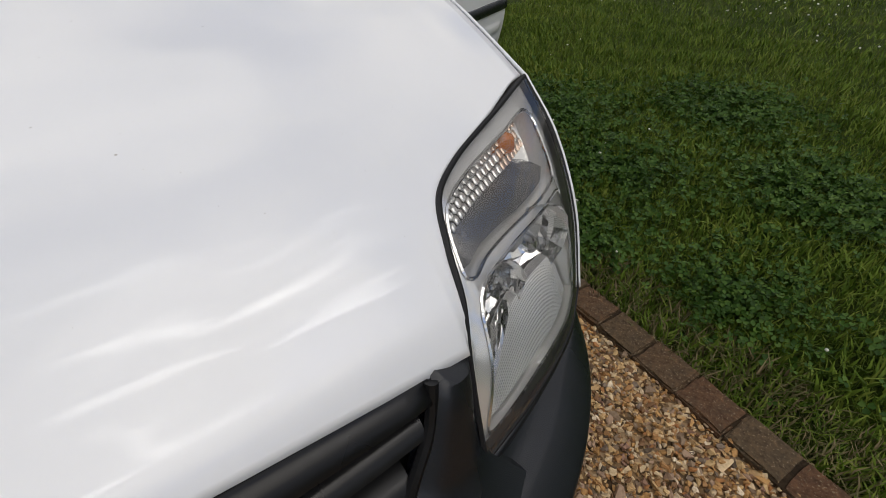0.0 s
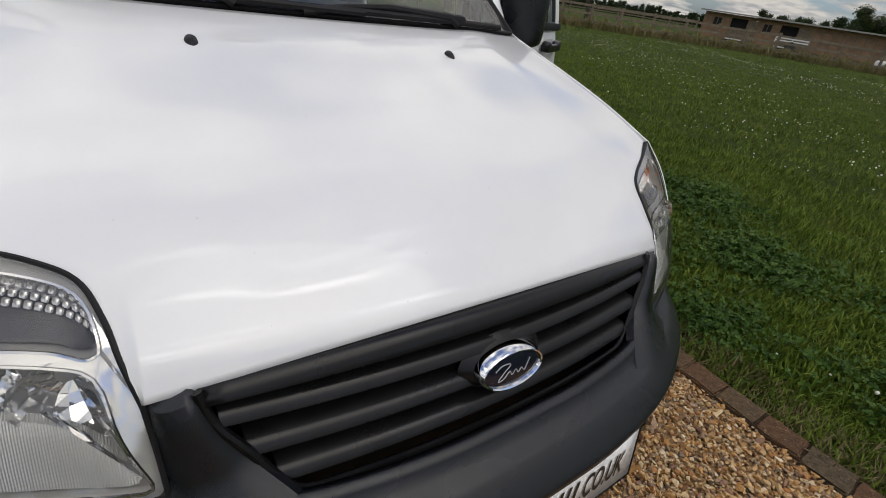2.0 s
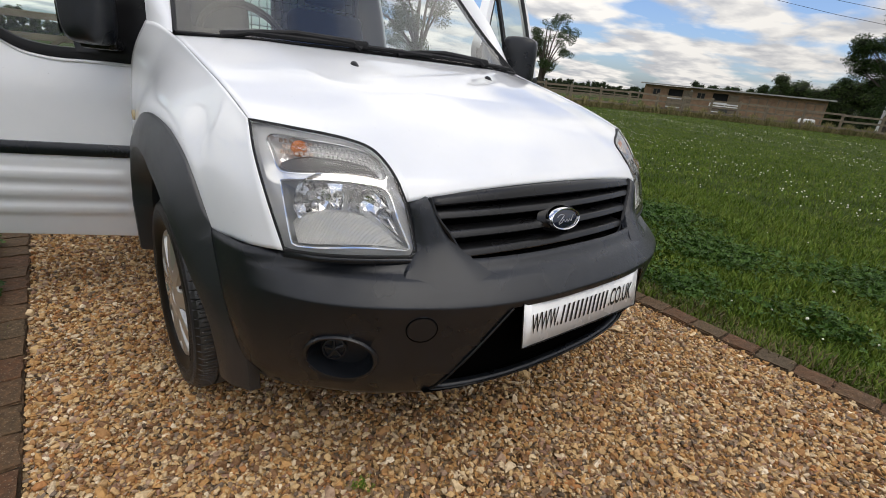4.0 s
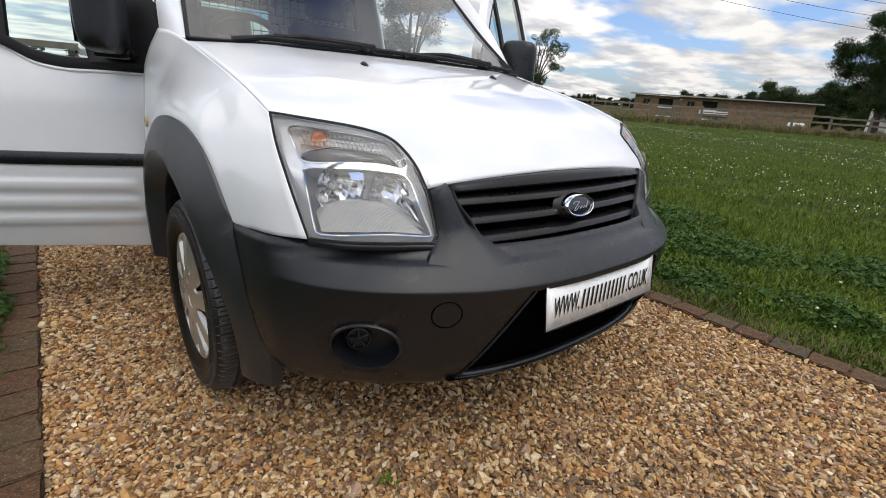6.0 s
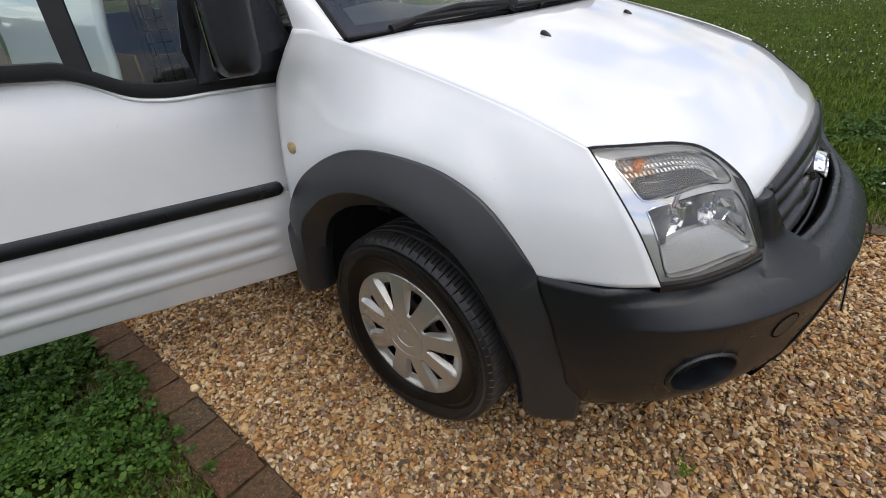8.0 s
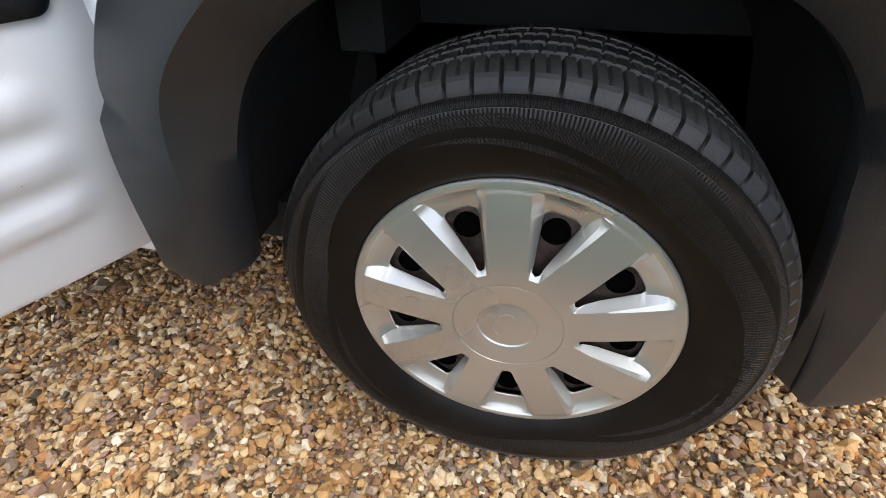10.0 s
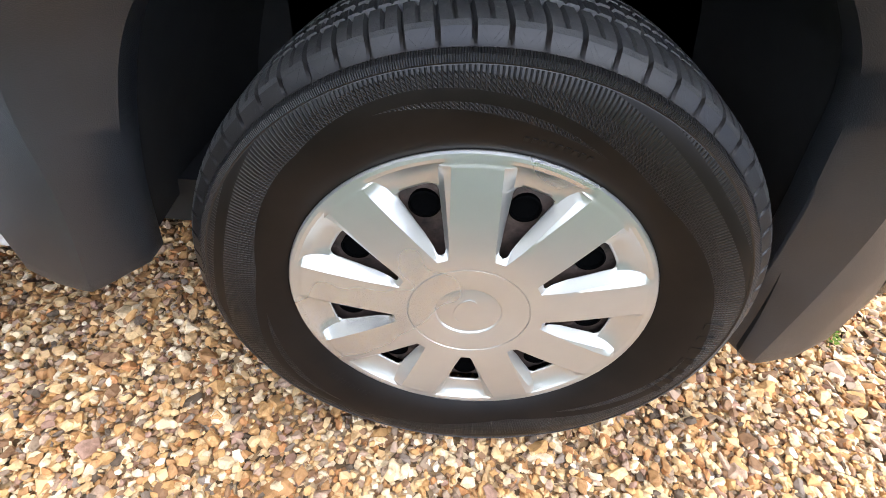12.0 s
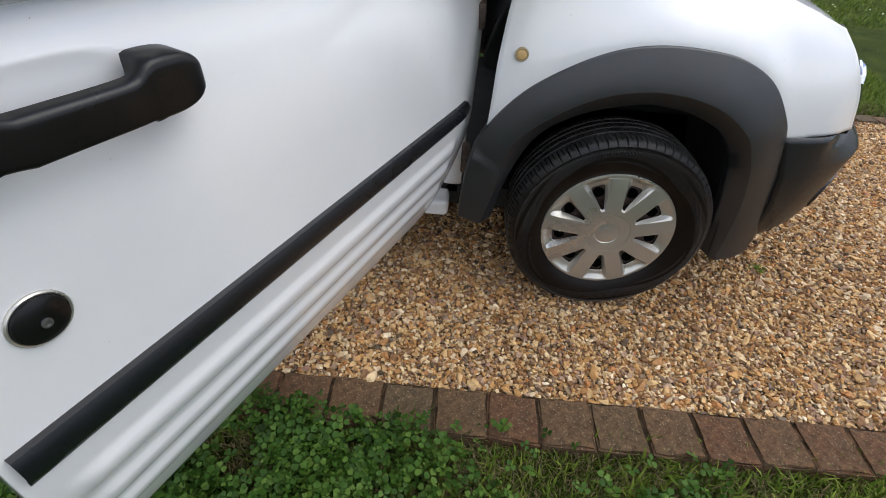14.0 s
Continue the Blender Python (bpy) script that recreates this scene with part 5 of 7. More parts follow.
for sx in (-1, 1):
    bm = bmesh.new()
    zs_ = [0.30, 0.36, 0.45, 0.55, 0.65, 0.80, 0.95, 1.05, 1.2, 1.35, 1.5, 1.62, 1.70, 1.745]
    ys_ = [2.42, 2.5, 2.7, 2.95, 3.1, 3.25, 3.4, 3.57, 3.74, 3.9, 4.05, 4.18, 4.23]
    P = [[(sx * (flank(y, z) - (0.04 if y > 4.2 else 0)), y, z) for z in zs_] for y in ys_]
    sheet(bm, P, flip=sx < 0, skip=lambda i, j: zs_[j] < 0.55 and 3.2 < ys_[i] < 3.88)
    thicken(part("side_panel", bm, PAINT, van), 0.02, 0)
    # sill and B-pillar edge
    bm = bmesh.new()
    soft_box(bm, (0.69, 1.395, 0.262), (0.782, 2.45, 0.322), 0.018, 3)
    if sx < 0:
        bmesh.ops.scale(bm, vec=(-1, 1, 1), verts=bm.verts[:])
        bmesh.ops.reverse_faces(bm, faces=bm.faces[:])
    part("sill", bm, PAINT, van)
    # door jamb behind the wing's rear edge
    bm = bmesh.new()
    soft_box(bm, (min(0.58 * sx, 0.70 * sx), 1.36, 0.30), (max(0.58 * sx, 0.70 * sx), 1.42, 1.02), 0.012, 2)
    part("door_jamb", bm, PAINT, van)
    for z in (0.46, 0.86):
        bm = bmesh.new()
        soft_box(bm, (min(0.69 * sx, 0.79 * sx), 1.345, z - 0.03), (max(0.69 * sx, 0.79 * sx), 1.37, z + 0.03), 0.008, 2)
        part("hinge", bm, STEEL, van)
    # side repeater lamp
    bm = bmesh.new()
    lathe(bm, [(0.0, 0.0165), (0.006, 0.0165), (0.0075, 0.0145), (0.0072, 0.013)], 24, "x", (0, 0, 0))
    rep = part("side_repeater", bm, plain("smoked_amber_rim", (0.42, 0.34, 0.20), 0.35), van, "round amber side repeater lamp")
    rep.matrix_basis = pose(sx * 0.8485, 1.252, 0.800, 0, 0, 0 if sx > 0 else 180)
    bm = bmesh.new()
    lathe(bm, [(0.0045, 0.0135), (0.0075, 0.011), (0.009, 0.0)], 20, "x")
    part("lens", bm, plain("amber_smoked_lens", (0.66, 0.44, 0.19), 0.2, var=0.45, scale=420, bump_s=0.5, bump_scale=500), rep)

# rear doors, tail lamps, floor, underside
for sx in (-1, 1):
    bm = bmesh.new()
    for lo_, hi_ in (((0.004, 0.35), (0.74, 1.08)), ((0.004, 1.56), (0.74, 1.72)), ((0.004, 1.06), (0.075, 1.58)), ((0.655, 1.06), (0.74, 1.58))):
        soft_box(bm, (min(sx * lo_[0], sx * hi_[0]), 4.18, lo_[1]), (max(sx * lo_[0], sx * hi_[0]), 4.24, hi_[1]), 0.012, 2)
    rear = part("rear_door", bm, PAINT, van, "white rear door with a glazed upper half")
    bm = bmesh.new()
    box(bm, (min(sx * 0.07, sx * 0.66), 4.205, 1.075), (max(sx * 0.07, sx * 0.66), 4.210, 1.565))
    part("rear_glass", bm, GLASS, rear).visible_shadow = False
bm = bmesh.new()
soft_box(bm, (-0.83, 4.16, 0.28), (0.83, 4.30, 0.48), 0.03, 3)
part("rear_bumper", bm, BLACK_PLASTIC, van)
for sx in (-1, 1):
    bm = bmesh.new()
    soft_box(bm, (sx * 0.745 - 0.045, 4.15, 0.85), (sx * 0.745 + 0.045, 4.255, 1.25), 0.015, 2)
    part("tail_lamp", bm, plain("red_lens", (0.45, 0.02, 0.02), 0.2), van)
bm = bmesh.new()
box(bm, (-0.70, 0.62, 0.27), (0.70, 4.16, 0.34))
box(bm, (-0.48, 0.25, 0.33), (0.48, 0.62, 0.36))
box(bm, (-0.50, 0.22, 0.34), (0.50, 1.18, 0.56))
part("underbody", bm, DARK, van)
bm = bmesh.new()
box(bm, (-0.66, 1.10, 0.56), (0.66, 1.16, 1.00))
part("firewall", bm, DARK, van)

# --- washer jets and wipers ---
for sx in (-1, 1):
    bm = bmesh.new()
    p = bonnet_point(sx * 0.291, 0.783)
    P = []
    for s, w, h in ((-0.017, 0.001, 0.000), (-0.012, 0.007, 0.004), (-0.004, 0.011, 0.009), (0.006, 0.012, 0.012), (0.013, 0.010, 0.010), (0.016, 0.004, 0.001)):
        P.append([(p[0] + w * math.cos(a), p[1] + s, p[2] + 0.2 * s - 0.001 + max(0.0, h * math.sin(a))) for a in np.linspace(0, math.pi, 9)])
    sheet(bm, P)
    part("washer_jet", bm, GRILLE_BLACK, van)


def on_screen(x, k, out=0.012):
    """A point just above the windscreen: x metres from the middle, k up its height."""
    i = k * 24
    a = int(min(23, i))
    row = WS[a] * (1 - i + a) + WS[a + 1] * (i - a)
    return (x, float(np.interp(x, row[:, 0], row[:, 1])) - out * 0.7, float(np.interp(x, row[:, 0], row[:, 2])) + out * 0.7)


for pivot, tip, blade in (((-0.17, 0.035), (-0.62, 0.030), ((-0.56, 0.012), (0.14, 0.004))), ((0.455, 0.03), (-0.02, 0.022), ((0.03, 0.010), (0.66, 0.006)))):
    arm = bmesh.new()
    px = pivot[0]
    tube(arm, [on_screen(px, 0.0, 0.010), on_screen(px - 0.03, 0.016, 0.022), on_screen(px * 0.5 + tip[0] * 0.5, 0.026, 0.026), on_screen(tip[0] + 0.12, 0.018, 0.02), on_screen(tip[0], 0.0, 0.006)], [0.013, 0.013, 0.009, 0.007, 0.012], 8)
    wiper = part("wiper", arm, SEAL, van, "black windscreen wiper parked along the glass")
    b2 = bmesh.new()
    (xa, ka), (xb, kb) = blade
    tube(b2, [on_screen(xa + (xb - xa) * q, ka + (kb - ka) * q, 0.016) for q in np.linspace(0.02, 1, 12)], 0.0085, 6)
    part("blade", b2, SEAL, wiper)
    b2 = bmesh.new()
    c = on_screen(px + 0.0, 0.014, 0.016)
    soft_box(b2, (c[0] - 0.03, c[1] - 0.016, c[2] - 0.014), (c[0] + 0.03, c[1] + 0.016, c[2] + 0.016), 0.01, 2)
    part("pivot_cap", b2, SEAL, wiper)


# --- front doors, standing open ---
def belt(s):
    return float(smooth_table(s, [b[0] for b in BELT], [b[1] for b in BELT]))


DOOR_L = 1.056


def front_edge(z):
    return float(np.interp(z, [0.31, 0.65, 0.80, 0.95, 1.10], [-0.036, -0.066, -0.088, -0.110, -0.150]))


def door_out(s, z):
    """How far the outer skin stands out from the hinge plane."""
    o = -0.014 - 0.09 * max(0.0, (0.62 - z) / 0.31) ** 1.5 - 0.030 * max(0.0, (z - 0.80) / 0.2) ** 2
    o -= 0.012 * max(0.0, (0.10 - s) / 0.15) ** 2
    end = min(1.0, max(0.0, (s - 0.045) / 0.035)) * min(1.0, max(0.0, (1.03 - s) / 0.03))
    for zc in (0.560, 0.492, 0.424):
        o += 0.0078 * end * math.exp(-(((z - zc) / 0.021) ** 4))
    return o


def door_frame(kind):
    """Points (s, z) of the window frame: its outer line, front base first, up and over to the rear."""
    return {"outer": [(-0.085, 0.958), (-0.085, 1.08), (-0.06, 1.175), (0.03, 1.26), (0.20, 1.42), (0.40, 1.585), (0.56, 1.675), (0.70, 1.705), (1.0, 1.712), (1.05, 1.66), (1.056, 1.35), (1.056, 1.03)],
            "inner": [(-0.03, 0.985), (-0.03, 1.08), (0.0, 1.165), (0.07, 1.235), (0.23, 1.385), (0.42, 1.540), (0.57, 1.622), (0.70, 1.648), (0.97, 1.655), (0.99, 1.62), (0.99, 1.35), (0.99, 1.065)]}[kind]


def up_out(z):
    """The window frame leans in with height."""
    return -0.030 - 0.22 * max(0.0, (z - 1.0) / 0.72) ** 1.25


def front_door(side, angle):
    hinge = new("front_door")
    hinge.parent = van
    hinge["label"] = "open white front door with black waist trim and ribbed lower panel"
    hinge.matrix_basis = pose(side * 0.838, 1.352, 0, 0, 0, angle if side < 0 else -angle)

    def q(s, z, o=0.0):
        return (side * o, s + 0.034 * max(0.0, (s - 0.3) / 0.7), z)

    # outer skin
    bm = bmesh.new()
    ns = 97
    P = []
    zrel = list(np.linspace(0, 0.55, 44)) + list(np.linspace(0.58, 1, 14))
    for k in range(ns):
        row = []
        for r in zrel:
            z = 0.303 + r * (0.95 - 0.303)
            s0 = front_edge(z)
            s = s0 + (DOOR_L - s0) * k / (ns - 1)
            zz = z + 0.028 * s * (1 - r / 0.55) ** 2 if r <= 0.55 else 0.65885 + (r - 0.55) / 0.45 * (belt(s) - 0.65885)
            row.append(q(s, zz, door_out(s, zz)))
        P.append(row)
    sheet(bm, P, flip=side < 0)
    skin = part("door_skin", bm, PAINT, hinge)
    thicken(skin, 0.045, -1 if True else 1)
    round_edges(skin, 0.004, 2, 60)
    # inner trim card
    bm = bmesh.new()
    soft_box(bm, (min(side * -0.17, side * -0.075), 0.05, 0.52), (max(side * -0.17, side * -0.075), 1.03, 0.97), 0.02, 2)
    part("door_card", bm, TRIM_GREY, hinge)
    # waist moulding: black strip with rounded ends
    bm = bmesh.new()
    P = []
    for s in [0.009 + 0.021 * (1 - math.cos(math.pi * k / 20)) for k in range(11)] + list(np.linspace(0.05, 1.048, 36)):
        e = math.sqrt(max(0.0, 1 - max(0.0, (0.03 - s) / 0.021) ** 2)) if s < 0.03 else 1.0
        P.append([q(s, 0.655 + 0.0225 * e * dz, door_out(s, 0.66) + o) for dz, o in ((-1, -0.002), (-0.93, 0.008), (-0.6, 0.012), (0.0, 0.014), (0.6, 0.012), (0.93, 0.008), (1, -0.002))])
    sheet(bm, P, flip=side > 0)
    part("waist_moulding", bm, BLACK_PLASTIC, hinge, "black plastic waist moulding")
    # white bead and black seal along the belt
    bm = bmesh.new()
    tube(bm, [q(s, belt(s) - 0.004, door_out(s, belt(s)) + 0.001) for s in np.linspace(-0.05, 1.05, 50)], 0.006, 8)
    part("belt_bead", bm, PAINT, hinge)
    bm = bmesh.new()
    P = [[q(s, belt(s) + dz, up_out(1.0) + o) for dz, o in ((0.0, -0.004), (0.004, 0.004), (0.022, 0.006), (0.036, 0.002), (0.038, -0.012), (0.034, -0.03))] for s in np.linspace(-0.075, 1.05, 60)]
    sheet(bm, P)
    part("belt_seal", bm, SEAL, hinge)
    # window frame
    o_, i_ = spline(door_frame("outer"), 81), spline(door_frame("inner"), 81)
    bm = bmesh.new()
    P = []
    for a, b in zip(o_, i_):
        P.append([q(a[0], a[1], up_out(a[1]) - 0.05), q(a[0], a[1], up_out(a[1]) - 0.002), q(*(a * 0.7 + b * 0.3), up_out(a[1]) + 0.004), q(b[0], b[1], up_out(b[1]) - 0.001), q(b[0], b[1], up_out(b[1]) - 0.045)])
    sheet(bm, P, flip=side > 0)
    part("window_frame", bm, PAINT, hinge)
    bm = bmesh.new()
    P = [[q(b[0], b[1], up_out(b[1]) + 0.001), q(*(b * 0.96 + np.array([0.5, 1.2]) * 0.04), up_out(b[1]) + 0.002), q(*(b * 0.93 + np.array([0.5, 1.2]) * 0.07), up_out(b[1]) - 0.01)] for b in i_]
    sheet(bm, P)
    part("window_seal", bm, SEAL, hinge)
    # glass: a small fixed quarter light and the drop glass
    top = [tuple(b) for b in i_]
    bm = bmesh.new()
    P = []
    for s in np.linspace(-0.03, 0.99, 41):
        ztop = float(np.interp(s, [b[0] for b in i_[18:70]], [b[1] for b in i_[18:70]])) if s > 0.0 else 1.15
        P.append([q(s, z, up_out(z) - 0.012) for z in np.linspace(belt(s) + 0.02, ztop, 9)])
    sheet(bm, P)
    face_towards(bm, (side, 0, 0))
    g = part("window_glass", bm, GLASS, hinge, "clear side window glass")
    g.visible_shadow = False
    bm = bmesh.new()
    P = []
    for z in np.linspace(belt(0.39) + 0.02, 1.56, 9):
        s = 0.388 + 0.02 * (z - 1.05)
        P.append([q(s - 0.024, z, up_out(z) - 0.012), q(s - 0.022, z, up_out(z) + 0.004), q(s + 0.022, z, up_out(z) + 0.004), q(s + 0.024, z, up_out(z) - 0.012)])
    sheet(bm, P)
    part("division_bar", bm, SEAL, hinge)
    # mirror patch: black triangle at the front of the window
    bm = bmesh.new()
    tri = [(-0.150, 0.952), (0.15, 0.975), (0.165, 1.06), (0.14, 1.17), (0.09, 1.25), (0.045, 1.268), (-0.066, 1.17), (-0.112, 1.05), (-0.146, 0.99)]
    vs = [bm.verts.new(q(s, z, up_out(z) + 0.012)) for s, z in tri]
    f = bm.faces.new(vs)
    e = bmesh.ops.extrude_face_region(bm, geom=[f])
    bmesh.ops.translate(bm, verts=[v for v in e["geom"] if isinstance(v, bmesh.types.BMVert)], vec=(side * -0.03, 0, 0))
    part("mirror_patch", bm, GRILLE_BLACK, hinge, smooth=False)
    # mirror
    bm = bmesh.new()
    rows = []
    zc, hz = 1.128, 0.125
    for o, sc, ds in ((0.035, 0.80, 0.0), (0.048, 0.93, 0.0), (0.075, 1.0, 0.0), (0.115, 1.0, 0.0), (0.15, 0.97, 0.002), (0.18, 0.88, 0.004), (0.197, 0.70, 0.006), (0.204, 0.4, 0.006), (0.206, 0.1, 0.006)):
        ring = []
        for a in np.linspace(0, 2 * math.pi, 37)[:-1]:
            ca, sa = math.cos(a), math.sin(a)
            p_ = 0.45
            ring.append(q(0.055 + ds + 0.060 * math.copysign(abs(ca) ** p_, ca) * sc * (1.0 if ca > 0 else 0.95), zc + hz * math.copysign(abs(sa) ** p_, sa) * (0.55 + 0.45 * sc), o))
        rows.append(ring)
    vs = sheet(bm, rows, close_v=True)
    bm.faces.new(vs[0])
    bm.faces.new(vs[-1][::-1])
    mirror = part("door_mirror", bm, BLACK_PLASTIC, hinge, "large black plastic door mirror")
    bm = bmesh.new()
    soft_box(bm, (min(side * -0.01, side * 0.07), 0.005, 0.99), (max(side * -0.01, side * 0.07), 0.11, 1.025), 0.012, 2)
    part("mirror_foot", bm, GRILLE_BLACK, mirror)
    bm = bmesh.new()
    strip_outline(bm, [q(0.1145, zc + dz, o) for dz, o in ((-0.10, 0.06), (-0.10, 0.175), (0.10, 0.175), (0.10, 0.06))], (0, 0.002, 0))
    part("mirror_glass", bm, CHROME, mirror, smooth=False)
    # handle with its recess
    bm = bmesh.new()
    P = []
    for s, o, h in spline([(0.757, -0.018, 0.006), (0.7575, 0.004, 0.009), (0.759, 0.010, 0.0135), (0.763, 0.0135, 0.018), (0.7695, 0.016, 0.0225), (0.779, 0.018, 0.026), (0.790, 0.0195, 0.0275), (0.805, 0.020, 0.028), (0.818, 0.020, 0.0265), (0.826, 0.020, 0.0215), (0.85, 0.021, 0.0205), (0.89, 0.021, 0.0205), (0.925, 0.021, 0.0210), (0.94, 0.021, 0.023), (0.96, 0.020, 0.027), (0.99, 0.017, 0.027), (1.008, 0.010, 0.024), (1.014, -0.018, 0.012)], 64):
        z0 = 0.950 + 0.006 * float(np.interp(s, [0.81, 0.83, 0.92, 0.94], [1, 0, 0, 1]))
        base = float(np.interp(s, [0.815, 0.828, 0.92, 0.935], [-0.018, o - 0.016, o - 0.016, -0.018]))
        s += 0.010
        prof = spline([(-1.0, base), (-0.985, (base + o - 0.005) / 2), (-0.94, o - 0.005), (-0.84, o - 0.001), (-0.6, o), (0.5, o - 0.001), (0.8, o - 0.003), (0.94, o - 0.008), (0.985, (base + o - 0.008) / 2), (1.0, base)], 28)
        P.append([q(s, z0 + h * f_, o_) for f_, o_ in prof])
    sheet(bm, P, close_v=True, flip=side > 0)
    bm.faces.ensure_lookup_table()
    part("door_handle", bm, GRILLE_BLACK, hinge, "chunky black door handle over a white recess")
    bm = bmesh.new()
    P = []
    for a in np.linspace(0, 2 * math.pi, 41)[:-1]:
        ca, sa = math.cos(a), math.sin(a)
        P.append([q(0.900 + 0.084 * math.copysign(abs(ca) ** 0.55, ca) * k, 0.950 + 0.040 * math.copysign(abs(sa) ** 0.6, sa) * k, door_out(0.88, 0.944) + o) for k, o in ((1.10, 0.0003), (1.04, 0.0011), (0.97, 0.0013), (0.90, 0.0007), (0.6, 0.0004), (0.0, 0.0004))])
    sheet(bm, P, close_u=True)
    part("handle_recess", bm, PAINT, hinge)
    # round lock guard
    bm = bmesh.new()
    lathe(bm, [(-0.002, 0.0275), (0.002, 0.0275), (0.0035, 0.0262), (0.003, 0.0248)], 32, "x")
    lock = part("lock_guard_ring", bm, SILVER, hinge)
    lock.matrix_basis = Matrix.Translation(q(0.9705, 0.7905, door_out(0.97, 0.79))) @ Matrix.Rotation(0 if side > 0 else math.pi, 4, "Z")
    bm = bmesh.new()
    lathe(bm, [(0.001, 0.0252), (0.005, 0.0235), (0.009, 0.016), (0.0105, 0.006), (0.0105, 0.0)], 32, "x")
    part("lock_guard", bm, GRILLE_BLACK, lock, "black domed lock guard")
    bm = bmesh.new()
    lathe(bm, [(0.009, 0.0048), (0.0125, 0.0048), (0.0128, 0.0030), (0.0110, 0.0028), (0.0110, 0.0)], 12, "x")
    part("guard_screw", bm, plain("dull_screw_steel", (0.25, 0.25, 0.25), 0.4, metal=0.8), lock)
    return hinge


front_door(-1, 68.0)
front_door(1, 63.0)

# --- cab interior ---
bm = bmesh.new()
P = []
for x in np.linspace(-0.70, 0.70, 25):
    hump = 0.035 * math.exp(-((x + 0.36) / 0.17) ** 2)
    P.append([(x, 1.13 + 0.1 * (x / 0.7) ** 2 * 0.8, 1.055), (x, 1.25, 1.075 + hump * 0.4), (x, 1.38, 1.085 + hump), (x, 1.50, 1.07 + hump), (x, 1.545, 1.02), (x, 1.50, 0.82), (x, 1.42, 0.62)])
sheet(bm, P)
part("dashboard", bm, TRIM_GREY, van, "dark grey moulded dashboard")
bm = bmesh.new()
W = Matrix.Translation((-0.36, 1.66, 1.06)) @ Matrix.Rotation(radians(-28), 4, "X")
tube(bm, [W @ Vector((0.185 * math.cos(a), 0, 0.185 * math.sin(a))) for a in np.linspace(0, 2 * math.pi, 41)[:-1]], 0.016, 8, closed=True)
wheel_s = part("steering_wheel", bm, SEAL, van, "black steering wheel")
bm = bmesh.new()
soft_box(bm, (-0.07, -0.03, -0.06), (0.07, 0.02, 0.06), 0.02, 2, W)
part("wheel_hub", bm, TRIM_GREY, wheel_s)
for a in (0.05, math.pi - 0.05, -math.pi / 2):
    bm = bmesh.new()
    tube(bm, [W @ Vector((0.05 * math.cos(a), 0, 0.05 * math.sin(a))), W @ Vector((0.18 * math.cos(a), 0, 0.18 * math.sin(a)))], 0.014, 6)
    part("wheel_spoke", bm, TRIM_GREY, wheel_s)
for x in (-0.36, 0.36):
    bm = bmesh.new()
    soft_box(bm, (x - 0.25, 1.90, 0.60), (x + 0.25, 2.38, 0.80), 0.05, 3)
    seat = part("seat", bm, SEAT_CLOTH, van, "dark cloth cab seat with headrest")
    bm = bmesh.new()
    soft_box(bm, (x - 0.24, 2.26, 0.76), (x + 0.24, 2.40, 1.32), 0.05, 3, Matrix.Translation((0, 2.3, 0.8)) @ Matrix.Rotation(radians(-10), 4, "X") @ Matrix.Translation((0, -2.3, -0.8)))
    part("backrest", bm, SEAT_CLOTH, seat)
    bm = bmesh.new()
    soft_box(bm, (x - 0.13, 2.38, 1.34), (x + 0.13, 2.47, 1.53), 0.035, 3)
    part("headrest", bm, SEAT_CLOTH, seat)
# mesh bulkhead
bulk = part("bulkhead_frame", (lambda b: (tube(b, [(-0.66, 2.56, 0.60), (-0.64, 2.56, 1.55), (-0.58, 2.56, 1.66), (0.58, 2.56, 1.66), (0.64, 2.56, 1.55), (0.66, 2.56, 0.60)], 0.016, 8), b)[1])(bmesh.new()), MESH_STEEL, van, "black wire mesh bulkhead")
for k in range(27):
    x = -0.62 + 1.24 * k / 26
    bm = bmesh.new()
    tube(bm, [(x, 2.56, 0.62), (x, 2.56, 1.65)], 0.0028, 5)
    part("wire", bm, MESH_STEEL, bulk)
for k in range(21):
    z = 0.64 + k * 0.05
    bm = bmesh.new()
    tube(bm, [(-0.64, 2.557, z), (0.64, 2.557, z)], 0.0028, 5)
    part("wire", bm, MESH_STEEL, bulk)
bm = bmesh.new()
box(bm, (-0.70, 2.60, 0.42), (0.70, 4.15, 0.45))
part("load_floor", bm, PLYWOOD, van)
bm = bmesh.new()
soft_box(bm, (-0.09, 1.60, 1.545), (0.09, 1.63, 1.605), 0.012, 2)
part("interior_mirror", bm, GRILLE_BLACK, van)
bm = bmesh.new()
box(bm, (-0.70, 2.60, 0.45), (-0.69, 4.1, 0.95))
box(bm, (0.69, 2.60, 0.45), (0.70, 4.1, 0.95))
part("ply_lining", bm, PLYWOOD, van)

# ---- ground ----
def ground_mat(name, stops, scale, rough=0.9, bump_s=0.5, bump_scale=60, voronoi=False):
    m, t, b = mat(name)
    v = obj_coords(t)
    n = noise_tex(t, v, scale, 8, 0.65)
    if voronoi:
        vo = t.nodes.new("ShaderNodeTexVoronoi")
        vo.inputs["Scale"].default_value = scale
        t.links.new(v, vo.inputs["Vector"])
        sp = t.nodes.new("ShaderNodeSeparateColor")
        t.links.new(vo.outputs["Color"], sp.inputs[0])
        n = sp.outputs[0]
        bump(t, b, vo.outputs["Distance"], -0.8, 0.012)
    else:
        bump(t, b, noise_tex(t, v, bump_scale, 6, 0.7), bump_s, 0.03)
    t.links.new(ramp(t, n, stops), b.inputs["Base Color"])
    b.inputs["Roughness"].default_value = rough
    b.inputs["Specular IOR Level"].default_value = 0.12
    return m


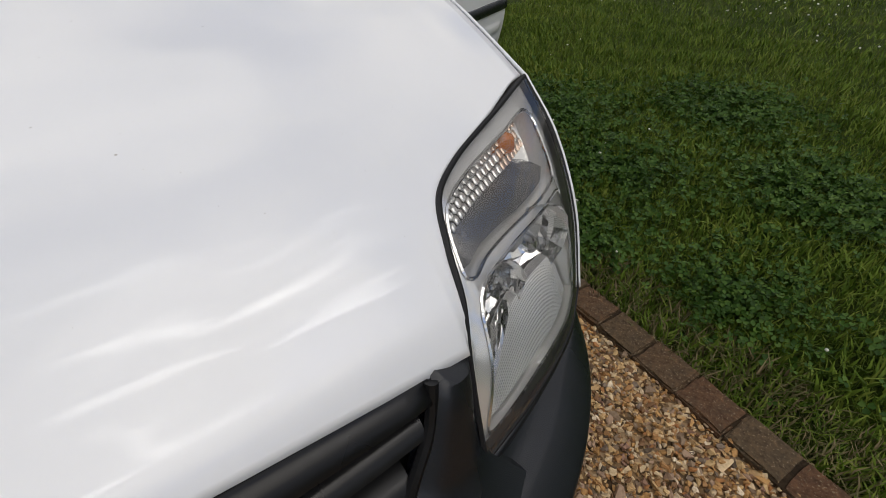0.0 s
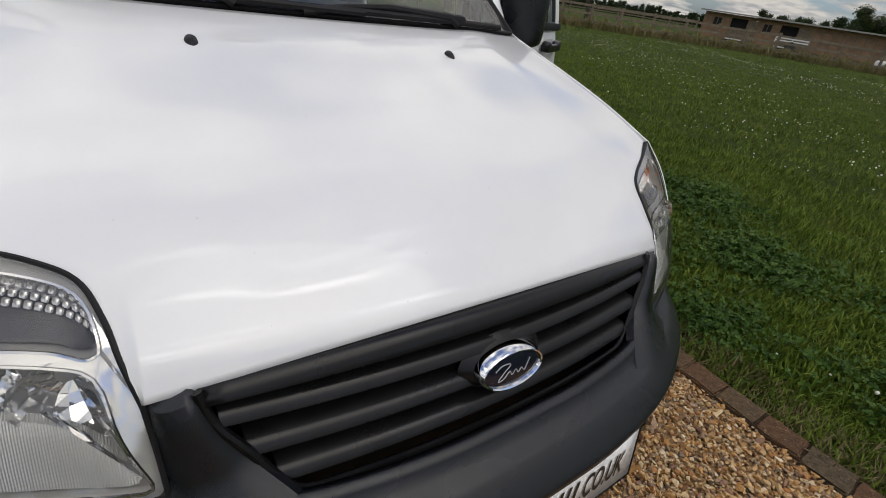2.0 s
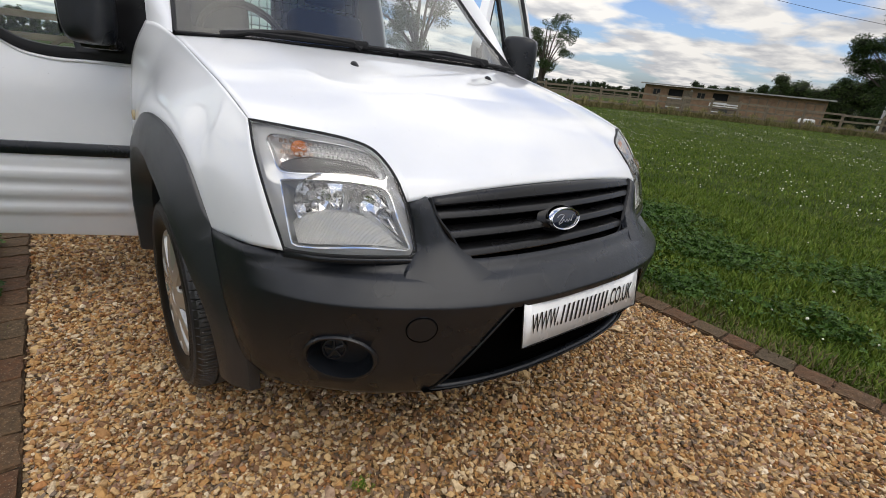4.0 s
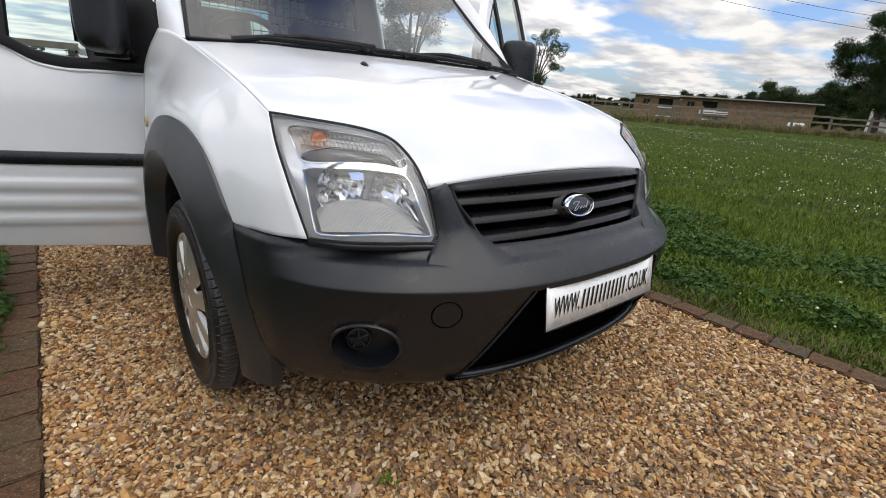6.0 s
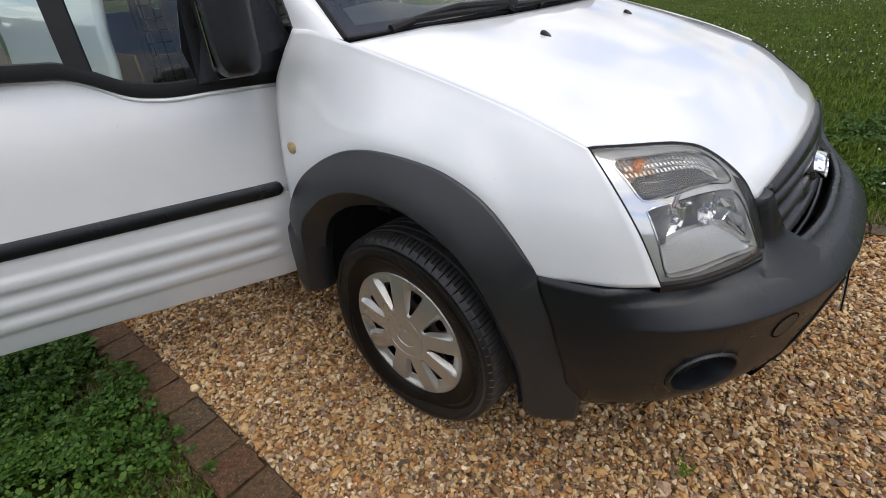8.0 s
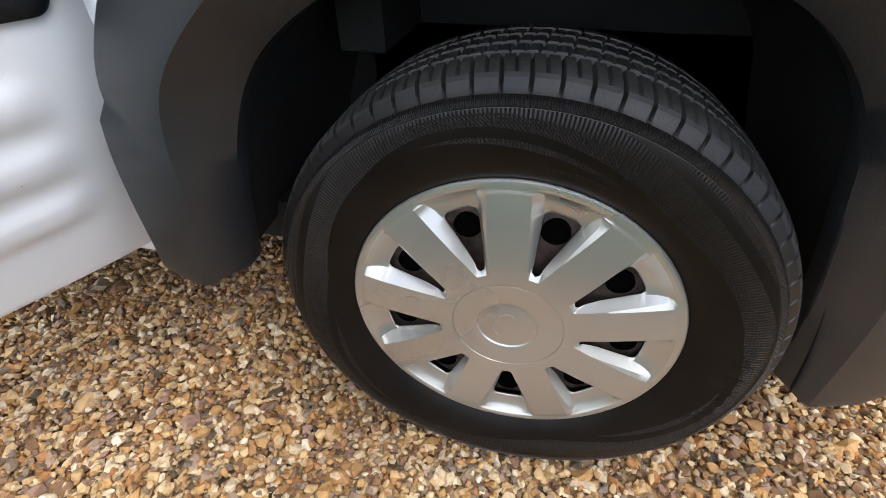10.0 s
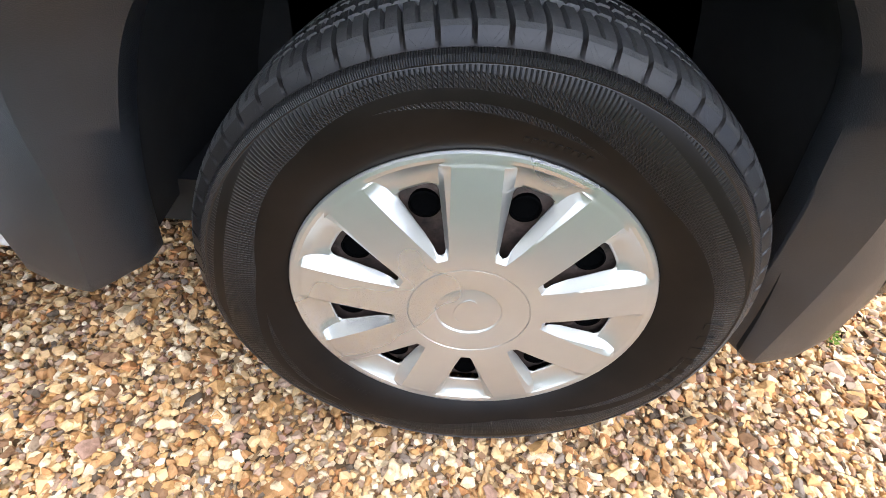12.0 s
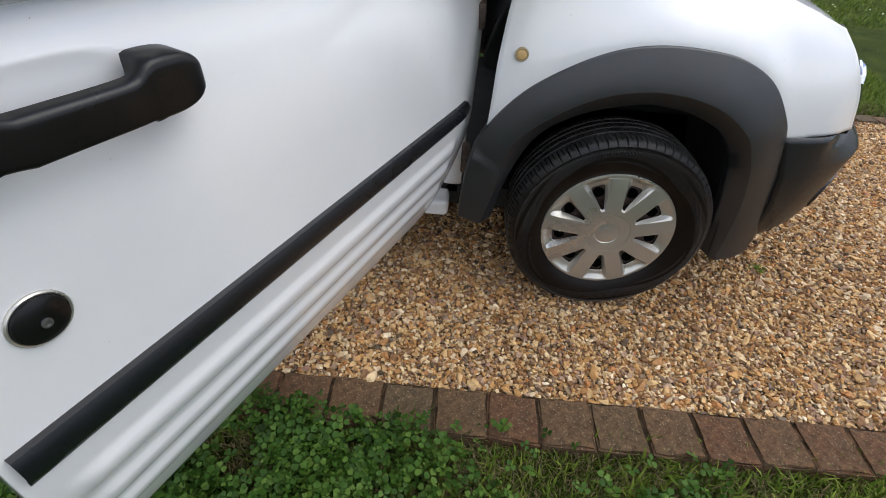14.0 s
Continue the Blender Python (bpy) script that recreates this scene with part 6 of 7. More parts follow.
LAWN = ground_mat("lawn_soil", [(0.3, (0.021, 0.037, 0.004)), (0.55, (0.044, 0.064, 0.008)), (0.75, (0.084, 0.094, 0.016))], 2.2, 0.95, 0.9, 90)
GRAVEL_BED = ground_mat("gravel_bed", [(0.0, (0.07, 0.046, 0.025)), (0.3, (0.19, 0.118, 0.058)), (0.6, (0.31, 0.20, 0.102)), (0.85, (0.42, 0.30, 0.175)), (1.0, (0.16, 0.12, 0.08))], 60.0, 0.8, voronoi=True)
bm = bmesh.new()
ring = [0, 4, 9, 18, 40, 90, 250, 900, 3000]
c = [bm.verts.new((0, 0, -0.03))]
P = [[(r * math.cos(a), r * math.sin(a) + 1, -0.03 if r < 12 else 0.0) for r in ring[1:]] for a in np.linspace(0, 2 * math.pi, 49)[:-1]]
vs = sheet(bm, P, close_u=True)
for k in range(48):
    bm.faces.new((c[0], vs[k][0], vs[(k + 1) % 48][0]))
bmesh.ops.recalc_face_normals(bm, faces=bm.faces[:])
if sum(f.normal.z for f in bm.faces) < 0:
    bmesh.ops.reverse_faces(bm, faces=bm.faces[:])
ground = tagged(link_mesh("ground", bm, LAWN), "flat mown green lawn and paddock", "ground", kind="structure")
EDGE_L, EDGE_R = -1.238, 1.222
bm = bmesh.new()
sheet(bm, [[(x, y, -0.010) for y in np.linspace(-9, 9, 37)] for x in np.linspace(EDGE_L - 0.02, EDGE_R + 0.02, 9)])
drive = tagged(link_mesh("gravel_drive", bm, GRAVEL_BED), "drive of loose golden pea gravel", "drive", kind="structure")


# ---- scattered stuff: many small pieces in one mesh ----
def scatter(name, templates, pos, rot, scl, material, label, category, smooth=True):
    """Copies of small templates (verts, faces) at pos, turned by 3x3 matrices rot, scaled by scl (n, 3); one object."""
    V, F, base = [], [], 0
    pick = np.random.randint(0, len(templates), len(pos))
    for k, (tv, tf) in enumerate(templates):
        sel = np.where(pick == k)[0]
        if not len(sel):
            continue
        v = np.einsum("nij,nkj->nki", rot[sel], tv[None] * scl[sel][:, None]) + pos[sel][:, None]
        f = tf[None] + (np.arange(len(sel)) * len(tv))[:, None, None] + base
        V.append(v.reshape(-1, 3))
        F.append(f.reshape(-1, tf.shape[1]))
        base += v.shape[0] * v.shape[1]
    V, F = np.concatenate(V).astype(np.float32), np.concatenate(F).astype(np.int32)
    me = bpy.data.meshes.new(name)
    me.vertices.add(len(V))
    me.vertices.foreach_set("co", V.ravel())
    me.loops.add(F.size)
    me.loops.foreach_set("vertex_index", F.ravel())
    me.polygons.add(len(F))
    me.polygons.foreach_set("loop_start", np.arange(0, F.size, F.shape[1], dtype=np.int32))
    me.polygons.foreach_set("use_smooth", np.full(len(F), smooth, dtype=bool))
    me.update(calc_edges=True)
    me.validate()
    me.materials.append(material)
    return tagged(new(name, me), label, category, kind="stuff")


def turns(n, tilt):
    """Random turns: any heading, tipped by up to about tilt radians."""
    a, tx, ty = np.random.uniform(0, 2 * np.pi, n), np.random.normal(0, tilt, n), np.random.normal(0, tilt, n)
    ca, sa, z, o = np.cos(a), np.sin(a), np.zeros(n), np.ones(n)
    Rz = np.stack([np.stack([ca, -sa, z], -1), np.stack([sa, ca, z], -1), np.stack([z, z, o], -1)], 1)
    cx, sx_, cy, sy = np.cos(tx), np.sin(tx), np.cos(ty), np.sin(ty)
    Rx = np.stack([np.stack([o, z, z], -1), np.stack([z, cx, -sx_], -1), np.stack([z, sx_, cx], -1)], 1)
    Ry = np.stack([np.stack([cy, z, sy], -1), np.stack([z, o, z], -1), np.stack([-sy, z, cy], -1)], 1)
    return Rz @ Rx @ Ry


def ball(level):
    b = bmesh.new()
    bmesh.ops.create_icosphere(b, subdivisions=level, radius=1.0)
    v, f = np.array([q.co for q in b.verts]), np.array([[q.index for q in p.verts] for p in b.faces])
    b.free()
    return v, f


def pebbles(level, count):
    out = []
    v0, f0 = ball(level)
    for k in range(count):
        rng = np.random.RandomState(70 + k)
        v = v0.copy()
        for _ in range(6):  # flatten random facets, as broken flint has
            d = rng.normal(size=3)
            d /= np.linalg.norm(d)
            h = rng.uniform(0.42, 0.78)
            over = np.maximum(0, v @ d - h)
            v -= over[:, None] * d * 0.96
        v *= 1.12 * (1 + rng.normal(0, 0.025, (len(v), 1)))
        out.append((v, f0))
    return out


def flints(points, count):
    """Angular stones: the hull of a few random points, 20 to 40 faces each."""
    out = []
    for k in range(count):
        rng = np.random.RandomState(900 + k)
        b = bmesh.new()
        for q in range(points):
            d = rng.normal(size=3)
            d /= np.linalg.norm(d) ** 0.9
            b.verts.new(d * rng.uniform(0.88, 1.1))
        bmesh.ops.convex_hull(b, input=b.verts[:])
        bmesh.ops.delete(b, geom=[v for v in b.verts if not v.link_faces], context="VERTS")
        bmesh.ops.triangulate(b, faces=b.faces[:])
        b.verts.index_update()
        out.append((np.array([q.co for q in b.verts]), np.array([[q.index for q in p.verts] for p in b.faces])))
        b.free()
    return out


def stone_material():
    m, t, b = mat("pea_gravel")
    g = t.nodes.new("ShaderNodeNewGeometry")
    r = t.nodes.new("ShaderNodeValToRGB")
    r.color_ramp.interpolation = "CONSTANT"
    cols = [(0.0, (0.555, 0.385, 0.195)), (0.12, (0.455, 0.262, 0.105)), (0.25, (0.605, 0.465, 0.29)), (0.36, (0.35, 0.19, 0.08)), (0.46, (0.50, 0.33, 0.165)), (0.57, (0.215, 0.12, 0.062)), (0.67, (0.40, 0.19, 0.075)), (0.71, (0.60, 0.48, 0.33)), (0.78, (0.25, 0.178, 0.12)), (0.84, (0.36, 0.248, 0.172)), (0.89, (0.285, 0.172, 0.122)), (0.93, (0.20, 0.155, 0.12)), (0.955, (0.10, 0.073, 0.05)), (0.978, (0.76, 0.65, 0.49))]
    e = r.color_ramp.elements
    while len(e) < len(cols):
        e.new(0.5)
    for k, (p, c) in enumerate(cols):
        e[k].position, e[k].color = p, (*c, 1)
    t.links.new(g.outputs["Random Per Island"], r.inputs[0])
    v = obj_coords(t)
    n = noise_tex(t, v, 75, 6, 0.65)
    shade = ramp(t, n, [(0.25, (0.50, 0.44, 0.35)), (0.52, (1.05, 1.02, 0.96)), (0.8, (1.2, 1.16, 1.07))])
    t.links.new(mixed(t, 1.0, r.outputs[0], shade, "MULTIPLY"), b.inputs["Base Color"])
    b.inputs["Roughness"].default_value = 0.7
    b.inputs["Specular IOR Level"].default_value = 0.22
    bump(t, b, noise_tex(t, v, 260, 4, 0.6), 0.25, 0.002)
    return m


STONE = stone_material()


def gravel(name, x0, x1, y0, y1, cell, level, layers, hole=None, size=0.0112):
    nx_, ny_ = int((x1 - x0) / cell), int((y1 - y0) / cell)
    px, py = np.meshgrid(np.linspace(x0, x1, nx_), np.linspace(y0, y1, ny_))
    pts = np.stack([px.ravel(), py.ravel()], 1)
    allp = []
    for lay in range(layers):
        q = pts + np.random.uniform(-0.55, 0.55, pts.shape) * cell
        if lay:
            q = q[np.random.rand(len(q)) < (0.8, 0.62, 0.4)[lay]]
        if hole is not None:
            q = q[~hole(q[:, 0], q[:, 1])]
        z = np.random.normal(-0.006 + 0.0052 * lay, 0.0030, len(q)) + 0.004 * np.sin(q[:, 0] * 3.1 + 1) * np.sin(q[:, 1] * 2.3)
        allp.append(np.c_[q, z])
    pos = np.concatenate(allp)
    n = len(pos)
    s = size * np.exp(np.random.normal(-0.04, 0.36, n))
    scl = np.stack([s * np.random.uniform(1.0, 1.45, n), s * np.random.uniform(0.75, 1.05, n), s * np.random.uniform(0.50, 0.85, n)], 1)
    return scatter(name, flints(level, 16), pos, turns(n, 0.36), scl, STONE, "loose golden and grey pea gravel on the drive", "gravel", False)


NEAR = (-1.235, -0.55, 0.25, 1.85)
np.random.seed(5)
gravel("gravel", NEAR[0], NEAR[1], NEAR[2], NEAR[3], 0.0099, 16, 3, None, 0.0061)
gravel("gravel", EDGE_L + 0.005, EDGE_R, -1.6, 2.6, 0.0126, 10, 2, lambda x, y: ((x > NEAR[0] - 0.01) & (x < NEAR[1]) & (y > NEAR[2]) & (y < NEAR[3])) | ((np.abs(x) < 0.30) & (y > 0.85)), 0.0074)


# ---- grass, clover ----
def leaf_material(name, stops, rough=0.55):
    m, t, b = mat(name)
    g = t.nodes.new("ShaderNodeNewGeometry")
    v = obj_coords(t)
    patch = noise_tex(t, v, 1.3, 4, 0.6)
    mixf = t.nodes.new("ShaderNodeMath")
    mixf.operation = "MULTIPLY_ADD"
    mixf.inputs[1].default_value = 0.55
    t.links.new(g.outputs["Random Per Island"], mixf.inputs[0])
    sub = t.nodes.new("ShaderNodeMath")
    sub.operation = "MULTIPLY"
    sub.inputs[1].default_value = 0.48
    t.links.new(patch, sub.inputs[0])
    t.links.new(sub.outputs[0], mixf.inputs[2])
    t.links.new(ramp(t, mixf.outputs[0], stops), b.inputs["Base Color"])
    b.inputs["Roughness"].default_value = rough
    b.inputs["Specular IOR Level"].default_value = 0.12
    b.inputs["Subsurface Weight"].default_value = 0.0
    return m


GRASS = leaf_material("grass_blades", [(0.10, (0.022, 0.040, 0.005)), (0.36, (0.068, 0.117, 0.012)), (0.58, (0.120, 0.180, 0.022)), (0.80, (0.175, 0.208, 0.036)), (0.96, (0.27, 0.245, 0.088))])
DRY = leaf_material("dry_grass", [(0.15, (0.055, 0.075, 0.02)), (0.45, (0.13, 0.115, 0.05)), (0.7, (0.20, 0.155, 0.085)), (0.9, (0.34, 0.26, 0.14))])
CLOVER = leaf_material("clover_leaves", [(0.15, (0.013, 0.036, 0.004)), (0.5, (0.034, 0.080, 0.011)), (0.85, (0.085, 0.145, 0.025))], 0.45)
BLOSSOM = leaf_material("white_clover_blossom", [(0.2, (0.55, 0.52, 0.42)), (0.8, (0.80, 0.78, 0.70))], 0.7)


def blades(count):
    out = []
    for k in range(count):
        rng = np.random.RandomState(200 + k)
        bend, w = rng.uniform(0.15, 0.9), rng.uniform(0.045, 0.075)
        h = np.array([0, 0.55, 1.0])
        off = bend * h**2
        v = []
        for q, (hh, oo) in enumerate(zip(h, off)):
            ww = w * (1, 0.85, 0.0)[q]
            v += [(-ww, oo, hh * (1 - 0.25 * bend)), (ww, oo, hh * (1 - 0.25 * bend))] if q < 2 else [(0, oo, hh * (1 - 0.3 * bend))]
        f = [(0, 1, 3), (0, 3, 2), (2, 3, 4)]
        out.append((np.array(v, float), np.array(f)))
    return out


def lawn(name, n, x0, x1, y0, y1, height, material, label, keep=None, grow=1.0):
    pos = np.c_[np.random.uniform(x0, x1, n), np.random.uniform(y0, y1, n), np.full(n, -0.028)]
    if keep is not None:
        pos = pos[keep(pos[:, 0], pos[:, 1])]
    n = len(pos)
    h = height * np.random.uniform(0.55, 1.3, n) * (0.8 + 0.5 * np.sin(pos[:, 0] * 4.3 + 2 * np.sin(pos[:, 1] * 2.9)) ** 2)
    scl = np.stack([h * grow, h * np.random.uniform(0.5, 1.3, n), h], 1)
    return scatter(name, blades(10), pos, turns(n, 0.22), scl, material, label, "grass")


def edge_right(y):
    return 1.205 + 0.03 * y


lawn("grass", 210000, 1.33, 5.2, -2.2, 4.6, 0.047, GRASS, "short green lawn grass", lambda x, y: (x > edge_right(y) + 0.12) & (np.random.rand(len(x)) < np.clip(1.5 - 0.25 * x, 0.25, 1)), 1.05)
lawn("grass", 140000, 4.6, 16.0, -6.0, 12.0, 0.045, GRASS, "short green lawn grass", None, 1.6)
lawn("grass", 36000, -3.6, -1.33, -0.6, 4.2, 0.043, GRASS, "short green lawn grass", lambda x, y: (np.random.rand(len(x)) < np.clip(1.9 + 0.45 * x, 0.3, 1)) & ((y < 1.5) | (x < -2.4) | (np.random.rand(len(x)) < 0.35)), 1.1)
lawn("grass", 60000, 15.0, 38.0, -8.0, 30.0, 0.07, GRASS, "short green lawn grass", None, 2.8)
lawn("dry_grass", 11000, 1.25, 1.56, -2.0, 3.0, 0.05, DRY, "straw-coloured dry grass along the edging", lambda x, y: x > edge_right(y) + 0.112 - 0.035 * np.random.rand(len(x)) ** 2, 0.8)
lawn("grass", 8000, -1.52, -1.30, -0.6, 3.5, 0.036, GRASS, "short green lawn grass", lambda x, y: ((y < 1.5) | (np.random.rand(len(x)) < 0.3)) & (x < -1.350 + 0.05 * np.sin(7 * y) * np.sin(2.3 * y + 1) + 0.03 * np.random.rand(len(x)) ** 2), 0.9)
lawn("dry_grass", 24000, -1.54, -1.345, -0.6, 3.5, 0.030, DRY, "straw-coloured dry grass along the edging", lambda x, y: (x < -1.362 + 0.025 * np.sin(9 * y) * np.sin(3.7 * y + 1)) & (np.random.rand(len(x)) < np.where(np.sin(3.1 * y + 1.0) < 0.5, 1.0, 0.35)), 0.6)


def clover_leaf():
    v, f = [], []
    for k in range(3):
        a = 2 * math.pi * k / 3
        d, s = np.array([math.cos(a), math.sin(a), 0]), np.array([-math.sin(a), math.cos(a), 0])
        b0 = len(v)
        v += [0.05 * d, 0.5 * d + 0.46 * s + (0, 0, 0.16), 0.98 * d + 0.34 * s + (0, 0, 0.14), 0.92 * d + (0, 0, 0.02), 0.98 * d - 0.34 * s + (0, 0, 0.14), 0.5 * d - 0.46 * s + (0, 0, 0.16), 0.5 * d]
        f += [(b0, b0 + 6, b0 + 1), (b0 + 1, b0 + 6, b0 + 2), (b0 + 6, b0 + 3, b0 + 2), (b0, b0 + 5, b0 + 6), (b0 + 5, b0 + 4, b0 + 6), (b0 + 6, b0 + 4, b0 + 3)]
    return [(np.array(v, float), np.array(f))]


def clover(n, spots, label):
    """Clover grows in patches: spots are (x, y, radius)."""
    c = np.array(spots, float)
    k = np.random.choice(len(c), n, p=c[:, 2] ** 2 / (c[:, 2] ** 2).sum())
    pos = np.c_[c[k, :2] + np.random.normal(0, 0.6, (n, 2)) * c[k, 2:3], np.random.uniform(0.006, 0.055, n)]
    ragged = np.sin(pos[:, 0] * 17 + 2 * np.sin(pos[:, 1] * 9)) + np.sin(pos[:, 1] * 19 + 2 * np.sin(pos[:, 0] * 11))
    pos = pos[ragged > np.random.uniform(-2.2, 0.6, n)]
    ok = (pos[:, 0] > edge_right(pos[:, 1]) + 0.16) | (pos[:, 0] < -1.352 + 0.03 * np.sin(pos[:, 1] * 8) * np.sin(pos[:, 1] * 3.1 + 2) + 0.012 * np.random.rand(len(pos)))
    pos = pos[ok]
    s = np.random.uniform(0.010, 0.0205, len(pos))
    return scatter("clover", clover_leaf(), pos, turns(len(pos), 0.55), np.stack([s, s, s], 1), CLOVER, label, "clover")


clover(30000, [(-1.70, 1.66, 0.36), (-1.95, 1.25, 0.3), (-2.2, 1.9, 0.45), (-1.66, 2.2, 0.26), (-2.5, 1.0, 0.4), (-1.62, 0.75, 0.12)], "dense dark green clover growing in the lawn")
clover(15000, [(1.72, 0.42, 0.22), (1.55, 0.95, 0.2), (2.0, 1.25, 0.35), (1.9, -0.2, 0.2), (2.6, 0.6, 0.35), (2.3, 2.0, 0.4), (3.2, 1.4, 0.4), (1.6, -0.75, 0.15), (3.0, -0.3, 0.35)], "dense dark green clover growing in the lawn")


def blossoms(n, x0, x1, y0, y1, size, near=True):
    pos = np.c_[np.random.uniform(x0, x1, n), np.random.uniform(y0, y1, n), np.random.uniform(0.03, 0.055, n)]
    w = np.sin(pos[:, 0] * 0.9 + 1.2) * np.sin(pos[:, 1] * 0.7 + 0.6) + 0.6 * np.sin(pos[:, 0] * 2.3) * np.sin(pos[:, 1] * 2.9)
    pos = pos[w > np.random.uniform(-0.4, 0.8, n)]
    s = size * np.random.uniform(0.6, 1.2, len(pos))
    return scatter("clover_blossom", pebbles(1, 4), pos, turns(len(pos), 0.3), np.stack([s, s, s * 0.85], 1), BLOSSOM, "white clover flower heads dotted over the lawn", "flowers")


blossoms(260, 1.5, 6, -2.5, 5, 0.0085)
blossoms(7000, 5, 26, -6, 16, 0.0115)
blossoms(200, -3.2, -1.45, 0.2, 3, 0.006)
# a small weed in the gravel
for wx, wy in ((-0.565, 0.18),):
    n = 26
    pos = np.c_[np.random.normal(wx, 0.012, n), np.random.normal(wy, 0.012, n), np.random.uniform(0.004, 0.014, n)]
    s = np.random.uniform(0.004, 0.0085, n)
    scatter("weed", clover_leaf(), pos, turns(n, 0.5), np.stack([s, s, s], 1), GRASS, "small green weed growing through the gravel", "weed")

# ---- things far off ----
TIMBER = plain("weathered_timber", (0.175, 0.142, 0.098), 0.85, var=0.35, scale=5, bump_s=0.3, bump_scale=60)
CLADDING = plain("orange_brown_boarding", (0.25, 0.155, 0.09), 0.8, var=0.3, scale=2.0)
FELT = plain("pale_roof_felt", (0.30, 0.29, 0.27), 0.85)
BARK = plain("grey_brown_bark", (0.06, 0.048, 0.035), 0.9, var=0.4, scale=8, bump_s=0.5, bump_scale=40)
TANK = plain("white_painted_metal", (0.72, 0.72, 0.70), 0.4)


def rail_fence(pts, height, gap, label, group):
    """Post-and-rail fence along a line of ground points."""
    pts = [Vector((x, y, 0)) for x, y in pts]
    fence = thing("fence", label, "fence", pts[0], group)
    post_mesh = None
    for a, b in zip(pts, pts[1:]):
        n = max(1, round((b - a).length / gap))
        d = (b - a).normalized()
        ang = math.atan2(d.y, d.x)
        for k in range(n + 1):
            q = a.lerp(b, k / n)
            if post_mesh is None:
                bm = bmesh.new()
                soft_box(bm, (-0.07, -0.05, -0.1), (0.07, 0.05, height + 0.12), 0.012, 1)
                ob = part("post", bm, TIMBER, fence, smooth=False)
                post_mesh = ob.data
            else:
                ob = new("post", post_mesh)
                ob.parent = fence
            ob.matrix_basis = Matrix.Translation(q - pts[0] + Vector((0, 0, random.uniform(-0.05, 0.05)))) @ Matrix.Rotation(ang + random.uniform(-0.1, 0.1), 4, "Z") @ Matrix.Rotation(random.uniform(-0.03, 0.03), 4, "X")
            if k < n:
                for h in (0.32, 0.68, 1.0):
                    bm = bmesh.new()
                    z0, z1 = height * h + random.uniform(-0.03, 0.03), height * h + random.uniform(-0.03, 0.03)
                    e = a.lerp(b, (k + 1) / n) - pts[0]
                    s0 = q - pts[0]
                    side = Vector((-d.y, d.x, 0)) * -0.06
                    vs = []
                    for p_, z_ in ((s0, z0), (e, z1)):
                        for dz, ds in ((-0.055, 0), (0.055, 0), (0.055, 1), (-0.055, 1)):
                            vs.append(bm.verts.new(p_ + side * (1 + 0.5 * ds) + Vector((0, 0, z_ + dz))))
                    for f in ((0, 1, 5, 4), (1, 2, 6, 5), (2, 3, 7, 6), (3, 0, 4, 7), (0, 3, 2, 1), (4, 5, 6, 7)):
                        bm.faces.new([vs[i] for i in f])
                    part("rail", bm, TIMBER, fence, smooth=False)
    return fence


def polar(az, dist):
    return (-1.2 + dist * math.sin(radians(az)), -0.55 + dist * math.cos(radians(az)))


rail_fence([polar(44, 31), polar(53, 33), polar(62, 36), polar(72, 38), polar(86, 41)], 1.15, 1.9, "weathered post-and-rail paddock fence across the lawn's end", "paddock fences")
rail_fence([polar(36, 60), polar(50, 58), polar(60, 58)], 1.25, 2.4, "weathered post-and-rail paddock fence beyond the lawn", "paddock fences")
rail_fence([(-9.0, 9.3), (-3.6, 8.7)], 1.25, 1.8, "grey timber rail fence beside a field gate", "paddock fences")
rail_fence([(-0.2, 8.6), (0.8, 20.0), (18.0, 25.0)], 1.25, 2.0, "grey timber rail fence beside a field gate", "paddock fences")

# field gate with cross braces
gate = thing("field_gate", "grey timber five-bar field gate with crossed braces", "gate", (-3.5, 8.65, 0))
for z in (0.22, 0.44, 0.68, 0.94, 1.22):
    bm = bmesh.new()
    soft_box(bm, (0, -0.025, z - 0.045), (3.2, 0.025, z + 0.045), 0.006, 1)
    part("bar", bm, TIMBER, gate, smooth=False)
for a, b in (((0.1, 0.2), (1.6, 1.2)), ((1.6, 1.2), (3.1, 0.2)), ((0.1, 1.2), (1.6, 0.2)), ((1.6, 0.2), (3.1, 1.2))):
    bm = bmesh.new()
    tube(bm, [(a[0], -0.04, a[1]), (b[0], -0.04, b[1])], 0.045, 4, flat=0.5)
    part("brace", bm, TIMBER, gate, smooth=False)
for x in (0.0, 1.6, 3.15):
    bm = bmesh.new()
    soft_box(bm, (x - 0.05, -0.05, 0.08), (x + 0.05, 0.05, 1.3), 0.008, 1)
    part("upright", bm, TIMBER, gate, smooth=False)

# stable block
L, R = Vector((*polar(60.4, 62), 0)), Vector((*polar(76.4, 63), 0))
LEN = (R - L).length
shed = thing("stable_block", "long low timber stable block with open half doors", "stable", L)
shed.rotation_euler = (0, 0, math.atan2((R - L).y, (R - L).x))
H = 2.34
bm = bmesh.new()
opens = [(2.6, 4.1, 0.0, 2.05), (7.1, 8.6, 0.0, 2.05)]
xs_ = [0, 2.6, 4.1, 7.1, 8.6, LEN]
for x0, x1 in zip(xs_, xs_[1:]):
    if (x0, x1) in ((2.6, 4.1), (7.1, 8.6)):
        box(bm, (x0, 0, 2.05), (x1, 0.15, H))
    else:
        box(bm, (x0, 0, 0), (x1, 0.15, H))
box(bm, (0, 0.15, 0), (0.15, 4, H - 0.1))
box(bm, (LEN - 0.15, 0.15, 0), (LEN, 4, H - 0.1))
box(bm, (0, 4, 0), (LEN, 4.15, H - 0.2))
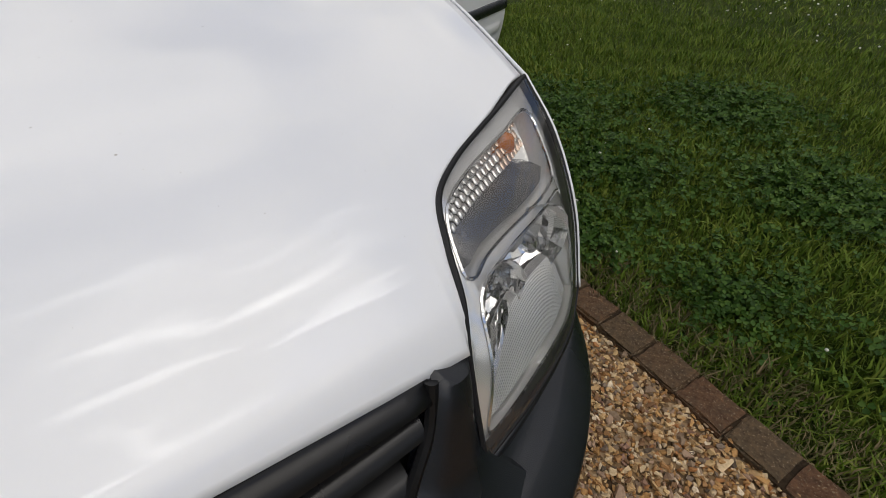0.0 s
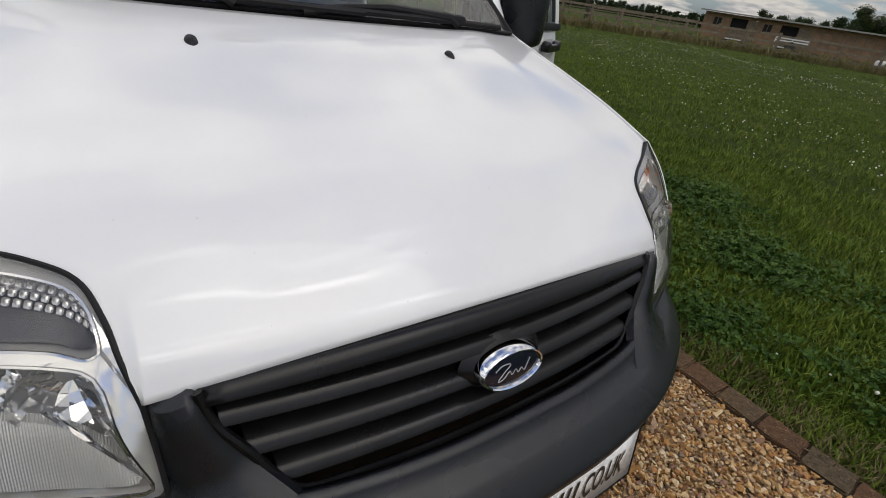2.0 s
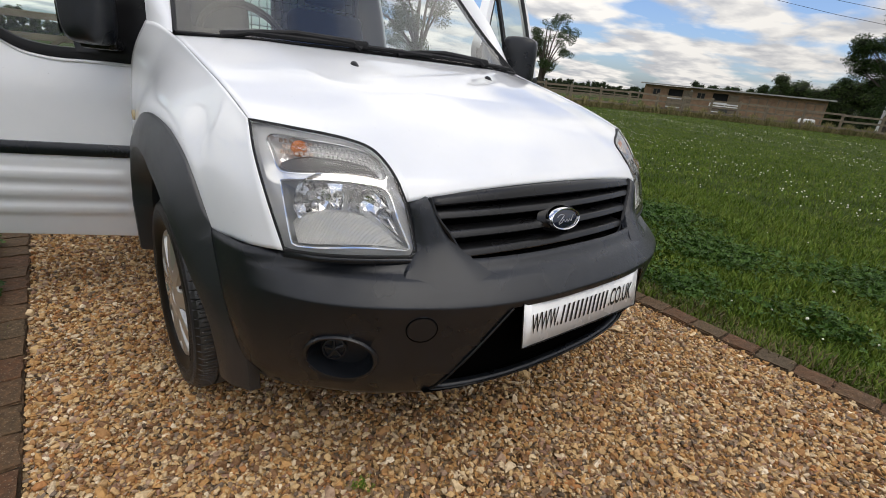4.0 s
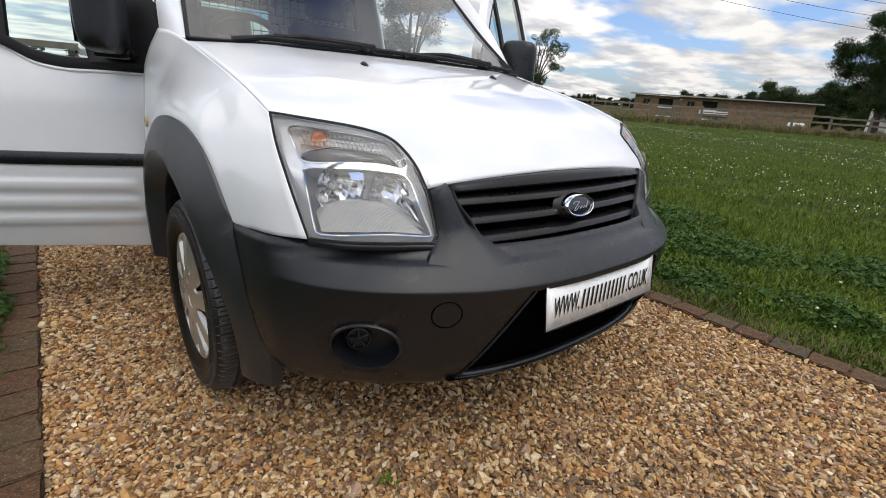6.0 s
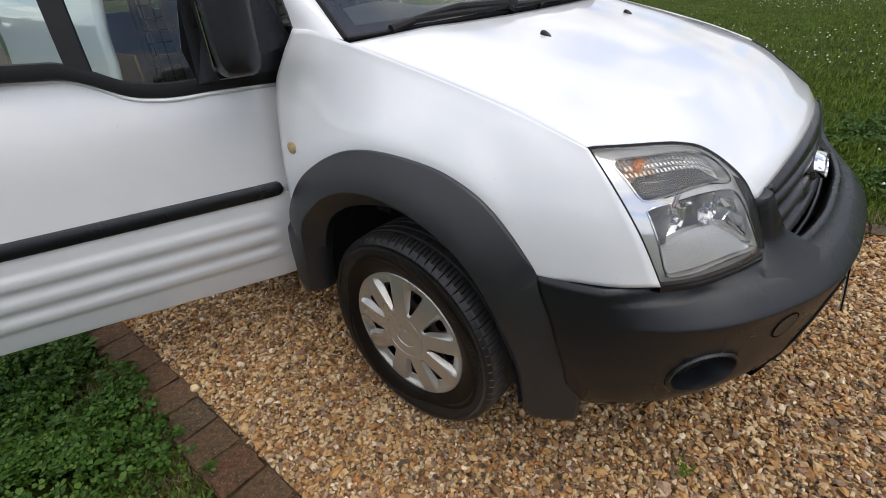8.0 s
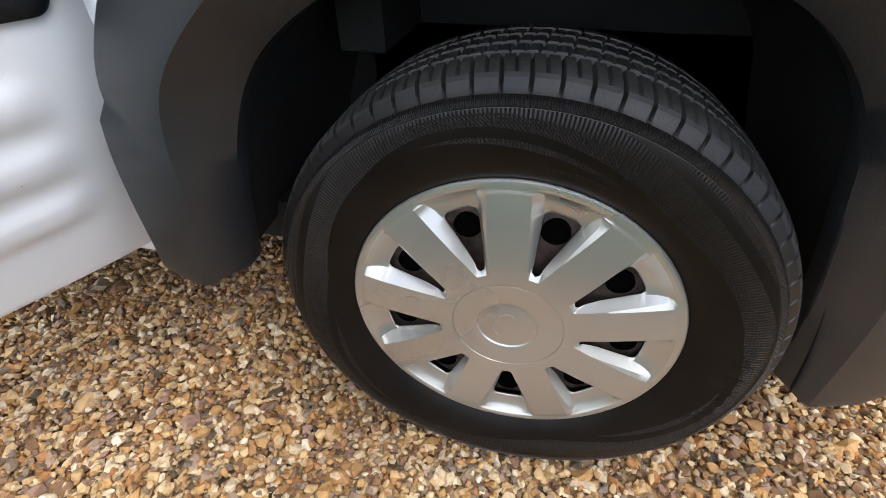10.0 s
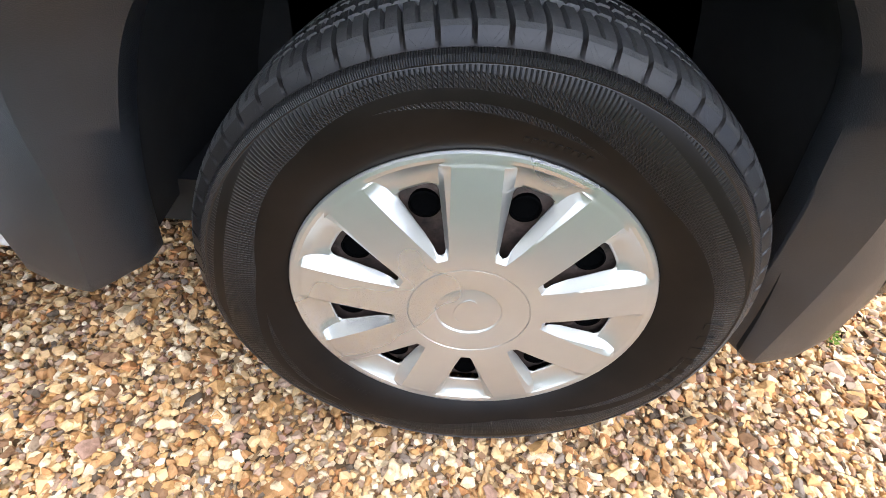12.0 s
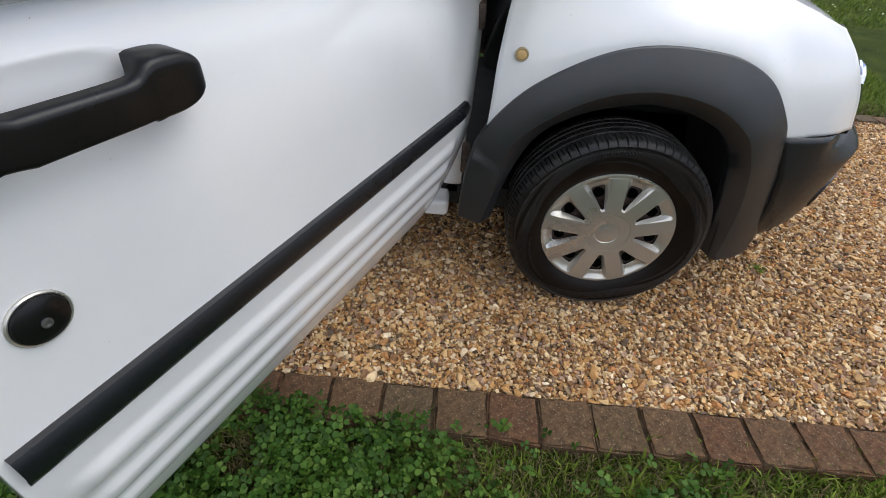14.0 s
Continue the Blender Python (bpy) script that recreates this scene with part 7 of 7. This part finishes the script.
part("wall", bm, CLADDING, shed, "orange-brown boarded wall", smooth=False)
for k in range(int(LEN / 0.45)):
    x = 0.2 + k * 0.45
    if any(a - 0.1 < x < b + 0.1 for a, b, _, _ in opens):
        continue
    bm = bmesh.new()
    box(bm, (x - 0.02, -0.025, 0.05), (x + 0.02, 0.0, H - 0.05))
    part("cover_strip", bm, CLADDING, shed, smooth=False)
bm = bmesh.new()
box(bm, (-0.5, -0.7, H + 0.03), (LEN + 0.5, 4.5, H + 0.16), Matrix.Rotation(radians(1.2), 4, "X"))
part("roof", bm, FELT, shed, smooth=False)
for x0, x1 in ((2.6, 4.1), (7.1, 8.6)):
    # Dark sheet behind the doorway: shade inside the stable put into a colour.
    bm = bmesh.new()
    box(bm, (x0, 0.6, 0), (x1, 0.65, 2.2))
    part("dark_interior", bm, DARK, shed, smooth=False)
    d = part("half_door", (lambda b: (box(b, (x0, -0.06, 0.1), (x1, 0.0, 1.15)), b)[1])(bmesh.new()), TIMBER, shed, smooth=False)
    for z in (0.15, 1.1):
        bm = bmesh.new()
        box(bm, (x0, -0.09, z - 0.06), (x1, -0.06, z + 0.06))
        part("door_rail", bm, TANK, d, smooth=False)
    part("open_door", (lambda b: (box(b, (x1 + 0.05, -0.12, 0.1), (x1 + 1.0, -0.06, 2.0)), b)[1])(bmesh.new()), TIMBER, shed, smooth=False)
for x0 in (1.0, 5.6):
    bm = bmesh.new()
    box(bm, (x0, -0.05, 1.25), (x0 + 0.7, -0.03, 1.9))
    w = part("window", bm, DARK, shed, smooth=False)
    bm = bmesh.new()
    for lo, hi in (((x0 - 0.07, 1.18), (x0, 1.97)), ((x0 + 0.7, 1.18), (x0 + 0.77, 1.97)), ((x0, 1.9), (x0 + 0.7, 1.97)), ((x0, 1.18), (x0 + 0.7, 1.25)), ((x0 + 0.32, 1.25), (x0 + 0.38, 1.9))):
        box(bm, (lo[0], -0.075, lo[1]), (hi[0], -0.028, hi[1]))
    part("window_frame", bm, TIMBER, w, smooth=False)
# closed double doors along the barn end
for x0 in (10.6, 13.2, 15.6):
    d = part("barn_door", (lambda b: (box(b, (x0, -0.07, 0.08), (x0 + 1.7, -0.03, 2.02)), b)[1])(bmesh.new()), CLADDING, shed, smooth=False)
    for lo, hi in (((x0, 0.08), (x0 + 0.1, 2.02)), ((x0 + 0.8, 0.08), (x0 + 0.9, 2.02)), ((x0 + 1.6, 0.08), (x0 + 1.7, 2.02)), ((x0, 1.92), (x0 + 1.7, 2.02)), ((x0, 1.0), (x0 + 1.7, 1.1))):
        bm = bmesh.new()
        box(bm, (lo[0], -0.10, lo[1]), (hi[0], -0.072, hi[1]))
        part("door_rail", bm, TIMBER, d, smooth=False)
bm = bmesh.new()
lathe(bm, [(-0.12, 0.0), (-0.10, 0.12), (-0.02, 0.16), (0.0, 0.17)], 12, "y", (4.9, 0, 1.95))
part("bulkhead_lamp", bm, TANK, shed)

# small trailer, feed tank
tr = thing("trailer", "small grey railed trailer parked before the stables", "trailer", (*polar(68.2, 55), 0))
tr.rotation_euler = (0, 0, shed.rotation_euler[2])
bm = bmesh.new()
soft_box(bm, (-1.3, -0.7, 0.5), (1.3, 0.7, 0.62), 0.03, 1)
part("tray", bm, STEEL, tr, smooth=False)
for z in (0.80, 1.0):
    bm = bmesh.new()
    box(bm, (-1.3, -0.72, z - 0.05), (1.3, -0.66, z + 0.05))
    part("side_rail", bm, TANK, tr, smooth=False)
for x in (-1.28, 0.0, 1.28):
    bm = bmesh.new()
    box(bm, (x - 0.04, -0.66, 0.6), (x + 0.04, -0.62, 1.04))
    part("stake", bm, TANK, tr, smooth=False)
for y in (-0.78, 0.78):
    bm = bmesh.new()
    lathe(bm, [(-0.1, 0.15), (-0.1, 0.38), (0.1, 0.38), (0.1, 0.15), (0.02, 0.14), (0.02, 0.0)], 24, "y", (0, y, 0.42))
    part("wheel", bm, RUBBER, tr)
tank = thing("water_tank", "white water trough beside the fence", "trough", (*polar(75.3, 46), 0))
bm = bmesh.new()
soft_box(bm, (-0.9, -0.35, 0.0), (0.9, 0.35, 0.62), 0.12, 3)
part("basin", bm, TANK, tank)
board = thing("white_board", "white painted board leaning by a tree", "board", (*polar(82.0, 44), 0))
bm = bmesh.new()
soft_box(bm, (-0.12, -1.2, 0.0), (0.0, 1.3, 2.3), 0.03, 1, Matrix.Rotation(radians(9), 4, "Y"))
part("panel", bm, TANK, board, smooth=False)


# ---- trees, hedges ----
def leaf_mat(name, stops):
    m = leaf_material(name, stops, 0.6)
    return m


LEAF_DARK = leaf_mat("dark_tree_leaves", [(0.1, (0.010, 0.022, 0.006)), (0.5, (0.025, 0.048, 0.012)), (0.9, (0.055, 0.085, 0.022))])
LEAF_MID = leaf_mat("hedge_leaves", [(0.1, (0.018, 0.034, 0.010)), (0.5, (0.040, 0.065, 0.018)), (0.9, (0.085, 0.11, 0.035))])
TALL = leaf_mat("tall_seeding_grass", [(0.1, (0.08, 0.10, 0.03)), (0.5, (0.19, 0.17, 0.07)), (0.9, (0.33, 0.26, 0.13))])


def leaf_template():
    v = np.array([(-0.5, 0, 0), (0, -0.35, 0.08), (0.5, 0, 0), (0, 0.35, 0.08)], float)
    return [(v, np.array([(0, 1, 2, 3)])), (v * (0.8, 1.2, -1), np.array([(0, 1, 2, 3)]))]


# Darker than the leaves: shade inside the crowns is put into this colour.
SHADED_CORE = plain("shaded_twigs_and_leaves", (0.011, 0.015, 0.006), 0.95, var=0.5, scale=6)


def ragged(count):
    """Rough spiky lumps that fill the leaf clumps."""
    v0, f0 = ball(2)
    out = []
    for k in range(count):
        rng = np.random.RandomState(300 + k)
        out.append((v0 * rng.uniform(0.62, 1.25, (len(v0), 1)), f0))
    return out


def crown(parent, centres, n, size, material, name="crown", core=0.45):
    """Leaves on many small clumps: centres are (x, y, z, radius)."""
    c = np.array(centres, float)
    k = np.random.choice(len(c), n, p=c[:, 3] ** 2 / (c[:, 3] ** 2).sum())
    d = np.random.normal(size=(n, 3))
    d /= np.linalg.norm(d, axis=1)[:, None]
    r = np.random.uniform(0.35, 1.0, n) ** 0.6 * (1 + 0.13 * np.random.normal(size=n))
    pos = c[k, :3] + d * (r * c[k, 3])[:, None] * (1, 1, 0.8)
    pos[:, 2] = np.maximum(pos[:, 2], 0.05)
    s = size * np.random.uniform(0.6, 1.4, n)
    ob = scatter(name, leaf_template(), pos, turns(n, 1.0), np.stack([s, s, s], 1), material, "", "")
    for key in ("label", "category", "kind"):
        if key in ob:
            del ob[key]
    ob.parent = parent
    if not core:
        return ob
    # mass of twigs and leaves inside the clumps, its shade put into the dark colour
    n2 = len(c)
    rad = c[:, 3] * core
    ob = scatter("inner_foliage", ragged(6), c[:, :3], turns(n2, 0.5), np.stack([rad, rad, rad * 0.8], 1) * np.random.uniform(0.85, 1.05, (n2, 3)), SHADED_CORE, "", "")
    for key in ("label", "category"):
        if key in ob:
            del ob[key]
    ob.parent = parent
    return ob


def tree(at, height, spread, base, leaves, size, label, seed, airy=False, material=None):
    rng = random.Random(seed)
    t = thing("tree", label, "tree", (*at, 0))
    bm = bmesh.new()
    r0 = height * 0.028
    tube(bm, [(0, 0, -0.1), (0.02, 0.01, base * 0.5), (rng.uniform(-.2, .2), rng.uniform(-.2, .2), base), (rng.uniform(-.3, .3), rng.uniform(-.3, .3), height * 0.8)], [r0 * 1.3, r0, r0 * 0.8, r0 * 0.15], 9)
    clumps = []
    for k in range(16 if not airy else 11):
        a = rng.uniform(0, 2 * math.pi)
        z0 = base * rng.uniform(0.8, 1.2)
        reach = spread * rng.uniform(0.45, 1.0)
        z1 = base + (height - base) * (rng.uniform(0.05, 1.0) if airy else (k + rng.uniform(0.2, 0.9)) / 16)
        reach *= math.sin(math.pi * min(0.95, max(0.12, (z1 - base) / (height - base) * 0.8 + 0.15))) ** 0.6
        e = Vector((reach * math.cos(a), reach * math.sin(a), z1))
        mid_p = Vector((e.x * 0.4, e.y * 0.4, z0 + (z1 - z0) * 0.55))
        tube(bm, [(0, 0, z0), mid_p, e], [r0 * 0.5, r0 * 0.3, r0 * 0.06], 6)
        for q in range(4 if not airy else 5):
            f = rng.uniform(0.5, 1.05)
            p = mid_p.lerp(e, f)
            clumps.append((p.x + rng.gauss(0, spread * 0.13), p.y + rng.gauss(0, spread * 0.13), p.z + rng.gauss(0, spread * 0.10), spread * rng.uniform(0.10, 0.24) * (1.15 if airy else 1.0)))
    for q in range(0 if airy else 14):  # leaves about the stem
        clumps.append((rng.gauss(0, spread * 0.16), rng.gauss(0, spread * 0.16), base * 0.95 + (height * 0.85 - base) * q / 13, spread * rng.uniform(0.16, 0.26)))
    part("trunk", bm, BARK, t)
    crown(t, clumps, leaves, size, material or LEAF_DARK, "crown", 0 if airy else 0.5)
    return t


np.random.seed(11)
tree(polar(80.9, 42), 8.2, 3.6, 1.7, 80000, 0.085, "dark leafy tree standing alone at the lawn's edge", 3)
tree(polar(49.6, 40), 6.4, 2.0, 1.6, 16000, 0.075, "slender open-crowned tree behind the paddock fence", 8, True)
tree(polar(35.5, 26), 7.0, 2.9, 1.7, 26000, 0.08, "leafy green tree by the paddock", 14, True, LEAF_MID)
tree(polar(-21, 34), 5.2, 2.6, 1.3, 12000, 0.12, "round leafy tree beyond the field gate", 21, False, LEAF_MID)


def hedge(az0, az1, dist, h, leaves, size, label, wobble=0.3, material=None):
    """A bank of many overlapping leafy clumps with an uneven top."""
    rng = random.Random(int(az0 * 10))
    a = polar((az0 + az1) / 2, dist)
    t = thing("hedge", label, "hedge", (*a, 0))
    c = []
    r0 = h * 0.21
    n = int(dist * radians(az1 - az0) / (r0 * 0.95))
    for k in range(n + 1):
        az = az0 + (az1 - az0) * (k + rng.uniform(-0.4, 0.4)) / n
        hh = h * (1 + wobble * (0.45 * math.sin(k * 0.37 + az0) + 0.35 * math.sin(k * 0.91 + 2.0)) + wobble * rng.uniform(-0.6, 0.4))
        z = r0 * 0.3
        while z < hh - r0 * 0.35:
            r = r0 * rng.uniform(0.65, 1.25)
            p = polar(az + rng.gauss(0, 0.25) * r0 / dist / radians(1), dist + rng.uniform(-1, 1) * h * 0.25)
            c.append((p[0] - a[0], p[1] - a[1], z, r))
            z += r * 0.75
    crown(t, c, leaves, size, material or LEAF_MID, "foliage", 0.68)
    return t


hedge(72.6, 100, 70, 5.0, 170000, 0.14, "dense dark green hedgerow bushes beside the stables", 0.14, LEAF_MID)
hedge(30, 62, 150, 3.1, 60000, 0.24, "long hedge on the far side of the fields", 0.22, LEAF_DARK)
hedge(65.2, 77, 100, 4.1, 60000, 0.16, "dark trees showing above the stable roof", 0.20, LEAF_DARK)
hedge(-60, 30, 130, 4.0, 40000, 0.40, "long hedge on the far side of the fields", 0.4)
# Out of view: added only to give the glossy surfaces something to reflect.
hedge(100, 300, 45, 4.5, 40000, 0.36, "unseen tall hedge behind the viewpoint, added for reflections", 0.3)

# rough grass under the fence
n = 38000
az = np.random.uniform(44, 90, n)
dist = np.interp(az, [44, 53, 62, 72, 90], [31, 33, 36, 38, 41.5]) + np.random.uniform(-0.5, 2.2, n)
pos = np.c_[-1.2 + dist * np.sin(np.radians(az)), -0.55 + dist * np.cos(np.radians(az)), np.zeros(n)]
hgt = np.random.uniform(0.2, 0.75, n) * (0.6 + 0.5 * np.sin(az * 2.1) ** 2)
scatter("rough_grass", blades(6), pos, turns(n, 0.15), np.stack([hgt * 0.55, hgt * 0.5, hgt], 1), TALL, "tall straw-coloured grass along the fence", "grass")

# overhead wires
for k in range(3):
    bm = bmesh.new()
    a, b = Vector((*polar(63, 60), 12.6 + 1.2 * k)), Vector((*polar(100, 66), 6.0 + 0.9 * k))
    tube(bm, [a.lerp(b, q) - Vector((0, 0, 1.2 * math.sin(math.pi * q))) for q in np.linspace(-0.6, 1.2, 13)], 0.02, 4)
    tagged(link_mesh("overhead_wire", bm, SEAL), "thin dark overhead wire across the sky", "wire", "overhead wires")

# ---- edging blocks, laid end to end along the drive ----
def block_material():
    m, t, b = mat("weathered_clay_block")
    v = obj_coords(t)
    oi = t.nodes.new("ShaderNodeObjectInfo")
    tone = ramp(t, oi.outputs["Random"], [(0.0, (0.108, 0.055, 0.029)), (0.35, (0.112, 0.064, 0.034)), (0.7, (0.100, 0.066, 0.036)), (1.0, (0.088, 0.066, 0.041))])
    n = noise_tex(t, v, 45, 8, 0.7)
    worn = ramp(t, n, [(0.34, (0.50, 0.47, 0.43)), (0.5, (1, 1, 1)), (0.66, (1.55, 1.45, 1.32))])
    speck = ramp(t, noise_tex(t, v, 170, 3, 0.5), [(0.60, (0, 0, 0)), (0.69, (0.9, 0.9, 0.9))])
    col = mixed(t, 1.0, tone, worn, "MULTIPLY")
    dirt = ramp(t, noise_tex(t, v, 14, 6, 0.7), [(0.46, (0, 0, 0)), (0.64, (0.5, 0.5, 0.5))])
    col = mixed(t, dirt, col, (0.070, 0.052, 0.033))
    t.links.new(mixed(t, speck, col, (0.24, 0.185, 0.12)), b.inputs["Base Color"])
    b.inputs["Roughness"].default_value = 0.85
    b.inputs["Specular IOR Level"].default_value = 0.2
    bump(t, b, noise_tex(t, v, 90, 8, 0.75), 0.9, 0.006)
    return m


BLOCK = block_material()
JOINT = ground_mat("soil_in_joints", [(0.3, (0.030, 0.022, 0.014)), (0.6, (0.085, 0.056, 0.033)), (0.8, (0.06, 0.055, 0.022))], 40.0, 0.95, 0.8, 220)


def block_mesh(length, width, seed):
    rng = random.Random(seed)
    bm = bmesh.new()
    box(bm, (-width / 2, -length / 2, -0.06), (width / 2, length / 2, 0.0))
    bmesh.ops.bevel(bm, geom=[e for e in bm.edges if all(v.co.z > -0.01 for v in e.verts)], offset=0.006, segments=2, affect="EDGES")
    bmesh.ops.subdivide_edges(bm, edges=[e for e in bm.edges if e.calc_length() > 0.05 and all(v.co.z > -0.02 for v in e.verts)], cuts=3, use_grid_fill=True)
    for v in bm.verts:
        v.co += Vector((rng.uniform(-1, 1), rng.uniform(-1, 1), rng.uniform(-0.8, 0.5))) * 0.0032
    me = bpy.data.meshes.new("brick")
    bm.to_mesh(me)
    bm.free()
    me.materials.append(BLOCK)
    return me


def edging(name, x_of, y0, y1, pitch, width, z, tilt):
    e = tagged(new(name), "row of worn brown clay edging blocks", "edging", kind="structure")
    bm = bmesh.new()
    ys = np.arange(y0 - 0.1, y1 + 0.1, 0.05)
    sheet(bm, [[(x_of(y) + d, y, z - 0.0065 + 0.001 * math.sin(31 * y) * math.sin(17 * y + 40 * d)) for y in ys] for d in (-width * 0.49, -width * 0.2, width * 0.2, width * 0.49)], flip=True)
    face_towards(bm, (0, 0, 1))
    part("joint_bed", bm, JOINT, e)
    meshes = [block_mesh(pitch - 0.0045, width, k) for k in range(5)]
    y, k = y0, 0
    while y < y1:
        ob = new("brick", meshes[k % 5])
        ob.parent = e
        ob.matrix_basis = pose(x_of(y) + random.uniform(-0.003, 0.003), y, z + random.uniform(-0.002, 0.002), random.uniform(-1.6, 1.6), random.uniform(-1.6, 1.6) + tilt, random.uniform(-2.4, 2.4))
        y += pitch
        k += 1


random.seed(4)
edging("edging_left", lambda y: -1.243 - 0.07, 0.256 - 0.07 - 0.1405 * 40, 5.5, 0.1405, 0.14, 0.012, 0)
edging("edging_right", lambda y: edge_right(y) + 0.062, 0.08 - 0.1435 * 40, 6.0, 0.1435, 0.116, 0.014, 0)
